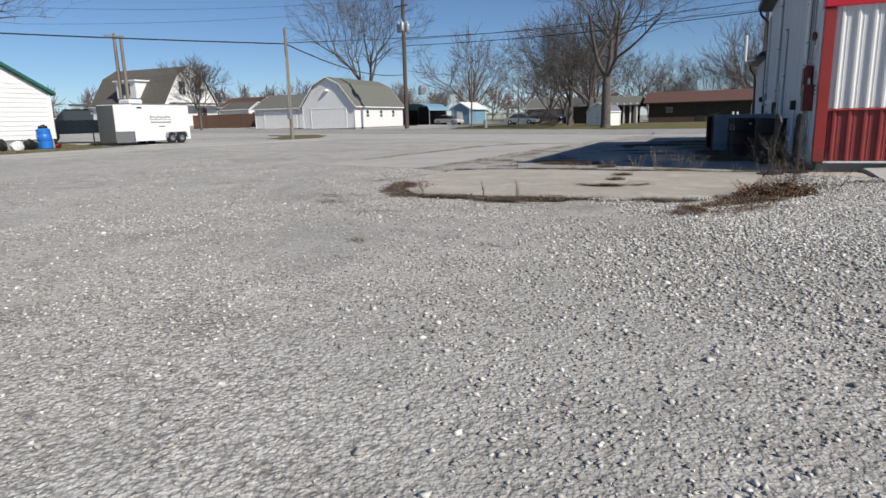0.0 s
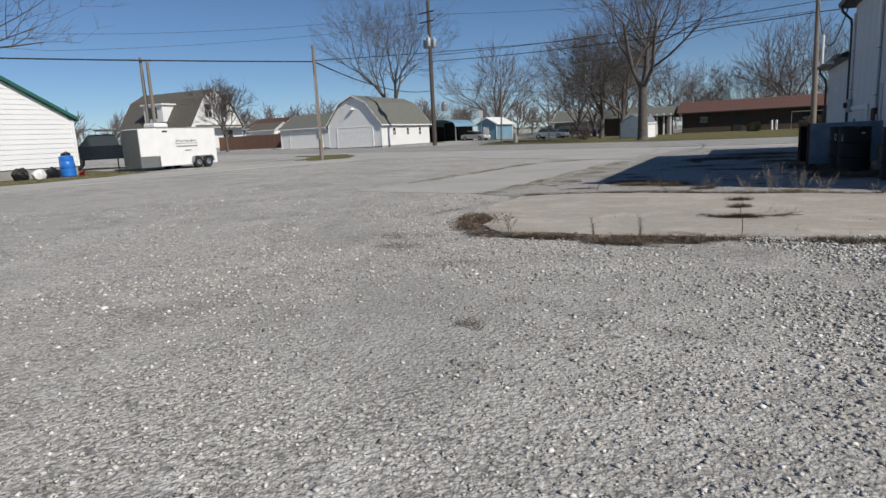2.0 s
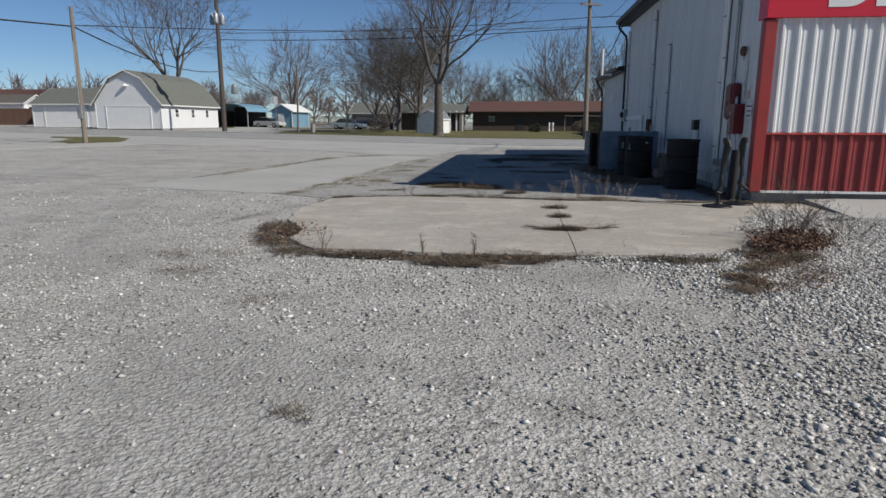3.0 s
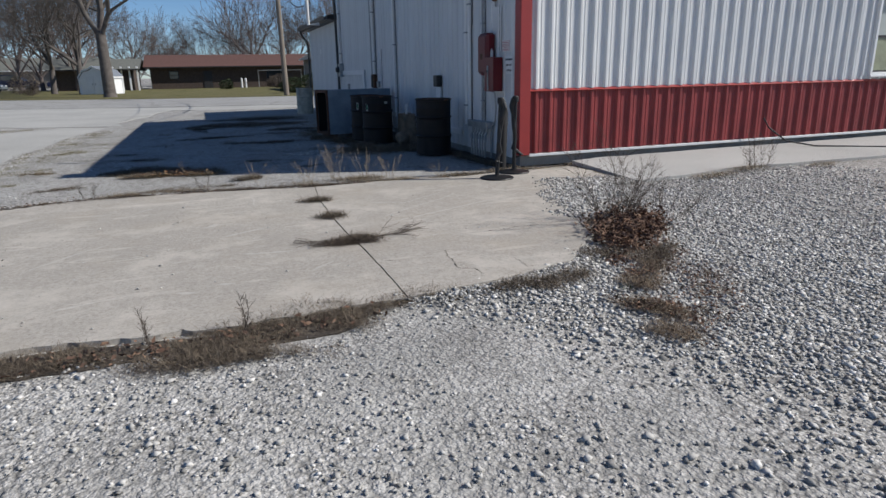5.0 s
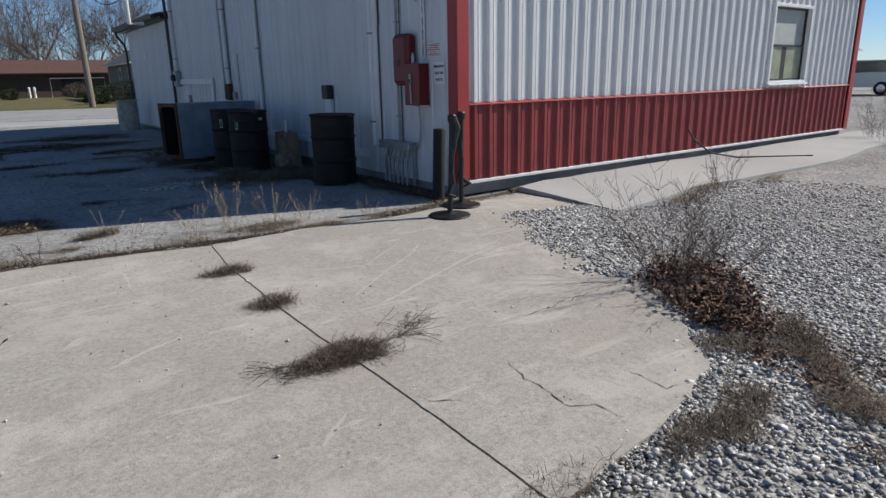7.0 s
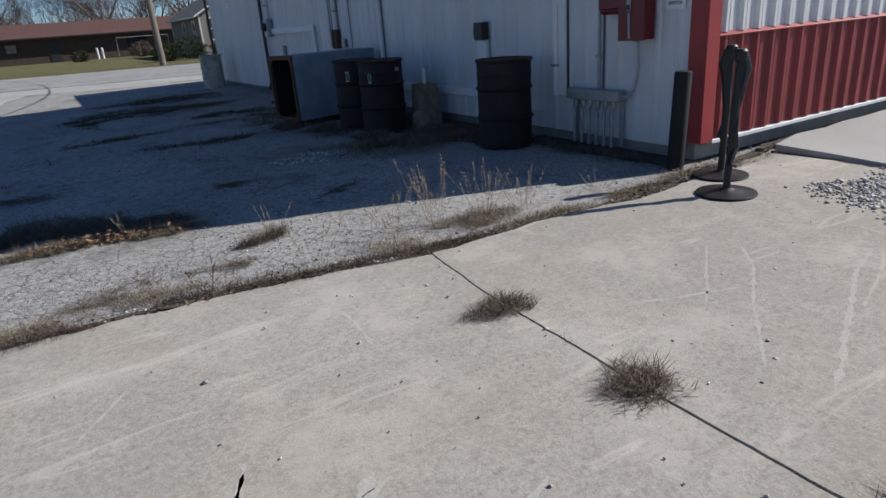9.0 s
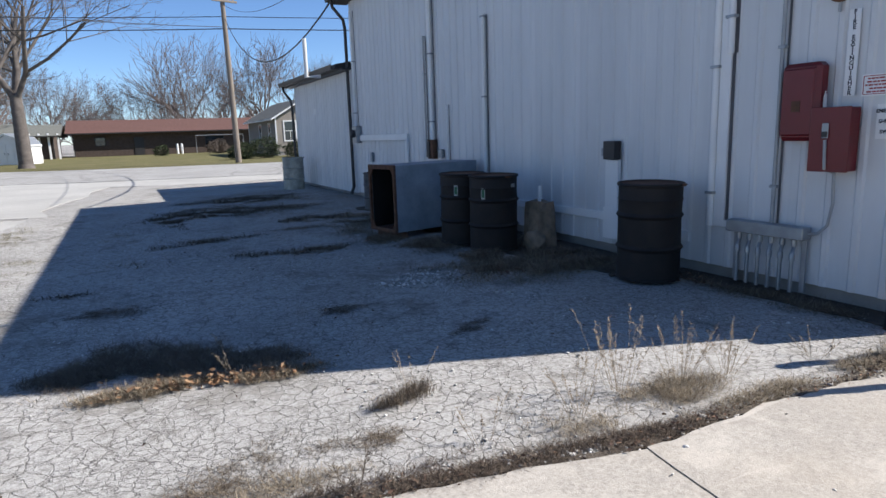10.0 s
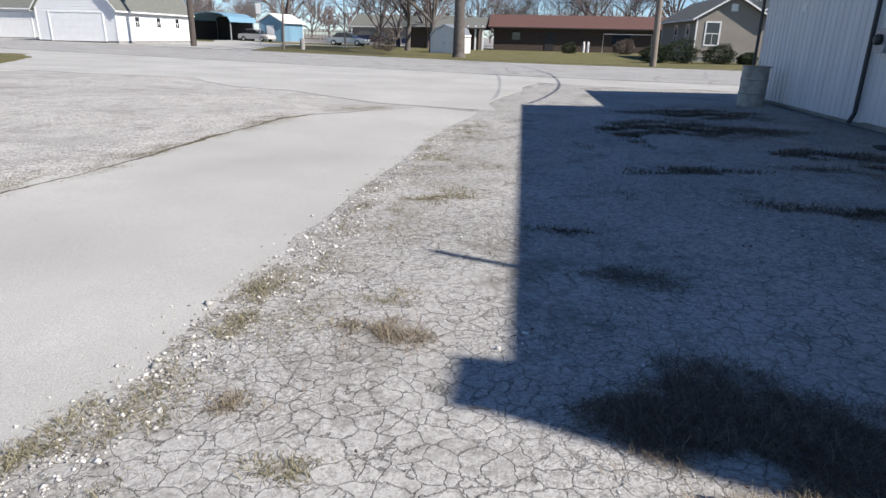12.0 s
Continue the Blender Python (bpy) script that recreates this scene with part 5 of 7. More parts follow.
tk = car("pickup_truck", "dark pickup truck parked behind the trailer", (-33.0, 24.8, gz(-33, 25)), 232, 5.6, 2.0, 1.85,
         [(0, 0.3), (0, 0.66), (0.38, 0.67), (0.4, 0.68), (0.72, 0.68), (0.97, 0.62), (1, 0.5), (1, 0.28)], [(0.4, 0.66), (0.43, 0.97), (0.66, 0.98), (0.75, 0.66)], TRUCK_DARK, 0.42)
bm = bmesh.new()
for yy in (-0.85, 0.85):
    tube(bm, [(-2.7, yy, 1.25), (-2.7, yy, 2.05), (0.6, yy, 2.1)], 0.03, 6)
tube(bm, [(-2.7, -0.85, 2.05), (-2.7, 0.85, 2.05)], 0.03, 6)
tube(bm, [(-2.7, -0.85, 1.7), (-2.7, 0.85, 1.7)], 0.03, 6)
part("rack", bm, DARK_TRIM, tk)

# enclosed trailer
tz = gz(-26, 23.6)
trl = thing("cargo_trailer", "white enclosed cargo trailer with grey stone guards and script lettering", "trailer", (-27.1, 23.62, tz))
bm = bmesh.new()
prism(bm, [(-1.03, -1.55), (-0.55, -2.12), (0.55, -2.12), (1.03, -1.55), (1.03, 2.12), (-1.03, 2.12)], "z", 0.35 - tz + 0.06, 2.18 - tz)
bmesh.ops.bevel(bm, geom=[e for e in bm.edges], offset=0.02, segments=1, affect="EDGES")
part("body", bm, WHITE_PAINT, trl)
zb = 0.41 - tz
bm = bmesh.new()
prism(bm, [(0.56, -2.13), (0.565, -2.15), (1.05, -1.565), (1.045, -1.45), (1.033, -1.45), (1.033, -1.55)], "z", zb, zb + 0.5)
part("guard", bm, TRAILER_GREY, trl, "grey stone guard")
bm = bmesh.new()
box(bm, -0.56, -2.15, zb, 0.556, -2.122, zb + 1.74, 0.004)
part("nose_panel", bm, TRAILER_GREY, trl, "grey nose panel")
bm = bmesh.new()
box(bm, -1.045, -1.5, 2.18 - tz, 1.045, 2.13, 2.22 - tz, 0.01)
part("roof_rail", bm, GALV, trl)
bm = bmesh.new()
box(bm, -0.4, -1.0, 2.22 - tz, 0.4, -0.2, 2.46 - tz, 0.06)
part("roof_vent", bm, WHITE_PAINT, trl)
for yy in (0.72, 1.35):
    wheel(trl, 0, 0, 0.29, 0.2, 1) if False else None
for yy in (0.75, 1.38):
    for s in (1, -1):
        bm = bmesh.new()
        r = 0.28
        lathe(bm, [(r * 0.6, -0.1), (r * 0.92, -0.1), (r, -0.07), (r, 0.07), (r * 0.92, 0.1), (r * 0.6, 0.1)], 22)
        bmesh.ops.rotate(bm, verts=bm.verts, cent=(0, 0, 0), matrix=Matrix.Rotation(radians(90), 3, "Y"))
        bmesh.ops.translate(bm, verts=bm.verts, vec=(s * 1.06, yy, r))
        wh = part("wheel", bm, TYRE, trl, smooth=True)
        bm = bmesh.new()
        lathe(bm, [(r * 0.55, 0.0), (r * 0.5, 0.03), (r * 0.2, 0.04), (0.02, 0.06)], 16)
        bmesh.ops.rotate(bm, verts=bm.verts, cent=(0, 0, 0), matrix=Matrix.Rotation(radians(90 * s), 3, "Y"))
        bmesh.ops.translate(bm, verts=bm.verts, vec=(s * 1.15, yy, r))
        part("rim", bm, CHROME, wh, smooth=True)
for s in (1, -1):
    bm = bmesh.new()
    prism(bm, [(0.38, 0.3), (0.42, 0.52), (0.52, 0.6), (1.61, 0.6), (1.71, 0.52), (1.75, 0.3), (1.7, 0.3), (1.66, 0.5), (1.58, 0.56), (0.55, 0.56), (0.47, 0.5), (0.43, 0.3)], "x", s * 1.032, s * 1.2)
    part("fender", bm, GALV, trl)
bm = bmesh.new()
tube(bm, [(-0.5, -2.1, zb - 0.03), (0, -3.1, zb - 0.03), (0.5, -2.1, zb - 0.03)], 0.04, 6)
tube(bm, [(0, -2.9, 0.0), (0, -2.9, 0.75)], 0.03, 6)
part("tongue", bm, BLACK_STEEL, trl)
bm = bmesh.new()
for k in range(8):
    y0 = -0.45 + 0.16 * k
    pts = [(1.036, y0, 1.27 + 0.1 * (k % 2)), (1.036, y0 + 0.05, 1.43 - 0.05 * (k % 3)), (1.036, y0 + 0.1, 1.3), (1.036, y0 + 0.15, 1.36)]
    tube(bm, pts, 0.014, 4)
tube(bm, [(1.036, -0.5, 1.22), (1.036, 0.9, 1.22)], 0.012, 4)
for k in range(10):
    box(bm, 1.032, -0.42 + 0.13 * k, 1.05, 1.038, -0.34 + 0.13 * k, 1.12)
box(bm, 1.032, 0.05, 0.86, 1.038, 0.45, 0.9)
part("lettering", bm, TEXT_DARK, trl)
bm = bmesh.new()
box(bm, 1.032, -1.2, zb + 1.58, 1.042, -0.9, zb + 1.66, 0.002)
part("badge", bm, DARK_TRIM, trl)


# ---- houses ----
ROOF_DARK = plain("dark_weathered_shingle", (0.115, 0.105, 0.09), 0.95, var=0.2, scale=4, relief=0.01)
def house(name, label, at, rz, W, D, EV, RI, wall, roof, trim=WHITE_PAINT, over=0.3, lapped=True, shape="gable", holes=(), found=0.3, lap=0.12, rake=None):
    """Gable ends face -y and +y in its own axes; x from -W/2 to W/2, y from 0 to D. holes: (side, s0, s1, z0, z1, kind)."""
    t = thing(name, label, "house" if "garage" not in name and "shed" not in name else name.split("_")[-1], at, rz)
    if shape == "gambrel" and W > 4:
        kx, kz = W * 0.245, EV + (RI - EV) * 0.74
        out = [(-W / 2, EV), (-kx, kz), (0, RI), (kx, kz), (W / 2, EV)]
    elif shape == "gambrel":
        out = [(-W / 2, EV), (-W * 0.34, EV + (RI - EV) * 0.62), (-W * 0.18, RI - 0.24), (0, RI), (W * 0.18, RI - 0.24), (W * 0.34, EV + (RI - EV) * 0.62), (W / 2, EV)]
    else:
        out = [(-W / 2, EV), (0, RI), (W / 2, EV)]
    bm = bmesh.new()
    prism(bm, [(-W / 2 + 0.02, found)] + [(x * 0.995, z - 0.03) for x, z in out] + [(W / 2 - 0.02, found)], "y", 0.02, D - 0.02)
    part("wall", bm, wall, t)

    def span(z):
        if z <= EV:
            return (-W / 2, W / 2)
        for (xa, za), (xb, zb_) in zip(out, out[1:]):
            if za <= z <= zb_ and zb_ > za:
                x = xa + (xb - xa) * (z - za) / (zb_ - za)
                return (x, -x)
        return (-0.02, 0.02)
    if lapped:
        for nm, a in (("siding", ((0, 0, 0), (1, 0, 0), (0, -1, 0), found, RI - 0.03, span)),
                      ("siding", ((0, D, 0), (1, 0, 0), (0, 1, 0), found, RI - 0.03, span)),
                      ("siding", ((W / 2, 0, 0), (0, 1, 0), (1, 0, 0), found, EV, lambda z: (0, D))),
                      ("siding", ((-W / 2, 0, 0), (0, 1, 0), (-1, 0, 0), found, EV, lambda z: (0, D)))):
            bm = bmesh.new()
            laps(bm, *a, lap=lap)
            part(nm, bm, wall, t)
    bm = bmesh.new()
    box(bm, -W / 2 + 0.03, 0.03, -0.3, W / 2 - 0.03, D - 0.03, found)
    part("foundation", bm, FOUNDATION, t)
    bm = bmesh.new()
    s = (out[1][1] - out[0][1]) / (out[1][0] - out[0][0])
    lo = [(out[0][0] - over, EV - over * s)] + out[1:-1] + [(out[-1][0] + over, EV - over * s)]
    prism(bm, [(x, z + 0.02) for x, z in lo] + [(x, z + 0.14) for x, z in lo[::-1]], "y", -over, D + over)
    part("roof", bm, roof, t)
    bm = bmesh.new()
    for y0 in (-over - 0.03, D + over + 0.003):
        prism(bm, [(x, z + 0.01) for x, z in lo] + [(x, z + 0.145) for x, z in lo[::-1]], "y", y0, y0 + 0.027)
    part("rake_board", bm, rake or trim, t)
    bm = bmesh.new()
    for sx in (-1, 1):
        x = sx * (W / 2 + over)
        box(bm, x, -over, EV - over * s + 0.0, x + sx * 0.05, D + over, EV - over * s + 0.12)
    part("fascia", bm, trim, t)
    for x in (-W / 2, W / 2):
        for y in (0, D):
            bm = bmesh.new()
            box(bm, x - 0.05, y - 0.05, found, x + 0.05, y + 0.05, EV - 0.05)
            part("corner_board", bm, trim, t)
    for side, s0, s1, z0, z1, kd in holes:
        def place(a0, a1, b0, b1, d0, d1, q):
            if side == "front":
                box(q, a0, -d1, b0, a1, -d0, b1)
            elif side == "east":
                box(q, W / 2 + d0, a0, b0, W / 2 + d1, a1, b1)
            else:
                box(q, -W / 2 - d1, a0, b0, -W / 2 - d0, a1, b1)
        if kd == "window":
            bm = bmesh.new()
            for a in ((s0 - 0.1, s0, z0 - 0.1, z1 + 0.1), (s1, s1 + 0.1, z0 - 0.1, z1 + 0.1), (s0, s1, z1, z1 + 0.1), (s0, s1, z0 - 0.1, z0), (s0, s1, (z0 + z1) / 2 - 0.025, (z0 + z1) / 2 + 0.025), ((s0 + s1) / 2 - 0.015, (s0 + s1) / 2 + 0.015, z0, (z0 + z1) / 2 - 0.03)):
                place(*a, 0.0, 0.05, bm)
            wn_ = part("window", bm, trim, t)
            bm = bmesh.new()
            place(s0, s1, z0, z1, 0.0, 0.025, bm)
            part("pane", bm, GLASS, wn_)
        elif kd == "door":
            bm = bmesh.new()
            place(s0, s1, z0, z1, 0.0, 0.04, bm)
            part("door", bm, DARK_TRIM if trim is not WHITE_PAINT else trim, t)
        else:
            bm = bmesh.new()
            for a in ((s0 - 0.12, s0, z0, z1 + 0.12), (s1, s1 + 0.12, z0, z1 + 0.12), (s0, s1, z1, z1 + 0.12)):
                place(*a, 0.0, 0.06, bm)
            fr = part("garage_door", bm, trim, t)
            nrow = 4
            for k in range(nrow):
                bm = bmesh.new()
                h = (z1 - z0) / nrow
                place(s0, s1, z0 + k * h + 0.006, z0 + (k + 1) * h - 0.006, 0.0, 0.03, bm)
                part("panel", bm, GREY_SIDING if wall is GREY_SIDING else WHITE_PAINT, fr)
    return t


GE = gz(-28, 16)
house("white_outbuilding", "small white sided building with a green metal roof", (-28.05, 16.38, GE), 90, 6.15, 7.2, 2.45, 4.1, VINYL, GREEN_ROOF, holes=(("west", 1.3, 1.65, 1.35, 1.95, "window"), ("west", 5.3, 5.6, 1.35, 1.95, "window")), found=0.42, over=0.2, rake=GREEN_ROOF, lap=0.2)
house("green_roof_house", "tan house with a green metal roof and a wide front window", (-41.0, 13.2, gz(-41, 13)), 90, 8, 8, 2.5, 4.0, TAN_SIDING, GREEN_ROOF, holes=(("front", -0.5, 2.6, 1.1, 2.3, "window"), ("west", 2, 5, 1.1, 2.3, "window")), found=0.3)
GG = gz(-40, 62)
house("white_garage", "white sided garage with a gambrel roof and a pale roller door", (-40.95, 62.1, GG), 0, 7.0, 12.0, 2.75, 5.75, VINYL, GREY_SHINGLE, shape="gambrel", holes=(("front", -2.3, 2.35, 0.1, 2.3, "garage"), ("east", 2.6, 3.2, 1.3, 2.1, "window"), ("east", 5.9, 6.5, 1.3, 2.1, "window"), ("east", 9.1, 9.7, 1.3, 2.1, "window")), found=0.15, lap=0.22)
lm = thing("garage_lamp", "white bell-shaped lamp over the garage door", "wall lamp", (-40.95, 61.9, GG + 4.3))
part("shade", lathe(bmesh.new(), [(0.28, 0.0), (0.2, 0.12), (0.06, 0.2), (0.04, 0.3)], 16), WHITE_PAINT, lm, smooth=True)
house("grey_garage", "low pale garage with a dark shingled roof and a wide door", (-47.3, 71.6, gz(-47, 71)), 90, 7.0, 9.0, 2.7, 4.4, VINYL, GREY_SHINGLE, holes=(("west", 2.5, 7.5, 0.1, 2.2, "garage"), ("west", 0.3, 2.0, 0.1, 2.0, "door")), found=0.15, lap=0.22)
dh = house("old_house", "old white house with a steep grey roof, dormer and broad gable", (-72.0, 73.0, gz(-72, 70)), 90, 10.0, 14.5, 4.0, 9.0, VINYL, ROOF_DARK, shape="gambrel", holes=(("front", -3.4, -1.6, 1.6, 3.1, "window"), ("front", 1.0, 3.0, 1.6, 3.1, "window"), ("front", -2.2, -0.9, 5.0, 6.9, "window"), ("front", 0.9, 2.2, 5.0, 6.9, "window"), ("west", 2.0, 4.0, 1.6, 3.0, "window")), found=0.5, lap=0.25, over=0.35)
bm = bmesh.new()
box(bm, -5.3, 5.0, 4.6, -2.8, 8.8, 7.0)
dm = part("dormer", bm, VINYL, dh, "white dormer")
bm = bmesh.new()
box(bm, -5.6, 4.7, 7.0, -2.2, 9.1, 7.2)
part("dormer_roof", bm, WHITE_PAINT, dm)
for a in (6.1, 7.0):
    bm = bmesh.new()
    box(bm, -5.34, a, 5.1, -5.3, a + 0.65, 6.7)
    part("pane", bm, GLASS, dm)
bm = bmesh.new()
box(bm, -4.6, -1.6, 3.6, 5.0, -0.4, 3.8)
part("porch_roof", bm, ROOF_DARK, dh)
house("low_wing", "low white wing of the old house", (-66.0, 80.5, gz(-66, 75)), 90, 4, 5, 2.9, 3.9, VINYL, ROOF_DARK, holes=(("front", -1.2, 0.0, 1.3, 2.4, "window"),), found=0.4, lap=0.25)
house("blue_roofed_shop", "low building with a red-brown roof behind the fence", (-80.0, 96.0, gz(-80, 96)), 90, 8, 14, 3.6, 5.2, GREY_SIDING, BROWN_SHINGLE, holes=(), found=0.2, lapped=False)
bpy.data.objects["blue_roofed_shop"].location.x = -70

BE = -0.28
br = house("brick_house", "long low dark brick house with a red-brown shingled roof", (13.5, 93.5, BE), 90, 9.0, 21.5, 2.95, 4.25, BRICK_BROWN, BROWN_SHINGLE, trim=DARK_TRIM, over=0.7, lapped=False, holes=(("west", 1, 2, 0.2, 2.3, "door"), ("west", 14.6, 15.6, 0.2, 2.3, "door"), ("west", 18.5, 19.4, 1.5, 2.3, "window"), ("west", 6, 8.0, 1.2, 2.3, "window")), found=0.15)
house("brick_wing", "dark open-fronted wing of the brick house", (-9.5, 88.0, BE), 90, 8.0, 7.5, 2.7, 3.7, BRICK_BROWN, GREY_SHINGLE, trim=DARK_TRIM, over=0.8, lapped=False, holes=(), found=0.15)
house("tan_house_far", "low tan house with a grey hip roof behind the trees", (-16.0, 120.0, -0.1), 90, 9.0, 16, 2.9, 4.6, TAN_SIDING, GREY_SHINGLE, over=0.5, lapped=False, holes=(), found=0.2)
for k, x in enumerate((-11.4, -10.6, -9.8, -9.0)):
    ps = thing("porch_post", "white porch post under the dark eave", "post", (x, 83.6, 0.0), 0, "porch posts")
    bm = bmesh.new()
    box(bm, -0.09, -0.09, 0.0, 0.09, 0.09, 2.6, 0.01)
    part("shaft", bm, WHITE_PAINT, ps)

TE = gz(10, 62)
th = house("tan_house", "tan sided house with a white-trimmed gable and sash windows", (10.4, 62.0, TE), 0, 4.9, 12.0, 3.1, 4.55, TAN_SIDING, GREY_SHINGLE, holes=(("front", -1.75, -0.85, 1.25, 2.75, "window"), ("west", 2, 2.8, 1.2, 2.6, "window"), ("west", 6, 6.8, 1.2, 2.6, "window")), found=0.35, over=0.4, lap=0.13)
bm = bmesh.new()
box(bm, -0.22, -0.06, 3.55, 0.22, -0.015, 4.05)
part("gable_vent", bm, WHITE_PAINT, th)
house("tan_house_wing", "wing of the tan house with a small window", (15.2, 65.5, TE), 0, 6.0, 9.0, 2.9, 4.7, TAN_SIDING, GREY_SHINGLE, holes=(("front", -2.0, -0.9, 1.3, 2.1, "window"),), found=0.35, over=0.4, lap=0.13)
house("shed_house", "white house seen beyond the street", (60, 45, gz(60, 45)), 0, 9, 9, 3, 5, VINYL, GREY_SHINGLE, holes=(), found=0.3, lapped=False)
house("grey_blue_shop", "pale blue-grey shop with a dark mansard roof beyond the building", (46, 30, 0.0), 90, 9, 10, 2.6, 4.0, GREY_SIDING, DARK_TRIM, holes=(), found=0.2, lapped=False)

# barn-shaped garden shed
sh = house("garden_shed", "white metal garden shed with barn roof and paired doors", (-11.1, 66.5, gz(-10, 67)), -22, 2.5, 2.3, 1.45, 2.25, WHITE_PAINT, GALV, shape="gambrel", over=0.06, lapped=False, found=0.05)
for s in (-1, 1):
    bm = bmesh.new()
    box(bm, min(0.02 * s, 0.52 * s), -0.03, 0.1, max(0.02 * s, 0.52 * s), 0.0, 1.6, 0.004)
    d = part("door", bm, WHITE_PAINT, sh)
    bm = bmesh.new()
    box(bm, s * 0.12 - 0.02, -0.06, 0.8, s * 0.12 + 0.02, -0.03, 0.95)
    part("door_handle", bm, GREY_PIPE, d)

# carport
cp = thing("carport", "open carport with a light blue metal roof", "carport", (-42.2, 88.0, gz(-42, 88)), -8)
for x in (-2.6, 2.6):
    for y in (0, 5):
        bm = bmesh.new()
        box(bm, x - 0.06, y - 0.06, -0.1, x + 0.06, y + 0.06, 2.3)
        part("post", bm, GREY_PIPE, cp)
bm = bmesh.new()
arc = [(-2.9, 2.2), (-2.6, 2.75), (-1.5, 3.15), (0, 3.3), (1.5, 3.15), (2.6, 2.75), (2.9, 2.2)]
prism(bm, arc + [(x, z - 0.06) for x, z in arc[::-1]], "y", -0.5, 5.5)
part("canopy", bm, BLUE_SHEET, cp)
bm = bmesh.new()
box(bm, -2.6, 4.95, 0.0, 2.6, 5.05, 2.9)
box(bm, -2.65, 0.1, 0.0, -2.58, 4.9, 2.3)
part("back_wall", bm, DARK_TRIM, cp)
bs = house("blue_shed", "light blue shed with a white roof beside the carport", (-36.3, 92.0, gz(-36, 92)), -5, 3.2, 6, 2.4, 3.3, BLUE_SHEET, WHITE_PAINT, over=0.3, lapped=False, holes=(("front", -0.6, 0.4, 0.1, 2.0, "door"),), found=0.1)
tm = thing("tyre_pile", "pile of scrap wood and tyres by the carport", "pile", (-45.2, 86.5, gz(-45, 86)))
for k in range(7):
    bm = bmesh.new()
    lathe(bm, [(0.18, 0), (0.33, 0.02), (0.35, 0.1), (0.33, 0.18), (0.18, 0.2)], 14)
    bmesh.ops.transform(bm, matrix=pose(random.uniform(-1.2, 1.2), random.uniform(-0.5, 0.5), random.uniform(0.0, 0.6), random.uniform(20, 90), random.uniform(0, 60), random.uniform(0, 180)), verts=bm.verts)
    part("tyre", bm, TYRE, tm)

# fences
fn = thing("board_fence", "brown board fence behind the lot", "fence", (-72.0, 73.0, gz(-72, 73)))
for k in range(84):
    bm = bmesh.new() if k == 0 else None
    if k == 0:
        box(bm, 0, -0.02, 0.05, 0.145, 0.02, 2.0, 0.004)
        bo = part("board", bm, FENCE_BROWN, fn)
    else:
        share("board", bo.data, fn, pose(k * 0.15, 0, 0.02 * math.sin(k * 1.7)))
bm = bmesh.new()
for z in (0.5, 1.6):
    box(bm, 0, 0.022, z, 12.6, 0.06, z + 0.09)
part("rail", bm, FENCE_BROWN, fn)
cf = thing("picket_fence", "grey weathered picket fence beyond the drive", "fence", (-36.0, 100.0, gz(-36, 99)))
for k in range(60):
    if k == 0:
        bm = bmesh.new()
        box(bm, 0, -0.02, 0.1, 0.09, 0.02, 1.7)
        bo = part("picket", bm, POLE_WOOD, cf)
    else:
        share("picket", bo.data, cf, pose(k * 0.2, 0, 0))
bm = bmesh.new()
for z in (0.4, 1.4):
    box(bm, 0, 0.022, z, 12, 0.06, z + 0.08)
part("rail", bm, POLE_WOOD, cf)

sg = thing("street_sign", "back of a pale street sign on a thin post", "sign", (-28.6, 70.0, gz(-28, 70)))
bm = bmesh.new()
tube(bm, [(0, 0, 0), (0, 0, 3.8)], 0.035, 8)
part("post", bm, GALV, sg)
bm = bmesh.new()
box(bm, -0.25, -0.05, 2.8, 0.25, -0.036, 3.7, 0.004)
part("plate", bm, WHITE_PAINT, sg)
ps = thing("stone_post", "short pale concrete post by the drive", "post", (-22.0, 62.5, gz(-22, 62)))
part("shaft", lathe(bmesh.new(), [(0.2, 0), (0.2, 0.75), (0.14, 0.85)], 12), FOUNDATION, ps, smooth=True)
for x, y, c in ((0.8, 87.0, "white"), (1.3, 87.2, "white")):
    hy = thing("yard_post", "short white pipe standing in the lawn", "post", (x + 1.4, y, 0.0))
    part("shaft", lathe(bmesh.new(), [(0.12, 0), (0.12, 1.1), (0.08, 1.15)], 12), WHITE_PAINT, hy, smooth=True)
pr = thing("clothes_frame", "thin metal frame standing in the yard", "frame", (4.2, 86.5, 0.0))
bm = bmesh.new()
tube(bm, [(0, 0, 0), (0, 0, 2.0), (5.2, 0, 2.0), (5.2, 0, 0)], 0.035, 6)
part("bar", bm, GREY_PIPE, pr)
pn = thing("propane_tank", "white horizontal propane tank beside the building", "tank", (-31.6, 12.4, gz(-31, 12) + 0.1), 10)
bm = bmesh.new()
lathe(bm, [(0.02, -0.85), (0.22, -0.8), (0.3, -0.65), (0.32, -0.5), (0.32, 0.5), (0.3, 0.65), (0.22, 0.8), (0.02, 0.85)], 20)
bmesh.ops.transform(bm, matrix=pose(0, 0, 0.5, 0, 90, 0), verts=bm.verts)
part("shell", bm, WHITE_PAINT, pn, smooth=True)
bm = bmesh.new()
for x in (-0.45, 0.45):
    box(bm, x - 0.06, -0.28, -0.1, x + 0.06, 0.28, 0.24, 0.01)
part("foot", bm, FOUNDATION, pn)
bb = thing("blue_barrel", "bright blue plastic barrel with a black cap beside the building", "barrel", (-27.0, 18.25, gz(-27, 19)), 0)
bb.rotation_euler.y = radians(-4)
part("body", lathe(bmesh.new(), [(0.24, 0), (0.28, 0.04), (0.29, 0.3), (0.27, 0.33), (0.29, 0.36), (0.29, 0.62), (0.27, 0.65), (0.28, 0.68), (0.27, 0.86), (0.2, 0.9)], 24), PLASTIC_BLUE, bb, smooth=True)
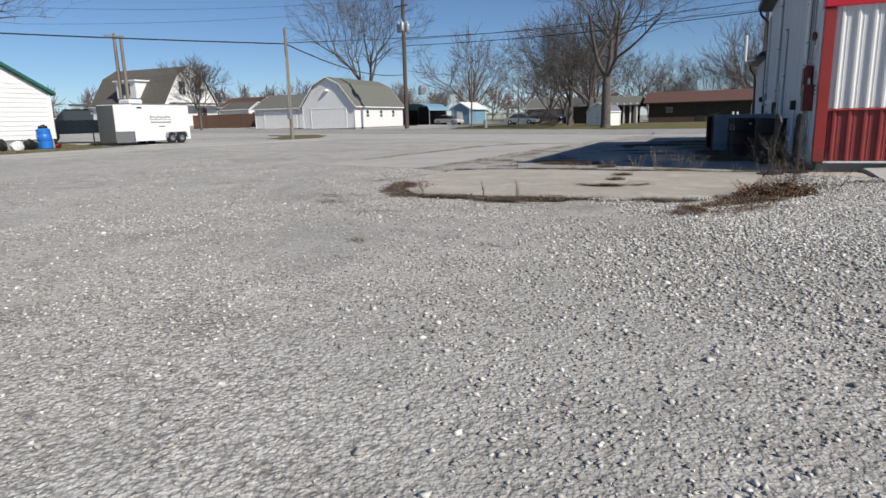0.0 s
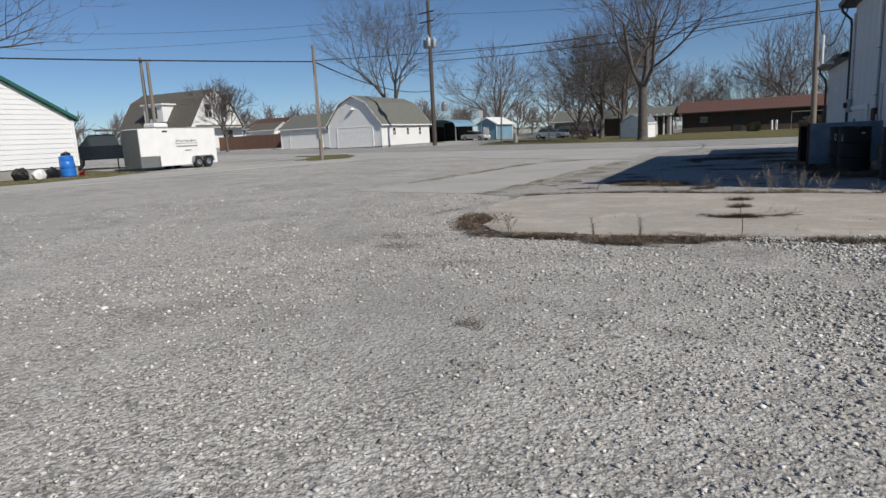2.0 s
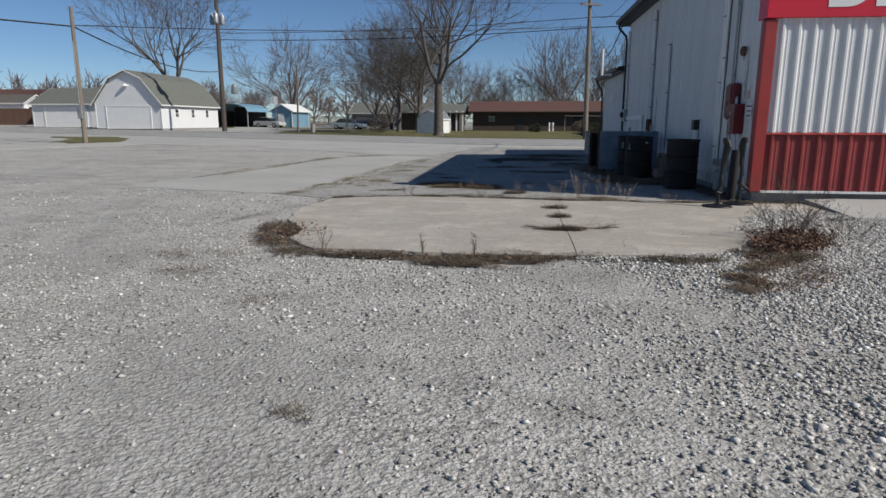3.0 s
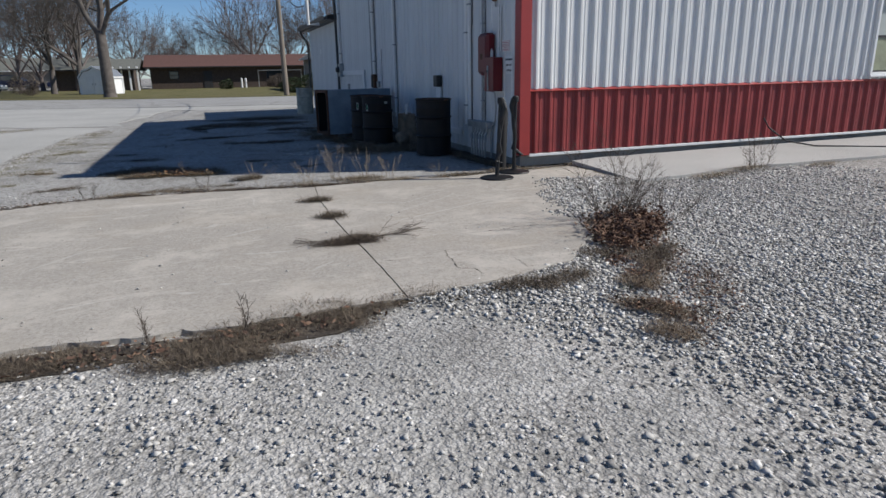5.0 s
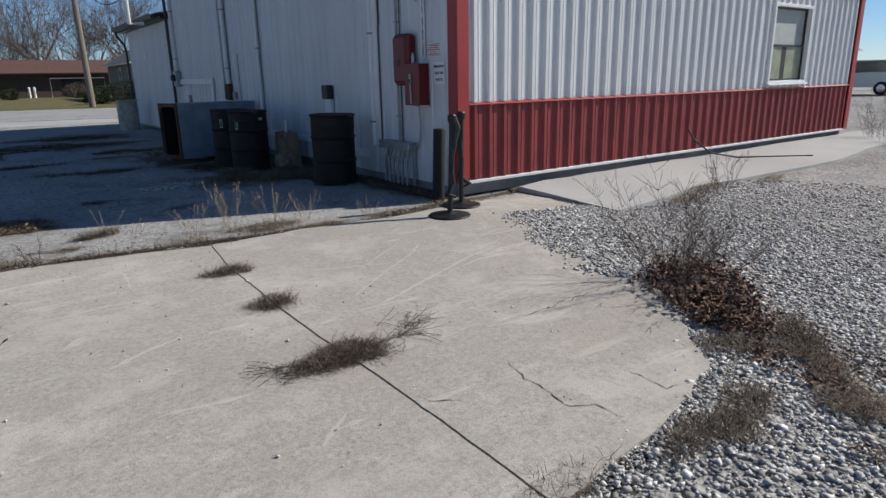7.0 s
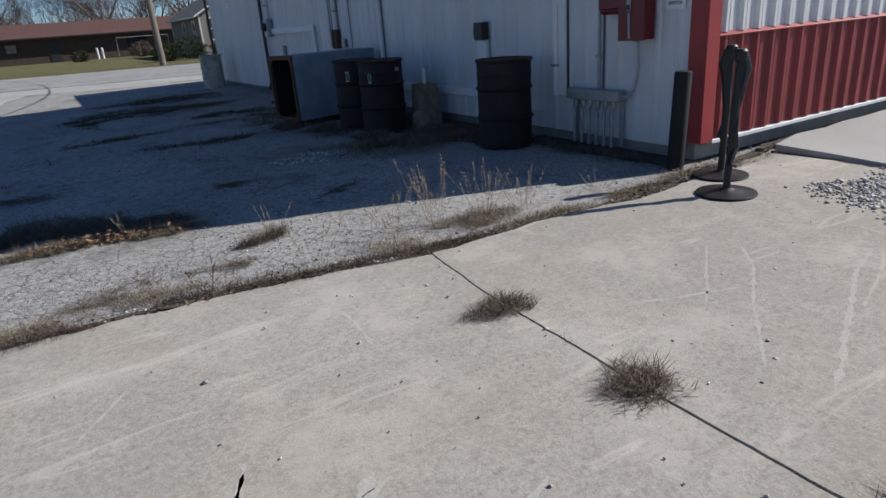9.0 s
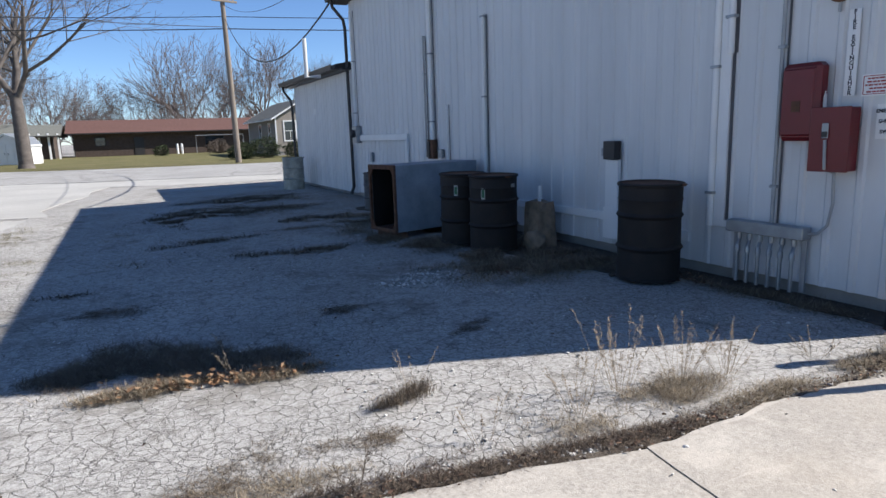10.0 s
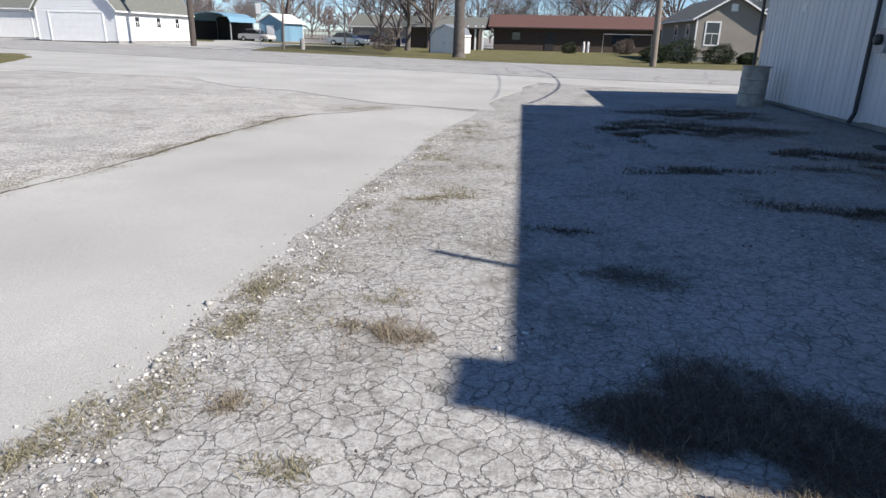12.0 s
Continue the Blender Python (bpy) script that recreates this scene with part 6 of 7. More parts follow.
bm = bmesh.new()
tube(bm, [(-0.2, 0, 0.93), (0.0, 0.05, 0.99), (0.2, 0, 0.92)], 0.09, 8)
part("cap", bm, PLASTIC_BLACK, bb)
for x, y, s, mt, lb in ((-27.2, 16.4, 0.3, PLASTIC_BLACK, "black plastic sack lying by the building"), (-27.1, 17.55, 0.27, PLASTIC_BLACK, "dark sack beside the barrel"), (-27.0, 17.0, 0.25, WHITE_PAINT, "white sack against the foundation"), (-26.9, 18.75, 0.13, RED_BOX, "red plastic can beside the barrel")):
    sk = thing("sack", lb, "sack", (x, y, gz(x, y)))
    bm = bmesh.new()
    bmesh.ops.create_icosphere(bm, subdivisions=3, radius=s)
    for v in bm.verts:
        v.co += noise.noise_vector(v.co * 5 + Vector((x, y, 0))) * 0.1
        v.co.z = max(0, v.co.z + s * 0.7)
    part("bag", bm, mt, sk)
dsh = thing("satellite_dish", "white satellite dish on the green roof", "dish", (-31.5, 14.7, gz(-31, 14) + 3.35))
bm = bmesh.new()
tube(bm, [(0, 0, 0), (0, 0, 0.7)], 0.03, 6)
part("mast", bm, GREY_PIPE, dsh)
bm = bmesh.new()
lathe(bm, [(0.02, 0), (0.25, 0.04), (0.42, 0.12), (0.41, 0.13), (0.24, 0.055), (0.02, 0.02)], 20)
bmesh.ops.transform(bm, matrix=pose(0, 0, 0.75, 60, 0, 60) @ Matrix.Scale(0.8, 4), verts=bm.verts)
part("reflector", bm, WHITE_PAINT, dsh, smooth=True)
wtw = thing("water_tower", "distant pale water tank on legs", "water tower", (-88, 190, 0))
bm = bmesh.new()
lathe(bm, [(2.4, 17), (2.6, 18), (2.6, 21), (1.5, 22.4), (0.1, 22.8)], 20)
part("tank", bm, GALV, wtw, smooth=True)
bm = bmesh.new()
for sx in (-1, 1):
    for sy in (-1, 1):
        tube(bm, [(sx * 2.6, sy * 2.6, 0), (sx * 1.8, sy * 1.8, 17.5)], 0.14, 6)
part("leg", bm, GALV, wtw)
wtw.scale = (0.42, 0.42, 0.55)


# ---- trees ----
def limbs(seed, height, r0, levels=5, spread=0.6, fork=0.28, up=0.35, kids=3, fine=0.013):
    """Segments of a bare tree (p0, p1, r0, r1, level)."""
    rd = random.Random(seed)
    out = []

    def grow(p, d, length, r, lvl):
        n = 3 if lvl < 3 else (2 if lvl < levels else 1)
        r = max(r, fine)
        pts = [(p, r)]
        for k in range(n):
            d = (d + Vector((rd.gauss(0, 0.13), rd.gauss(0, 0.13), rd.gauss(0, 0.07) + up * 0.12))).normalized()
            p = p + d * (length / n)
            pts.append((p, max(fine * 0.7, r * (1 - 0.42 * (k + 1) / n))))
        for a, b in zip(pts, pts[1:]):
            out.append((a[0], b[0], a[1], b[1], lvl))
        if lvl >= levels:
            return
        for k in range(kids + (lvl in (1, 2)) + (lvl == 2)):
            j = rd.uniform(0.35, 1.0) if k else 1.0
            i = min(n, max(1, int(round(j * n))))
            q, rq = pts[i]
            ax = Vector((rd.gauss(0, 1), rd.gauss(0, 1), rd.gauss(0, 0.5)))
            ax = (ax - d * ax.dot(d)).normalized()
            ang = rd.uniform(0.5, 1.25) * spread * (0.55 if k == 0 else 1.0)
            nd = (d * math.cos(ang) + ax * math.sin(ang) + Vector((0, 0, up * 0.35))).normalized()
            grow(q, nd, length * rd.uniform(0.58, 0.82), rq * rd.uniform(0.5, 0.72), lvl + 1)

    th = height * fork
    top = Vector((rd.uniform(-0.15, 0.15), rd.uniform(-0.15, 0.15), th))
    out.append((Vector((0, 0, -0.2)), Vector((0, 0, 0.35)), r0 * 1.45, r0 * 1.08, 0))
    out.append((Vector((0, 0, 0.35)), top, r0 * 1.08, r0 * 0.86, 0))
    m = kids + 2
    for k in range(m):
        az = k * math.tau / m + rd.uniform(-0.4, 0.4)
        tilt = rd.uniform(0.22, 0.85) * spread * 1.3 if k else 0.08
        d = Vector((math.cos(az) * math.sin(tilt), math.sin(az) * math.sin(tilt), math.cos(tilt)))
        grow(top - Vector((0, 0, rd.uniform(0, th * 0.16))), d, (height - th) * rd.uniform(0.36, 0.46), r0 * rd.uniform(0.42, 0.6), 1)
    return out


def seg_mesh(name, segs, sides, material, parent=None, label="", kind=""):
    A = np.array([s[0][:] for s in segs])
    Bq = np.array([s[1][:] for s in segs])
    ra, rb_ = np.array([s[2] for s in segs]), np.array([s[3] for s in segs])
    d = Bq - A
    d /= np.linalg.norm(d, axis=1)[:, None] + 1e-9
    ref = np.where(np.abs(d[:, 2:3]) > 0.9, np.array([[1.0, 0, 0]]), np.array([[0, 0, 1.0]]))
    u = np.cross(d, ref)
    u /= np.linalg.norm(u, axis=1)[:, None]
    v = np.cross(d, u)
    an_ = np.arange(sides) * math.tau / sides
    ring = u[:, None] * np.cos(an_)[None, :, None] + v[:, None] * np.sin(an_)[None, :, None]
    V = np.concatenate([A[:, None] + ring * ra[:, None, None], Bq[:, None] + ring * rb_[:, None, None]], 1)
    i = np.arange(len(segs))[:, None] * 2 * sides
    F = np.concatenate([i + np.array([[k, (k + 1) % sides, sides + (k + 1) % sides, sides + k]]) for k in range(sides)])
    return np_mesh(name, V.reshape(-1, 3), F, material, parent, label, "", kind)


def tree(name, label, at, seed, height, r0, material=None, rz=0, group="", **kw):
    t = thing(name, label, "tree", at, rz, group)
    segs = limbs(seed, height, r0, **kw)
    mt = material or BARK
    seg_mesh("trunk", [s for s in segs if s[4] == 0], 10, mt, t)
    seg_mesh("limb", [s for s in segs if 1 <= s[4] <= 2], 6, mt, t)
    seg_mesh("crown", [s for s in segs if s[4] > 2], 3, mt, t, "bare twigs")
    return t


def spot(x, y):
    return (x, y, gz(x, y) - 0.05)


big = tree("maple_tree", "big bare maple with a forked grey trunk on the lawn", spot(-8.95, 57.6), 11, 18.5, 0.4, levels=6, spread=0.8, fork=0.25, kids=3, up=0.25, fine=0.01)
t2 = tree("bare_tree", "bare tree behind the garden shed", spot(-12.6, 70.0), 5, 11.5, 0.26, levels=6, spread=0.8, fork=0.25, fine=0.011)
t3 = tree("bare_tree", "bare tree with drooping twigs beside the drive", spot(-15.2, 72.0), 23, 12.5, 0.24, levels=6, spread=0.85, fork=0.2, fine=0.011)
t4 = tree("bare_tree", "tall wide bare tree behind the garage", spot(-52.0, 92.0), 31, 23.5, 0.5, levels=6, spread=0.8, fork=0.24, up=0.25, fine=0.013)
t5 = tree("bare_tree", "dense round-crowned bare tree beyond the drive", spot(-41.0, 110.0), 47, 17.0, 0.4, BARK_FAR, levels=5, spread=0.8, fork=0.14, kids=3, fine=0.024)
t6 = tree("bare_tree", "great bare tree behind the white building", spot(-43.0, 23.0), 53, 18.0, 0.55, levels=6, spread=0.85, fork=0.16, kids=3, fine=0.011)
t7 = tree("bare_tree", "small bare tree beside the old house", spot(-60.0, 62.0), 61, 8.6, 0.16, levels=6, spread=0.75, fork=0.25, fine=0.014)
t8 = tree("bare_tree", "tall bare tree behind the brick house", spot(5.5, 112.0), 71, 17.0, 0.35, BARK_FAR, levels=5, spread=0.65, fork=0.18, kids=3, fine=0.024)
rr_ = random.Random(4)
protos = [t5, t8, t5, t8]
SPOTS = [(-2, 116, .62, 1), (11.5, 114, .85, 0), (17, 112, .95, 1), (30, 108, .8, 1), (38, 100, .8, 0), 
         (-20, 92, .62, 2), (-24, 100, .8, 2), (-18, 106, .9, 2), (-12, 112, .7, 0), (-34, 126, .8, 1), 
         (-47, 128, .62, 0), (-56, 130, .55, 1), (-64, 104, .5, 3), (-60, 118, .5, 0), (-15, 84, .72, 2), (-6, 122, .5, 0),
         (-75, 20, .6, 0), (-64, 32, .45, 3), (-60, 6, .7, 0), (-78, -4, .7, 1), (-84, 38, .4, 2), (54, 60, .6, 1), (62, 78, .7, 0), (3, 120, .72, 0), (8, 106, .66, 3), (22, 108, .72, 1), (-9, 124, .75, 2)]
for x, y, s, k in SPOTS:
    src = protos[k]
    c = copy_thing(src, pose(x, y, gz(x, min(y, 90)) - 0.05, 0, 0, rr_.uniform(0, 360)))
    c.scale = (s * rr_.uniform(0.9, 1.1),) * 2 + (s * rr_.uniform(0.92, 1.08),)
    tagged(c, "bare winter tree among the far trees", group="far trees")

# woods on the skyline: many small crowns joined
wood = []
rw = random.Random(9)
basis = [[(s[0], s[1], s[2], s[3]) for s in limbs(90 + q, 11, 0.22, levels=3, spread=0.85, fork=0.12, kids=4, fine=0.06)] for q in range(3)]
for k in range(96):
    a = radians(-100 + 160 * (k + rw.random()) / 96)
    d_ = rw.uniform(150, 210)
    ox, oy, s = math.sin(a) * d_, math.cos(a) * d_, rw.uniform(0.7, 1.15)
    rot = Matrix.Rotation(rw.uniform(0, 6.3), 3, "Z")
    off = Vector((ox, oy, gz(max(-90, ox), 90)))
    for p0, p1, a0, a1 in basis[k % 3]:
        wood.append((off + (rot @ p0) * s, off + (rot @ p1) * s, a0 * 1.2, a1 * 1.2))
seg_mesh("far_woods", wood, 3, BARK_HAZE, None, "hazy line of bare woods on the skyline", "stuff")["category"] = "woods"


def leafy(name, label, cat, at, rx, ry, h, n, material, size, rz=0):
    """A bush: many small leaves through an uneven rounded body, on a few stems."""
    t = thing(name, label, cat, at, rz)
    u = rng.normal(size=(n, 3))
    u /= np.linalg.norm(u, axis=1)[:, None]
    r = rng.uniform(0.55, 1.0, n) ** 0.5
    r *= 1 + 0.18 * np.sin(u[:, 0] * 5 + u[:, 1] * 3) + 0.1 * np.sin(u[:, 2] * 9)
    c = u * r[:, None] * np.array([rx, ry, h / 2]) + np.array([0, 0, h / 2])
    c[:, 2] = np.maximum(c[:, 2], 0.03)
    a, b = rng.normal(size=(n, 3)), rng.normal(size=(n, 3))
    a /= np.linalg.norm(a, axis=1)[:, None]
    b = np.cross(a, b)
    b /= np.linalg.norm(b, axis=1)[:, None]
    s = size * rng.uniform(0.6, 1.3, n)[:, None]
    V = np.stack([c - a * s, c + b * s * 0.5, c + a * s, c - b * s * 0.5], 1).reshape(-1, 3)
    np_mesh("foliage", V, np.arange(n)[:, None] * 4 + np.arange(4), material, t)
    bm = bmesh.new()
    for k in range(5):
        tube(bm, [(0.1 * rx * (k - 2), 0, -0.05), (0.35 * rx * (k - 2), 0.1, h * 0.6)], 0.03, 5)
    part("stem", bm, TWIG, t)
    return t


for x, y, rx, ry, h in ((4.3, 57.0, 0.9, 0.8, 1.2), (6.0, 57.4, 1.2, 0.9, 1.55), (8.6, 57.6, 1.0, 0.8, 1.3), (10.6, 58.2, 0.6, 0.6, 0.8), (12.6, 58.5, 0.7, 0.6, 0.9)):
    leafy("evergreen_shrub", "dark clipped evergreen shrub in front of the tan house", "shrub", spot(x, y), rx, ry, h, 5000, HEDGE, 0.05)
leafy("evergreen_shrub", "small dark round shrub on the lawn", "shrub", spot(0.2, 80.0), 0.75, 0.7, 1.1, 3000, HEDGE, 0.05)
leafy("twiggy_shrub", "leafless brown round shrub by the brick house", "shrub", spot(5.8, 81.0), 1.1, 0.9, 1.5, 3500, TWIG, 0.06)
leafy("twiggy_shrub", "leafless grey bush beside the drive", "shrub", spot(-16.0, 66.0), 1.1, 1.0, 1.9, 3500, TWIG, 0.05)


# ---- weeds, leaves and stones ----
def zof(x, y):
    return vgz(x, y)


def tufts(name, label, n, spots, length, width, lean, material, zo=0.02):
    x, y = blob_points(n, spots, True)
    return blades(name, x, y, zof(x, y) + zo, length, width, lean, material, "dry grass", label)


THATCH = [(-4.8, 8.65, 0.28, 0.7, 15), (-4.5, 8.15, 0.22, 0.4, 30), (-4.25, 7.6, 0.35, 0.18, -10), (-3.65, 7.5, 0.4, 0.12, 0), (-3.2, 7.5, 0.3, 0.1, 0), (-2.8, 7.38, 0.36, 0.22, 12), (-2.3, 7.44, 0.4, 0.3, 5), (-2, 7.6, 0.24, 0.22, 0), (-2.55, 7.2, 0.5, 0.06, -8), (-1.65, 7.66, 0.2, 0.1, 20)]
tufts("dead_thatch", "mat of dead grey-brown thatch along the edge of the slab", 29000, THATCH, 0.085, 0.0012, 1.3, STRAW_DARK, 0.015)
tufts("dead_thatch", "thin dead weeds in the gravel by the slab", 5000, [(-1.1, 7.7, 0.5, 0.14, 8), (-0.55, 7.7, 0.3, 0.16, 20), (-0.3, 7.95, 0.35, 0.1, 35), (0.1, 8.2, 0.25, 0.1, 45), (-0.1, 6.9, 0.4, 0.2, 20), (0.35, 7.3, 0.35, 0.2, 50), (-5.2, 7.3, 0.6, 0.25, 20), (-5.0, 6.7, 0.5, 0.2, 0), (-3.9, 6.0, 0.3, 0.12, 20), (-5.6, 9.6, 0.6, 0.12, 80)], 0.055, 0.0011, 1.25, STRAW_DARK, 0.01)
tufts("crack_weed", "dry weeds growing out of the slab joint", 2600, [ (-1.62, 9.96, 0.14, 0.13, 0), (-1.62, 10.81, 0.16, 0.09, 0), (-1.61, 10.4, 0.03, 0.05, 0)], 0.085, 0.0013, 1.1, STRAW_DARK, 0.035)
x, y = blob_points(6500, [(-1.63, 9.04, 0.24, 0.12, 0), (-1.61, 9.04, 0.15, 0.1, 0), ])
blades("crack_weed", x, y, zof(x, y) + 0.03, 0.085, 0.0015, 1.38, MAT_BROWN, "dry grass", "dense dark brown mat of dead weeds on the slab joint")
tufts("edge_weed", "dark twiggy weeds along the far edge of the slab", 15000, [(-4.55, 11.85, 0.7, 0.07, 12), (-3.25, 12.0, 0.8, 0.07, 3), (-2.15, 11.88, 0.6, 0.07, -8), (-1.3, 11.78, 0.4, 0.09, -4), (-5.0, 11.6, 0.3, 0.1, 40)], 0.07, 0.0012, 1.2, MAT_BROWN, 0.02)
tufts("edge_weed", "straw-coloured weeds along the far edge of the slab", 15000, [(-3.3, 12.15, 0.6, 0.08, 3), (-1.3, 11.98, 0.45, 0.12, -4), (-0.45, 11.78, 0.5, 0.08, 0), (0.35, 11.75, 0.45, 0.12, 0), (0.95, 11.8, 0.3, 0.12, 0), (1.35, 11.78, 0.3, 0.1, 0), (-0.85, 12.1, 0.5, 0.15, 10)], 0.075, 0.0011, 1.15, STRAW, 0.02)
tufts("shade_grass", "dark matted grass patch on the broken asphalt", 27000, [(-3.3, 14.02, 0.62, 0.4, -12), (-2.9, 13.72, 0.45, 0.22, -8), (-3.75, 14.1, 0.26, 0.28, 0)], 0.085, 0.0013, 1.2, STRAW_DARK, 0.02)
tufts("leaf_edge_grass", "pale straw at the sunny edge of the grass patch", 9000, [(-3.3, 13.56, 0.62, 0.1, -9), (-2.75, 13.46, 0.28, 0.09, -6)], 0.09, 0.0013, 1.1, STRAW, 0.02)
tufts("small_clump", "grey dry clump standing alone on the asphalt", 1500, [(-2.12, 12.75, 0.17, 0.07, 25), (-2.3, 12.68, 0.1, 0.04, 0)], 0.1, 0.0008, 0.6, STRAW_DARK, 0.015)
tufts("broken_edge_weed", "flat dead weeds round a broken patch of asphalt", 12000, [(-2.9, 12.5, 0.28, 0.14, 15), (-2.4, 12.35, 0.25, 0.1, -20), (-3.2, 12.3, 0.3, 0.1, 0), (-4.4, 13.0, 0.3, 0.15, 20), (-3.7, 15.6, 0.4, 0.2, -10), (-2.0, 14.6, 0.25, 0.15, 0), (-1.2, 13.6, 0.3, 0.12, 30)], 0.04, 0.0011, 1.35, STRAW_DARK, 0.012)
tufts("lane_edge_grass", "thin greenish grass where asphalt meets the lane", 28000, [(-5.72, 14.5, 0.14, 1.2, 3), (-5.62, 17.0, 0.13, 1.3, 4), (-5.5, 19.6, 0.13, 1.3, 4), (-8.75, 16.2, 0.25, 1.4, 5), (-8.5, 18.5, 0.25, 1.4, 0), (-8.3, 21.3, 0.3, 1.4, 0), (-7.3, 23.7, 0.8, 0.35, 35), (-5.7, 13.6, 0.25, 0.7, 5), (-5.5, 15.1, 0.3, 0.8, 5), (-5.2, 16.6, 0.3, 0.8, 0), (-4.9, 17.7, 0.5, 0.45, 0), (-5.2, 19.0, 0.3, 0.9, 0), (-5.95, 12.4, 0.25, 0.5, 10), (-4.6, 18.8, 0.4, 0.3, 0), (-5.1, 21.5, 0.3, 1.2, 0)], 0.04, 0.0014, 1.2, GREENISH, 0.012)
tufts("round_tuft", "small round tuft of pale grass", 2600, [(-4.95, 14.55, 0.22, 0.2, 0), (-5.35, 13.9, 0.12, 0.1, 0)], 0.075, 0.0012, 1.1, STRAW, 0.012)
tufts("far_shade_grass", "dark low grass on the shaded asphalt", 13000, [(-1.7, 22.8, 1.5, 1.3, 0), (-1.0, 25.5, 1.3, 1.3, 0), (-1.4, 17.5, 1.0, 0.25, -5), (-0.2, 21.5, 1.1, 0.7, 0), (-0.1, 19.6, 0.9, 0.35, 0), (-2.6, 19.2, 0.6, 0.25, 0), (-0.6, 23.8, 1.2, 0.5, 0), (-3.6, 20.5, 0.3, 1.2, 0), (-3.4, 17.8, 0.6, 0.3, 0), (-0.3, 25.2, 1.0, 1.2, 0), (0.5, 19.2, 0.5, 0.8, 0), (0.75, 15.1, 0.45, 0.5, 0), (0.4, 16.0, 0.5, 0.4, 0), (1.1, 24.0, 0.4, 2.0, 0)], 0.055, 0.0026, 1.3, STRAW, 0.015)
tufts("wall_foot_grass", "brown weeds at the foot of the wall by the corner", 4200, [(1.65, 11.72, 0.35, 0.1, 0), (1.25, 11.85, 0.2, 0.1, 0), (4.0, 10.5, 0.5, 0.12, 5), (3.2, 10.25, 0.5, 0.14, 10), (5.2, 10.3, 0.5, 0.12, 0), (10.6, 11.8, 0.5, 0.12, 0)], 0.09, 0.0012, 1.1, STRAW, 0.03)
tufts("sprig", "small dark weed sprig lying in the gravel", 90, [(-3.13, 4.36, 0.09, 0.05, 0), (-3.05, 4.3, 0.05, 0.03, 0)], 0.07, 0.002, 1.1, STRAW_DARK, 0.012)
y = rng.uniform(-6, 21, 14000)
x = -24.6 - (np.abs(rng.normal(0, 4.0, 14000)))
blades("verge_grass", x, y, zof(x, y) + 0.02, 0.06, 0.008, 0.8, GREENISH, "dry grass", "short winter grass beside the white building")


def twigs(name, label, at, n, height, spread, seed, heads=False, material=None):
    """A stand of thin dry stalks with side twigs."""
    t = thing(name, label, "dry weed", at)
    rd = random.Random(seed)
    segs = []
    for k in range(n):
        a, l = rd.uniform(0, math.tau), rd.uniform(0.2, 1) * spread
        p = Vector((math.cos(a) * l * 0.35, math.sin(a) * l * 0.35, 0))
        d = Vector((math.cos(a) * l, math.sin(a) * l, height)).normalized()
        h = height * rd.uniform(0.5, 1.1)
        m = 6
        for j in range(m):
            q = p + d * (h / m)
            g = 0.5 if heads else 1.0
            segs.append((p, q, g * (0.0016 * (1 - j / m) + 0.0008), g * (0.0016 * (1 - (j + 1) / m) + 0.0008), 1))
            if j > 1 or not heads:
                for _ in range(2 if heads else 3):
                    e = (d + Vector((rd.gauss(0, 0.7), rd.gauss(0, 0.7), rd.uniform(-0.2, 0.5)))).normalized()
                    w = h * (0.05 if heads else rd.uniform(0.1, 0.28))
                    segs.append((q, q + e * w, 0.0013, 0.0008, 1))
                    if not heads:
                        f = (e + Vector((rd.gauss(0, 0.5), rd.gauss(0, 0.5), 0.2))).normalized()
                        segs.append((q + e * w * 0.6, q + e * w * 0.6 + f * w * 0.6, 0.001, 0.0007, 1))
                        segs.append((q + e * w, q + e * w + f * w * 0.4, 0.001, 0.0007, 1))
            p = q
            d = (d + Vector((rd.gauss(0, 0.06 if heads else 0.13), rd.gauss(0, 0.06 if heads else 0.13), 0))).normalized()
        if heads:
            for _ in range(14):
                e = Vector((rd.gauss(0, 0.4), rd.gauss(0, 0.4), rd.uniform(-0.2, 1))).normalized()
                s = p - d * rd.uniform(0, 0.1)
                segs.append((s, s + e * 0.016, 0.0013, 0.0007, 1))
    seg_mesh("stalk", segs, 3, material or TWIG, t, kind="stuff")
    return t


tufts("wall_grass", "brown dry grass and litter round the drums", 14000, [(0.35, 14.9, 0.65, 0.25, -8), (-0.15, 15.5, 0.7, 0.25, -10), (0.7, 15.3, 0.5, 0.5, 0), (0.05, 16.7, 0.35, 0.5, 0), (-0.35, 17.6, 0.25, 0.5, 0), (0.1, 14.7, 0.9, 0.3, -5), (0.2, 15.3, 0.8, 0.35, -5), (-0.4, 18.6, 0.4, 0.8, 0), (0.9, 17.0, 0.4, 0.7, 0), (1.15, 13.0, 0.15, 0.7, 0), (0.3, 19.6, 0.7, 0.7, 0)], 0.1, 0.0018, 1.1, STRAW, 0.02)
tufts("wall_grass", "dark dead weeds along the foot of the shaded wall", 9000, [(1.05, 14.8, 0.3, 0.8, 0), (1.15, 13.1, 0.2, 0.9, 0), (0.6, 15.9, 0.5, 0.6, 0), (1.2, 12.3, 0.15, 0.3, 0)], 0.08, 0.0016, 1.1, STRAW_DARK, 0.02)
x, y = blob_points(11000, [(0.3, 14.95, 0.75, 0.2, -5), (0.75, 15.4, 0.4, 0.35, 0), (0.1, 15.45, 0.5, 0.16, -10), (-0.1, 16.4, 0.3, 0.2, 0), (-0.6, 22.6, 0.9, 0.45, 0), (0.3, 20.2, 0.7, 0.25, 0), (-1.0, 19.4, 0.5, 0.12, 0)])
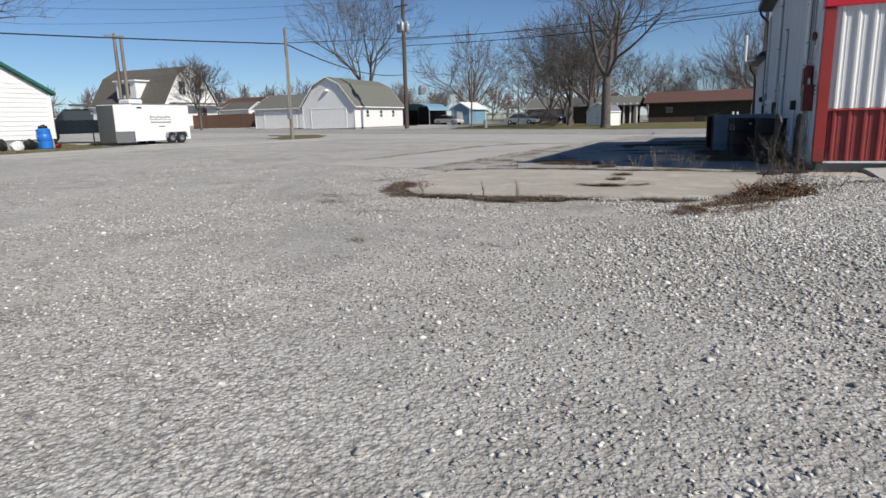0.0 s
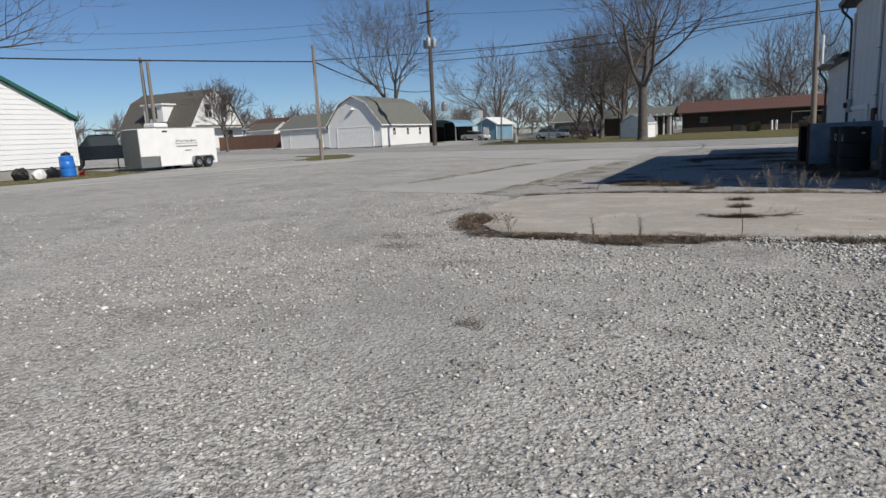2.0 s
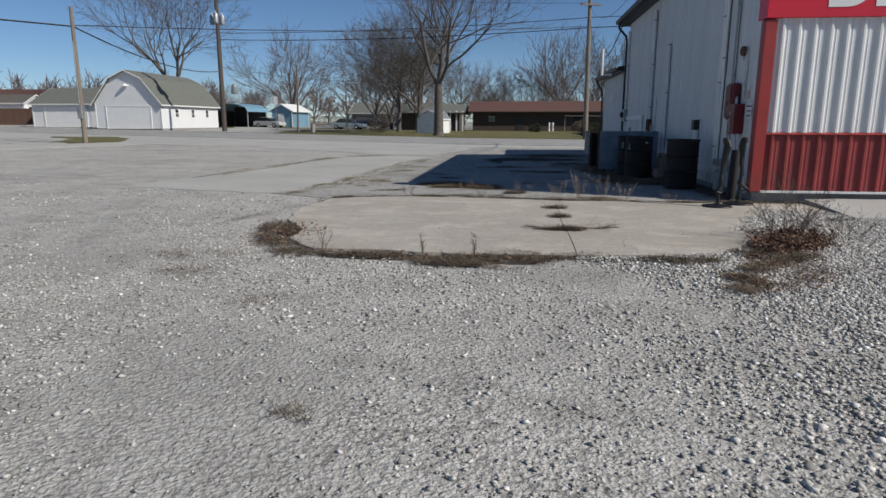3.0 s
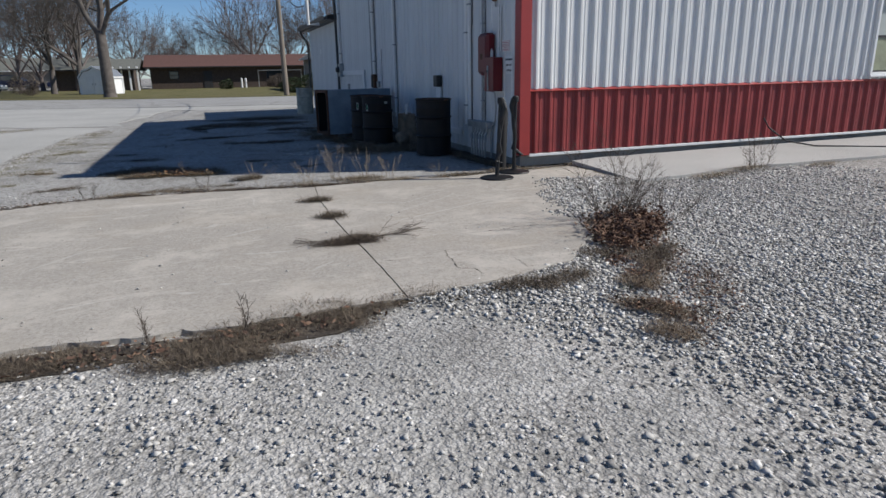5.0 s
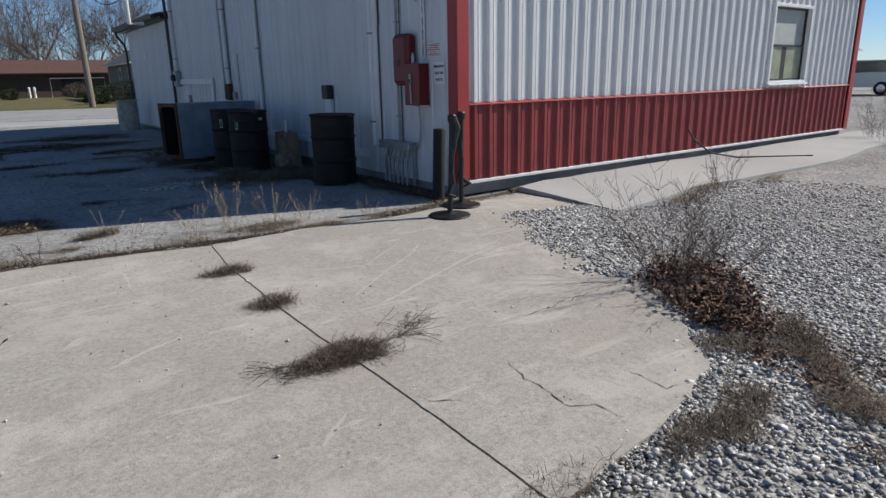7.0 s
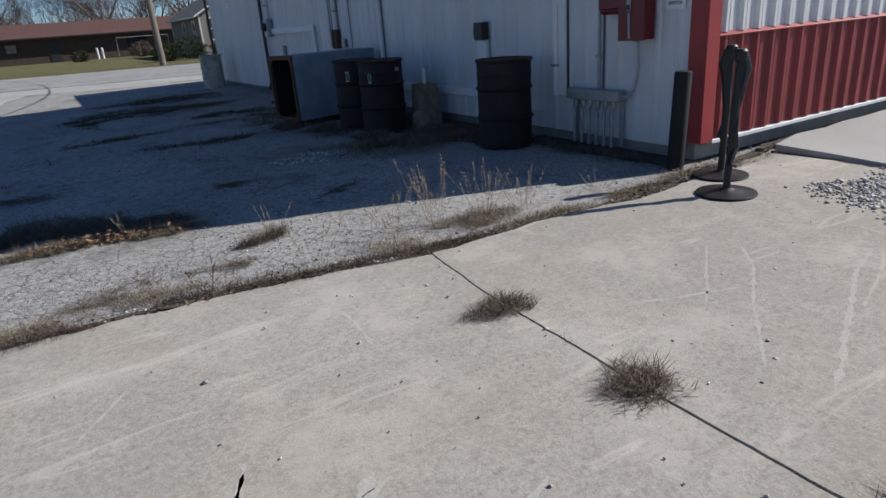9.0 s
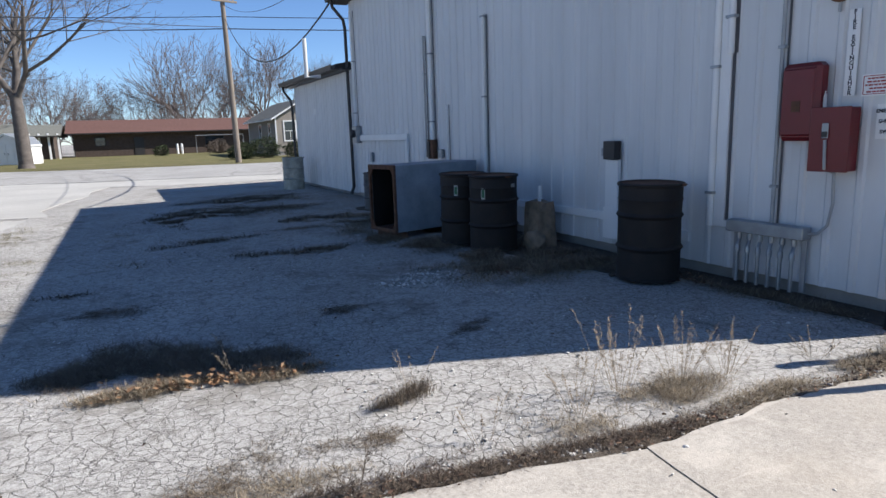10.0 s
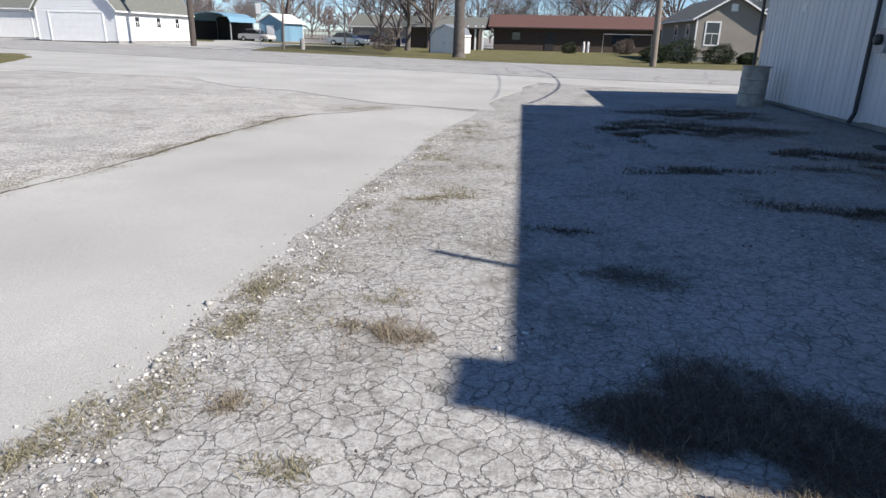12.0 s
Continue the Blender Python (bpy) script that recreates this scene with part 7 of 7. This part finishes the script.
blades("litter_mat", x, y, zof(x, y) + 0.02, 0.075, 0.0022, 1.25, LITTER, "dry grass", "flattened brown dead grass in front of the drums")
def streak(name, label, pts, w, material, top, seed=0, jag=0.0):
    """A thin uneven line or scrape lying on the slab."""
    pts = [Vector((*p, 0)) for p in pts]
    line = []
    for a, b in zip(pts, pts[1:]):
        n = max(2, int((b - a).length / 0.025))
        line += [a.lerp(b, k / n) for k in range(n)]
    line.append(pts[-1])
    ls, rs = [], []
    for i, p in enumerate(line):
        d = (line[min(i + 1, len(line) - 1)] - line[max(i - 1, 0)]).normalized()
        nn = Vector((-d.y, d.x, 0))
        off = noise.noise(p * 4 + Vector((seed, 0, 0))) * w * 0.6 + jag * (noise.noise(p * 11 + Vector((seed, 5, 0))) + 0.5 * noise.noise(p * 31))
        hw = w * max(0.12, 0.55 + 0.9 * noise.noise(p * 22 + Vector((0, seed, 3)))) * min(1.0, 0.15 + 0.35 * min(i, len(line) - 1 - i))
        ls.append(p + nn * (off + hw))
        rs.append(p + nn * (off - hw))
    V = np.array([(q.x, q.y, gz(q.x, q.y) + top) for q in ls + rs])
    n = len(line)
    F = np.array([(i, i + 1, n + i + 1, n + i) for i in range(n - 1)])
    return np_mesh(name, V[:, :], F[:, ::-1], material, None, label, "mark", "stuff")


SCRAPE = concrete_mat("scraped_concrete", (0.53, 0.498, 0.44), relief=0.002, worn=0.1)
CRACKS = [[(-0.62, 8.87), (-0.33, 8.88), (0.09, 8.9), (0.62, 8.96)], [(-0.67, 8.1), (-0.69, 7.97), (-0.7, 7.86), (-0.56, 7.84)], [(-1.04, 8.51), (-1.12, 8.23), (-1.12, 8.02), (-1.05, 7.96), (-1.02, 7.83)], [(-1.59, 8.47), (-1.51, 8.39), (-1.44, 8.34)]]
for k, c in enumerate(CRACKS):
    streak("slab_crack", "fine dark crack in the slab", c, 0.0032, SOIL, 0.0365, k, 0.035)
SCRAPES = [([(-2.48, 9.0), (-2.29, 8.97), (-2.11, 8.95)], 0.022), ([(-2.74, 10.01), (-2.58, 10.09)], 0.03), ([(-0.42, 9.8), (-0.02, 9.93), (0.34, 10.05)], 0.013), ([(-2.06, 8.39), (-1.86, 8.57)], 0.02),
           ([(-3.01, 10.27), (-2.95, 10.39)], 0.03), ([(-2.97, 8.96), (-2.89, 8.98)], 0.03), ([(-2.92, 8.27), (-2.79, 8.22)], 0.03), ([(-2.67, 8.33), (-2.56, 8.32)], 0.035), ([(-1.98, 8.46), (-1.81, 8.47)], 0.02),
           ([(-3.1, 10.0), (-3.05, 10.17), (-2.93, 10.44)], 0.016), ([(-2.72, 10.05), (-2.6, 10.15)], 0.03), ([(-1.13, 10.46), (-0.95, 10.38), (-0.62, 10.25)], 0.013), ([(-0.88, 10.24), (-0.6, 10.45), (-0.27, 10.7)], 0.01),
           ([(-1.19, 9.76), (-0.77, 10.08), (-0.34, 10.37), (-0.11, 10.6)], 0.014), ([(-1.12, 9.55), (-0.73, 9.72), (-0.04, 10.02), (0.3, 10.11)], 0.02), ([(0.61, 10.51), (0.59, 10.27), (0.54, 9.95)], 0.009),
           ([(-2.23, 11.53), (-2.23, 11.17), (-2.25, 10.85)], 0.014), ([(-2.6, 9.61), (-2.4, 9.72), (-2.19, 9.81)], 0.022), ([(-1.99, 11.37), (-1.76, 11.3)], 0.01), ([(-1.17, 8.89), (-1.02, 8.93), (-0.77, 8.96)], 0.008),
           ([(-3.6, 8.2), (-3.35, 8.3), (-3.1, 8.35)], 0.016), ([(-3.9, 9.2), (-3.6, 9.6), (-3.45, 9.75)], 0.014), ([(-4.3, 9.0), (-4.15, 9.35), (-4.0, 9.5)], 0.012), ([(-3.4, 10.9), (-3.2, 11.2)], 0.012)]
for k, (c, w) in enumerate(SCRAPES):
    streak("scrape_mark", "pale dragged scrape on the slab", c, w, SCRAPE, 0.0306 if c[0][0] < -1.62 else 0.0346, k + 9)
for x, y, dx, dy, k in ((-1.45, 9.03, 0.33, 0.12, 1), (-1.2, 9.14, 0.22, 0.1, 2), (-1.9, 9.08, -0.2, 0.06, 3), (-1.85, 8.98, -0.14, -0.05, 4), (-1.3, 9.05, 0.25, -0.02, 5)):
    rk_ = random.Random(k)
    segs_ = []
    for j in range(9):
        p_, d_ = Vector((x, y, 0.045)), Vector((dx, dy, 0)).normalized()
        for q_ in range(5):
            d_ = (d_ + Vector((rk_.gauss(0, 0.35), rk_.gauss(0, 0.35), rk_.gauss(0, 0.12)))).normalized()
            e_ = p_ + d_ * math.hypot(dx, dy) / 5
            e_.z = max(0.042, e_.z)
            segs_.append((p_, e_, 0.0016, 0.001, 1))
            segs_.append((e_, e_ + Vector((rk_.gauss(0, 0.03), rk_.gauss(0, 0.03), 0.01)), 0.0011, 0.0007, 1))
            p_ = e_
    seg_mesh("dead_stem", segs_, 3, TWIG, None, "wiry dead stems creeping over the slab", "stuff")["category"] = "dry weed"
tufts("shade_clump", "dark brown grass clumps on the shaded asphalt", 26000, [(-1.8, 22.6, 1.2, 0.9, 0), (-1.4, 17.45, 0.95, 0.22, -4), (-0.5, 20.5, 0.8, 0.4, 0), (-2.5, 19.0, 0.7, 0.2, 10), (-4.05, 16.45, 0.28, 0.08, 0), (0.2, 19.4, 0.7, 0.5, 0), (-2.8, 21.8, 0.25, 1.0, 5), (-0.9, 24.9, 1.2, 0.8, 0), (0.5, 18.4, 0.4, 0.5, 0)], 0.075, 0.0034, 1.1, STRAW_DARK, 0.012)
tufts("wall_clump", "brown dead grass clumps heaped before the drums", 15000, [(-0.05, 16.9, 0.3, 0.35, 0), (0.15, 15.75, 0.3, 0.25, 0), (-0.05, 15.15, 0.32, 0.2, 0), (0.7, 14.9, 0.35, 0.2, 0), (0.35, 14.75, 0.25, 0.14, 0), (0.75, 15.35, 0.25, 0.25, 0), (-0.35, 17.7, 0.2, 0.3, 0)], 0.11, 0.0017, 0.95, LITTER, 0.02)
tufts("shade_clump", "low thin grass tufts beside the lane", 5200, [(-5.04, 15.06, 0.2, 0.12, 0), (-5.05, 17.3, 0.35, 0.25, 0), (-5.7, 14.8, 0.12, 0.4, 0), (-5.0, 13.6, 0.2, 0.08, 0), (-5.9, 13.4, 0.12, 0.4, 0)], 0.05, 0.0015, 1.1, GREENISH, 0.012)
LITTER_SPOTS = [(0.35, 15.0, 0.8, 0.3, -5), (0.8, 15.7, 0.35, 0.5, 0), (1.1, 14.0, 0.15, 0.6, 0)]
twigs("dry_bush", "leafless twiggy bush rising from a heap of dead leaves", (0.66, 8.75, 0.03), 26, 0.66, 0.46, 3)
twigs("dry_bush", "sparse grey twigs at the edge of the leaf heap", (0.3, 8.4, 0.02), 14, 0.26, 0.34, 8)
twigs("dry_bush", "sparse grey twigs spreading over the gravel behind the leaf heap", (1.15, 8.7, 0.02), 10, 0.34, 0.4, 18)
twigs("dry_bush", "sparse bush at the edge of the apron", (3.9, 10.3, 0.03), 10, 0.5, 0.3, 13)
twigs("dry_bush", "bare weed bush at the far corner of the wall", (10.9, 11.3, 0.05), 14, 0.8, 0.4, 14)
twigs("dry_bush", "bare weed bush at the far corner of the wall", (10.3, 10.9, 0.05), 10, 0.5, 0.4, 15)
STALK = plain("straw_stalk", (0.34, 0.27, 0.19), 0.9, var=0.2)
for k, (x, y, n, h) in enumerate(((-1.15, 12.2, 12, 0.42), (-0.75, 12.15, 10, 0.38), (-0.45, 12.1, 9, 0.28), (-1.5, 12.1, 8, 0.3), (-2.05, 12.1, 3, 0.25), (0.2, 12.0, 4, 0.2), (-2.9, 13.5, 2, 0.26), (-2.1, 12.8, 2, 0.26))):
    twigs("seed_stalk", "tall dry straw stalks with seed heads", (x, y, 0.02), n * 2, h, 0.2, 30 + k, True, STALK)
for k, (x, y) in enumerate(((-3.0, 7.5), (-2.55, 7.5), (-4.0, 7.6), (-3.9, 11.95), (-2.7, 12.0))):
    twigs("seed_stalk", "thin dry stalk in the thatch", (x, y, 0.02), 3, 0.22, 0.12, 50 + k, False)


def leaves(name, label, n, spots, size, height, material=LEAF):
    x, y = blob_points(n, spots)
    z = zof(x, y) + 0.02 + np.abs(rng.normal(0, height, n))
    c = np.stack([x, y, z], 1)
    a = rng.normal(size=(n, 3)) * [1, 1, 0.45]
    a /= np.linalg.norm(a, axis=1)[:, None]
    b = np.cross(a, rng.normal(size=(n, 3)) * [0.5, 0.5, 1])
    b /= np.linalg.norm(b, axis=1)[:, None]
    nn = np.cross(a, b)
    s = size * rng.uniform(0.5, 1.3, n)[:, None]
    V = np.stack([c - a * s, c - a * s * 0.3 + b * s * 0.5 + nn * s * 0.3, c + a * s * 0.1 + b * s * 0.28 + nn * s * 0.1, c + a * s + nn * s * 0.4, c + a * s * 0.2 - b * s * 0.35 + nn * s * 0.15, c - a * s * 0.35 - b * s * 0.5 + nn * s * 0.35], 1).reshape(-1, 3)
    i = np.arange(n)[:, None] * 6
    np_mesh(name, V, np.concatenate([i + [0, 1, 2], i + [2, 3, 4], i + [0, 2, 4], i + [0, 4, 5]]), material, None, label, "leaf litter", "stuff")


leaves("leaf_heap", "heap of curled brown leaves under the bush", 3800, [(0.68, 8.62, 0.36, 0.3, 20), (0.42, 8.35, 0.28, 0.24, 0), (0.25, 8.12, 0.2, 0.14, 40)], 0.022, 0.055)
tufts("edge_clump", "grey-brown weed clumps in the gravel along the slab", 5200, [(-1.22, 7.6, 0.24, 0.09, -8), (-0.95, 7.62, 0.2, 0.07, 0), (-0.72, 7.55, 0.19, 0.11, -10), (-0.45, 7.62, 0.12, 0.1, 0), (-1.5, 7.62, 0.12, 0.05, 0), (0.0, 7.95, 0.16, 0.2, 50), (0.3, 7.75, 0.35, 0.12, 40)], 0.075, 0.0013, 1.0, STRAW_DARK, 0.02)
tufts("edge_clump", "reddish brown matted stems in the gravel", 4200, [(-0.38, 6.98, 0.24, 0.13, -65), (-0.2, 7.3, 0.2, 0.12, 60), (-0.5, 6.6, 0.18, 0.1, -60), (0.1, 7.55, 0.2, 0.1, 50)], 0.07, 0.0014, 1.15, LITTER, 0.02)
tufts("green_sprig", "small dark green weed in the gravel", 260, [(-0.37, 7.26, 0.06, 0.03, 0)], 0.05, 0.002, 0.9, HEDGE, 0.02)
leaves("leaf_litter", "brown leaves and bark trailing from the heap", 700, [(-0.38, 6.95, 0.26, 0.12, -65), (0.0, 7.8, 0.2, 0.1, 50), (0.35, 8.0, 0.25, 0.12, 30), (-0.1, 7.5, 0.15, 0.1, 50)], 0.016, 0.016)
leaves("leaf_litter", "reddish brown debris scattered in the gravel", 1000, [(0.2, 7.35, 0.6, 0.22, 60), (-0.1, 6.8, 0.5, 0.16, 40), (0.45, 7.9, 0.3, 0.2, 60)], 0.011, 0.008)
leaves("leaf_litter", "dead leaves caught in the thatch", 500, [(-4.7, 8.5, 0.4, 0.6, 15), (-3.0, 7.45, 1.2, 0.12, 0)], 0.02, 0.02)
ORANGE_LEAF = island_mat("pale_orange_leaf", [(0.0, (0.14, 0.07, 0.035)), (0.5, (0.30, 0.17, 0.09)), (1.0, (0.44, 0.29, 0.17))])
leaves("leaf_litter", "orange-brown leaves along the sunny edge of the grass", 240, [(-3.2, 13.52, 0.6, 0.07, -9), (-2.85, 13.46, 0.35, 0.07, -6)], 0.021, 0.03, ORANGE_LEAF)
leaves("leaf_litter", "dead leaves and bark in the joint of the paving", 700, [(-4.2, 12.0, 0.9, 0.08, 5), (-2.6, 11.93, 0.9, 0.07, -6), (-1.2, 11.75, 0.5, 0.07, 0), (0.2, 11.7, 0.8, 0.06, 0)], 0.013, 0.012)
leaves("leaf_litter", "dead leaves blown against the drums and wall", 900, LITTER_SPOTS, 0.018, 0.012)
leaves("leaf_litter", "scattered dead leaves on the asphalt and slab", 260, [(-2.5, 16, 3.0, 5, 0), (-1.5, 10, 2.6, 1.8, 0)], 0.012, 0.004)

SOILN = [(s[0], s[1], s[2], s[3], s[4]) for s in SOILS]


def lowfreq(x, y):
    return np.sin(x * 1.3 + 0.7 * np.sin(y * 0.9)) * np.sin(y * 1.1 + 0.8 * np.sin(x * 0.7 + 2)) + 0.4 * np.sin(x * 3.1 + y * 2.3)


def gravel_field(name, label, n, box_, size, floor_=0.35, fade=None, lift=0.0):
    x, y = rng.uniform(box_[0], box_[2], n), rng.uniform(box_[1], box_[3], n)
    ok = ~(inside(x, y, SLAB_A) | inside(x, y, SLAB_B) | inside(x, y, APRON_P) | inside(x, y, ASPH_P) | inside(x, y, LANE_P))
    if fade is not None:
        ok &= rng.uniform(0, 1, n) < np.clip((x - fade[0] + 0.35 * (y - 7) + 0.5 * lowfreq(x, y)) / fade[1], 0, 1)
    ok &= rng.uniform(0, 1, n) < np.clip(floor_ + 0.55 * lowfreq(x, y) + 0.35, 0.08, 1)
    rim = np.minimum(np.minimum(x - box_[0], box_[2] - x), np.minimum(y - box_[1], box_[3] - y))
    ok &= rng.uniform(0, 1, n) < np.clip((rim + 0.3 * lowfreq(x * 2, y * 2)) / 1.1, 0, 1)
    x, y = x[ok], y[ok]
    s = size * np.minimum(rng.lognormal(0, 0.33, len(x)), 1.9)
    return stones(name, x, y, zof(x, y) + lift, s, STONE, label, "gravel")


gravel_field("gravel_stones", "loose crushed limestone gravel", 60000, (-7.5, -0.6, 3.4, 9.8), 0.0095, 0.3)
gravel_field("gravel_stones", "coarse loose limestone gravel", 82000, (-2.6, 2.0, 5.6, 11.8), 0.0125, 0.9, (-2.3, 2.4), -0.0015)
gravel_field("gravel_stones", "close packed crushed stones by the slab", 66000, (-2.0, 4.4, 3.0, 9.9), 0.0115, 1.4, (-2.0, 1.8), 0.001)
gravel_field("gravel_stones", "loose limestone gravel further off", 14000, (-14, 3.5, 7, 14), 0.013, 0.2)
x, y = blob_points(5200, [(1.5, 10.5, 0.55, 0.4, 0), (1.2, 10.1, 0.42, 0.35, 0), (0.85, 9.6, 0.36, 0.4, 0), (0.6, 9.1, 0.25, 0.35, 0)])
stones("gravel_stones", x, y, zof(x, y) + 0.036, 0.0125 * rng.lognormal(0, 0.3, 5200), STONE, "gravel spilled over the corner of the slab", "gravel")
x, y = rng.uniform(-5.8, 1.2, 10000), rng.uniform(11.8, 19, 10000)
ok = lowfreq(x * 1.7, y * 1.5) > 0.25
x, y = x[ok], y[ok]
stones("asphalt_crumbs", x, y, zof(x, y) + 0.012, 0.006 * rng.lognormal(0, 0.4, len(x)), STONE, "loose crumbs on the broken asphalt", "gravel")
t_ = rng.uniform(0, 1, 3500)
x, y = -5.85 + 0.5 * t_ + rng.normal(0, 0.12, 3500), 12.2 + 9.5 * t_
stones("asphalt_crumbs", x, y, zof(x, y) + 0.01, 0.007 * rng.lognormal(0, 0.4, 3500), STONE, "loose crumbs along the lane edge", "gravel")
x, y = blob_points(420, [(-0.9, 15.2, 0.4, 0.3, 0)])
stones("gravel_stones", x, y, zof(x, y) + 0.012, 0.014 * rng.lognormal(0, 0.3, 420), STONE, "small spill of white stones in the shade", "gravel")
x, y = rng.uniform(-5, 1.8, 260), rng.uniform(7.8, 11.6, 260)
stones("slab_pebbles", x, y, np.full(260, 0.034), 0.006 * rng.lognormal(0, 0.4, 260), STONE, "pebbles scattered on the slab", "gravel")
t_ = rng.uniform(0, 1, 6000)
k_ = rng.integers(0, 7, 6000)
EDGE = np.array([(-1.55, 7.6), (-0.85, 7.7), (-0.37, 7.83), (0.15, 8.33), (0.59, 8.94), (0.75, 9.7), (1.05, 10.33), (1.35, 10.4)])
P_ = EDGE[k_] * (1 - t_)[:, None] + EDGE[k_ + 1] * t_[:, None] + rng.normal(0, 0.07, (6000, 2))
stones("gravel_stones", P_[:, 0], P_[:, 1], zof(P_[:, 0], P_[:, 1]) + 0.022, 0.008 * rng.lognormal(0, 0.4, 6000), STONE, "gravel spilled over the broken edge of the slab", "gravel")
EDGE2 = np.array([(-5.15, 11.7), (-4.55, 11.92), (-3.95, 12.06), (-2.35, 11.92), (-1.45, 11.74), (0.25, 11.68), (1.3, 11.82)])
t_ = t_[:1600]
k_ = rng.integers(0, 6, 1600)
P_ = EDGE2[k_] * (1 - t_)[:, None] + EDGE2[k_ + 1] * t_[:, None] + rng.normal(0, 0.06, (1600, 2))
stones("asphalt_crumbs", P_[:, 0], P_[:, 1], zof(P_[:, 0], P_[:, 1]) + 0.02, 0.0065 * rng.lognormal(0, 0.4, 1600), STONE, "crumbs of asphalt along the joint", "gravel")
rub = rng.uniform(-28.6, -27.2, 26)
yy_ = rng.uniform(12.4, 14.2, 26)
for k in range(7):
    rb_ = thing("rubble_block", "broken pale stone beside the foundation", "rubble", (float(rub[k]), float(yy_[k]), gz(-28, 13)), 0, "rubble by the building")
    bm = bmesh.new()
    bmesh.ops.create_icosphere(bm, subdivisions=2, radius=0.22 + 0.03 * k)
    for v in bm.verts:
        v.co += noise.noise_vector(v.co * 4 + Vector((k, 0, 0))) * 0.12
        v.co.z = max(0, v.co.z * 0.7 + 0.12)
    part("stone", bm, ROUGH_BLOCK, rb_)
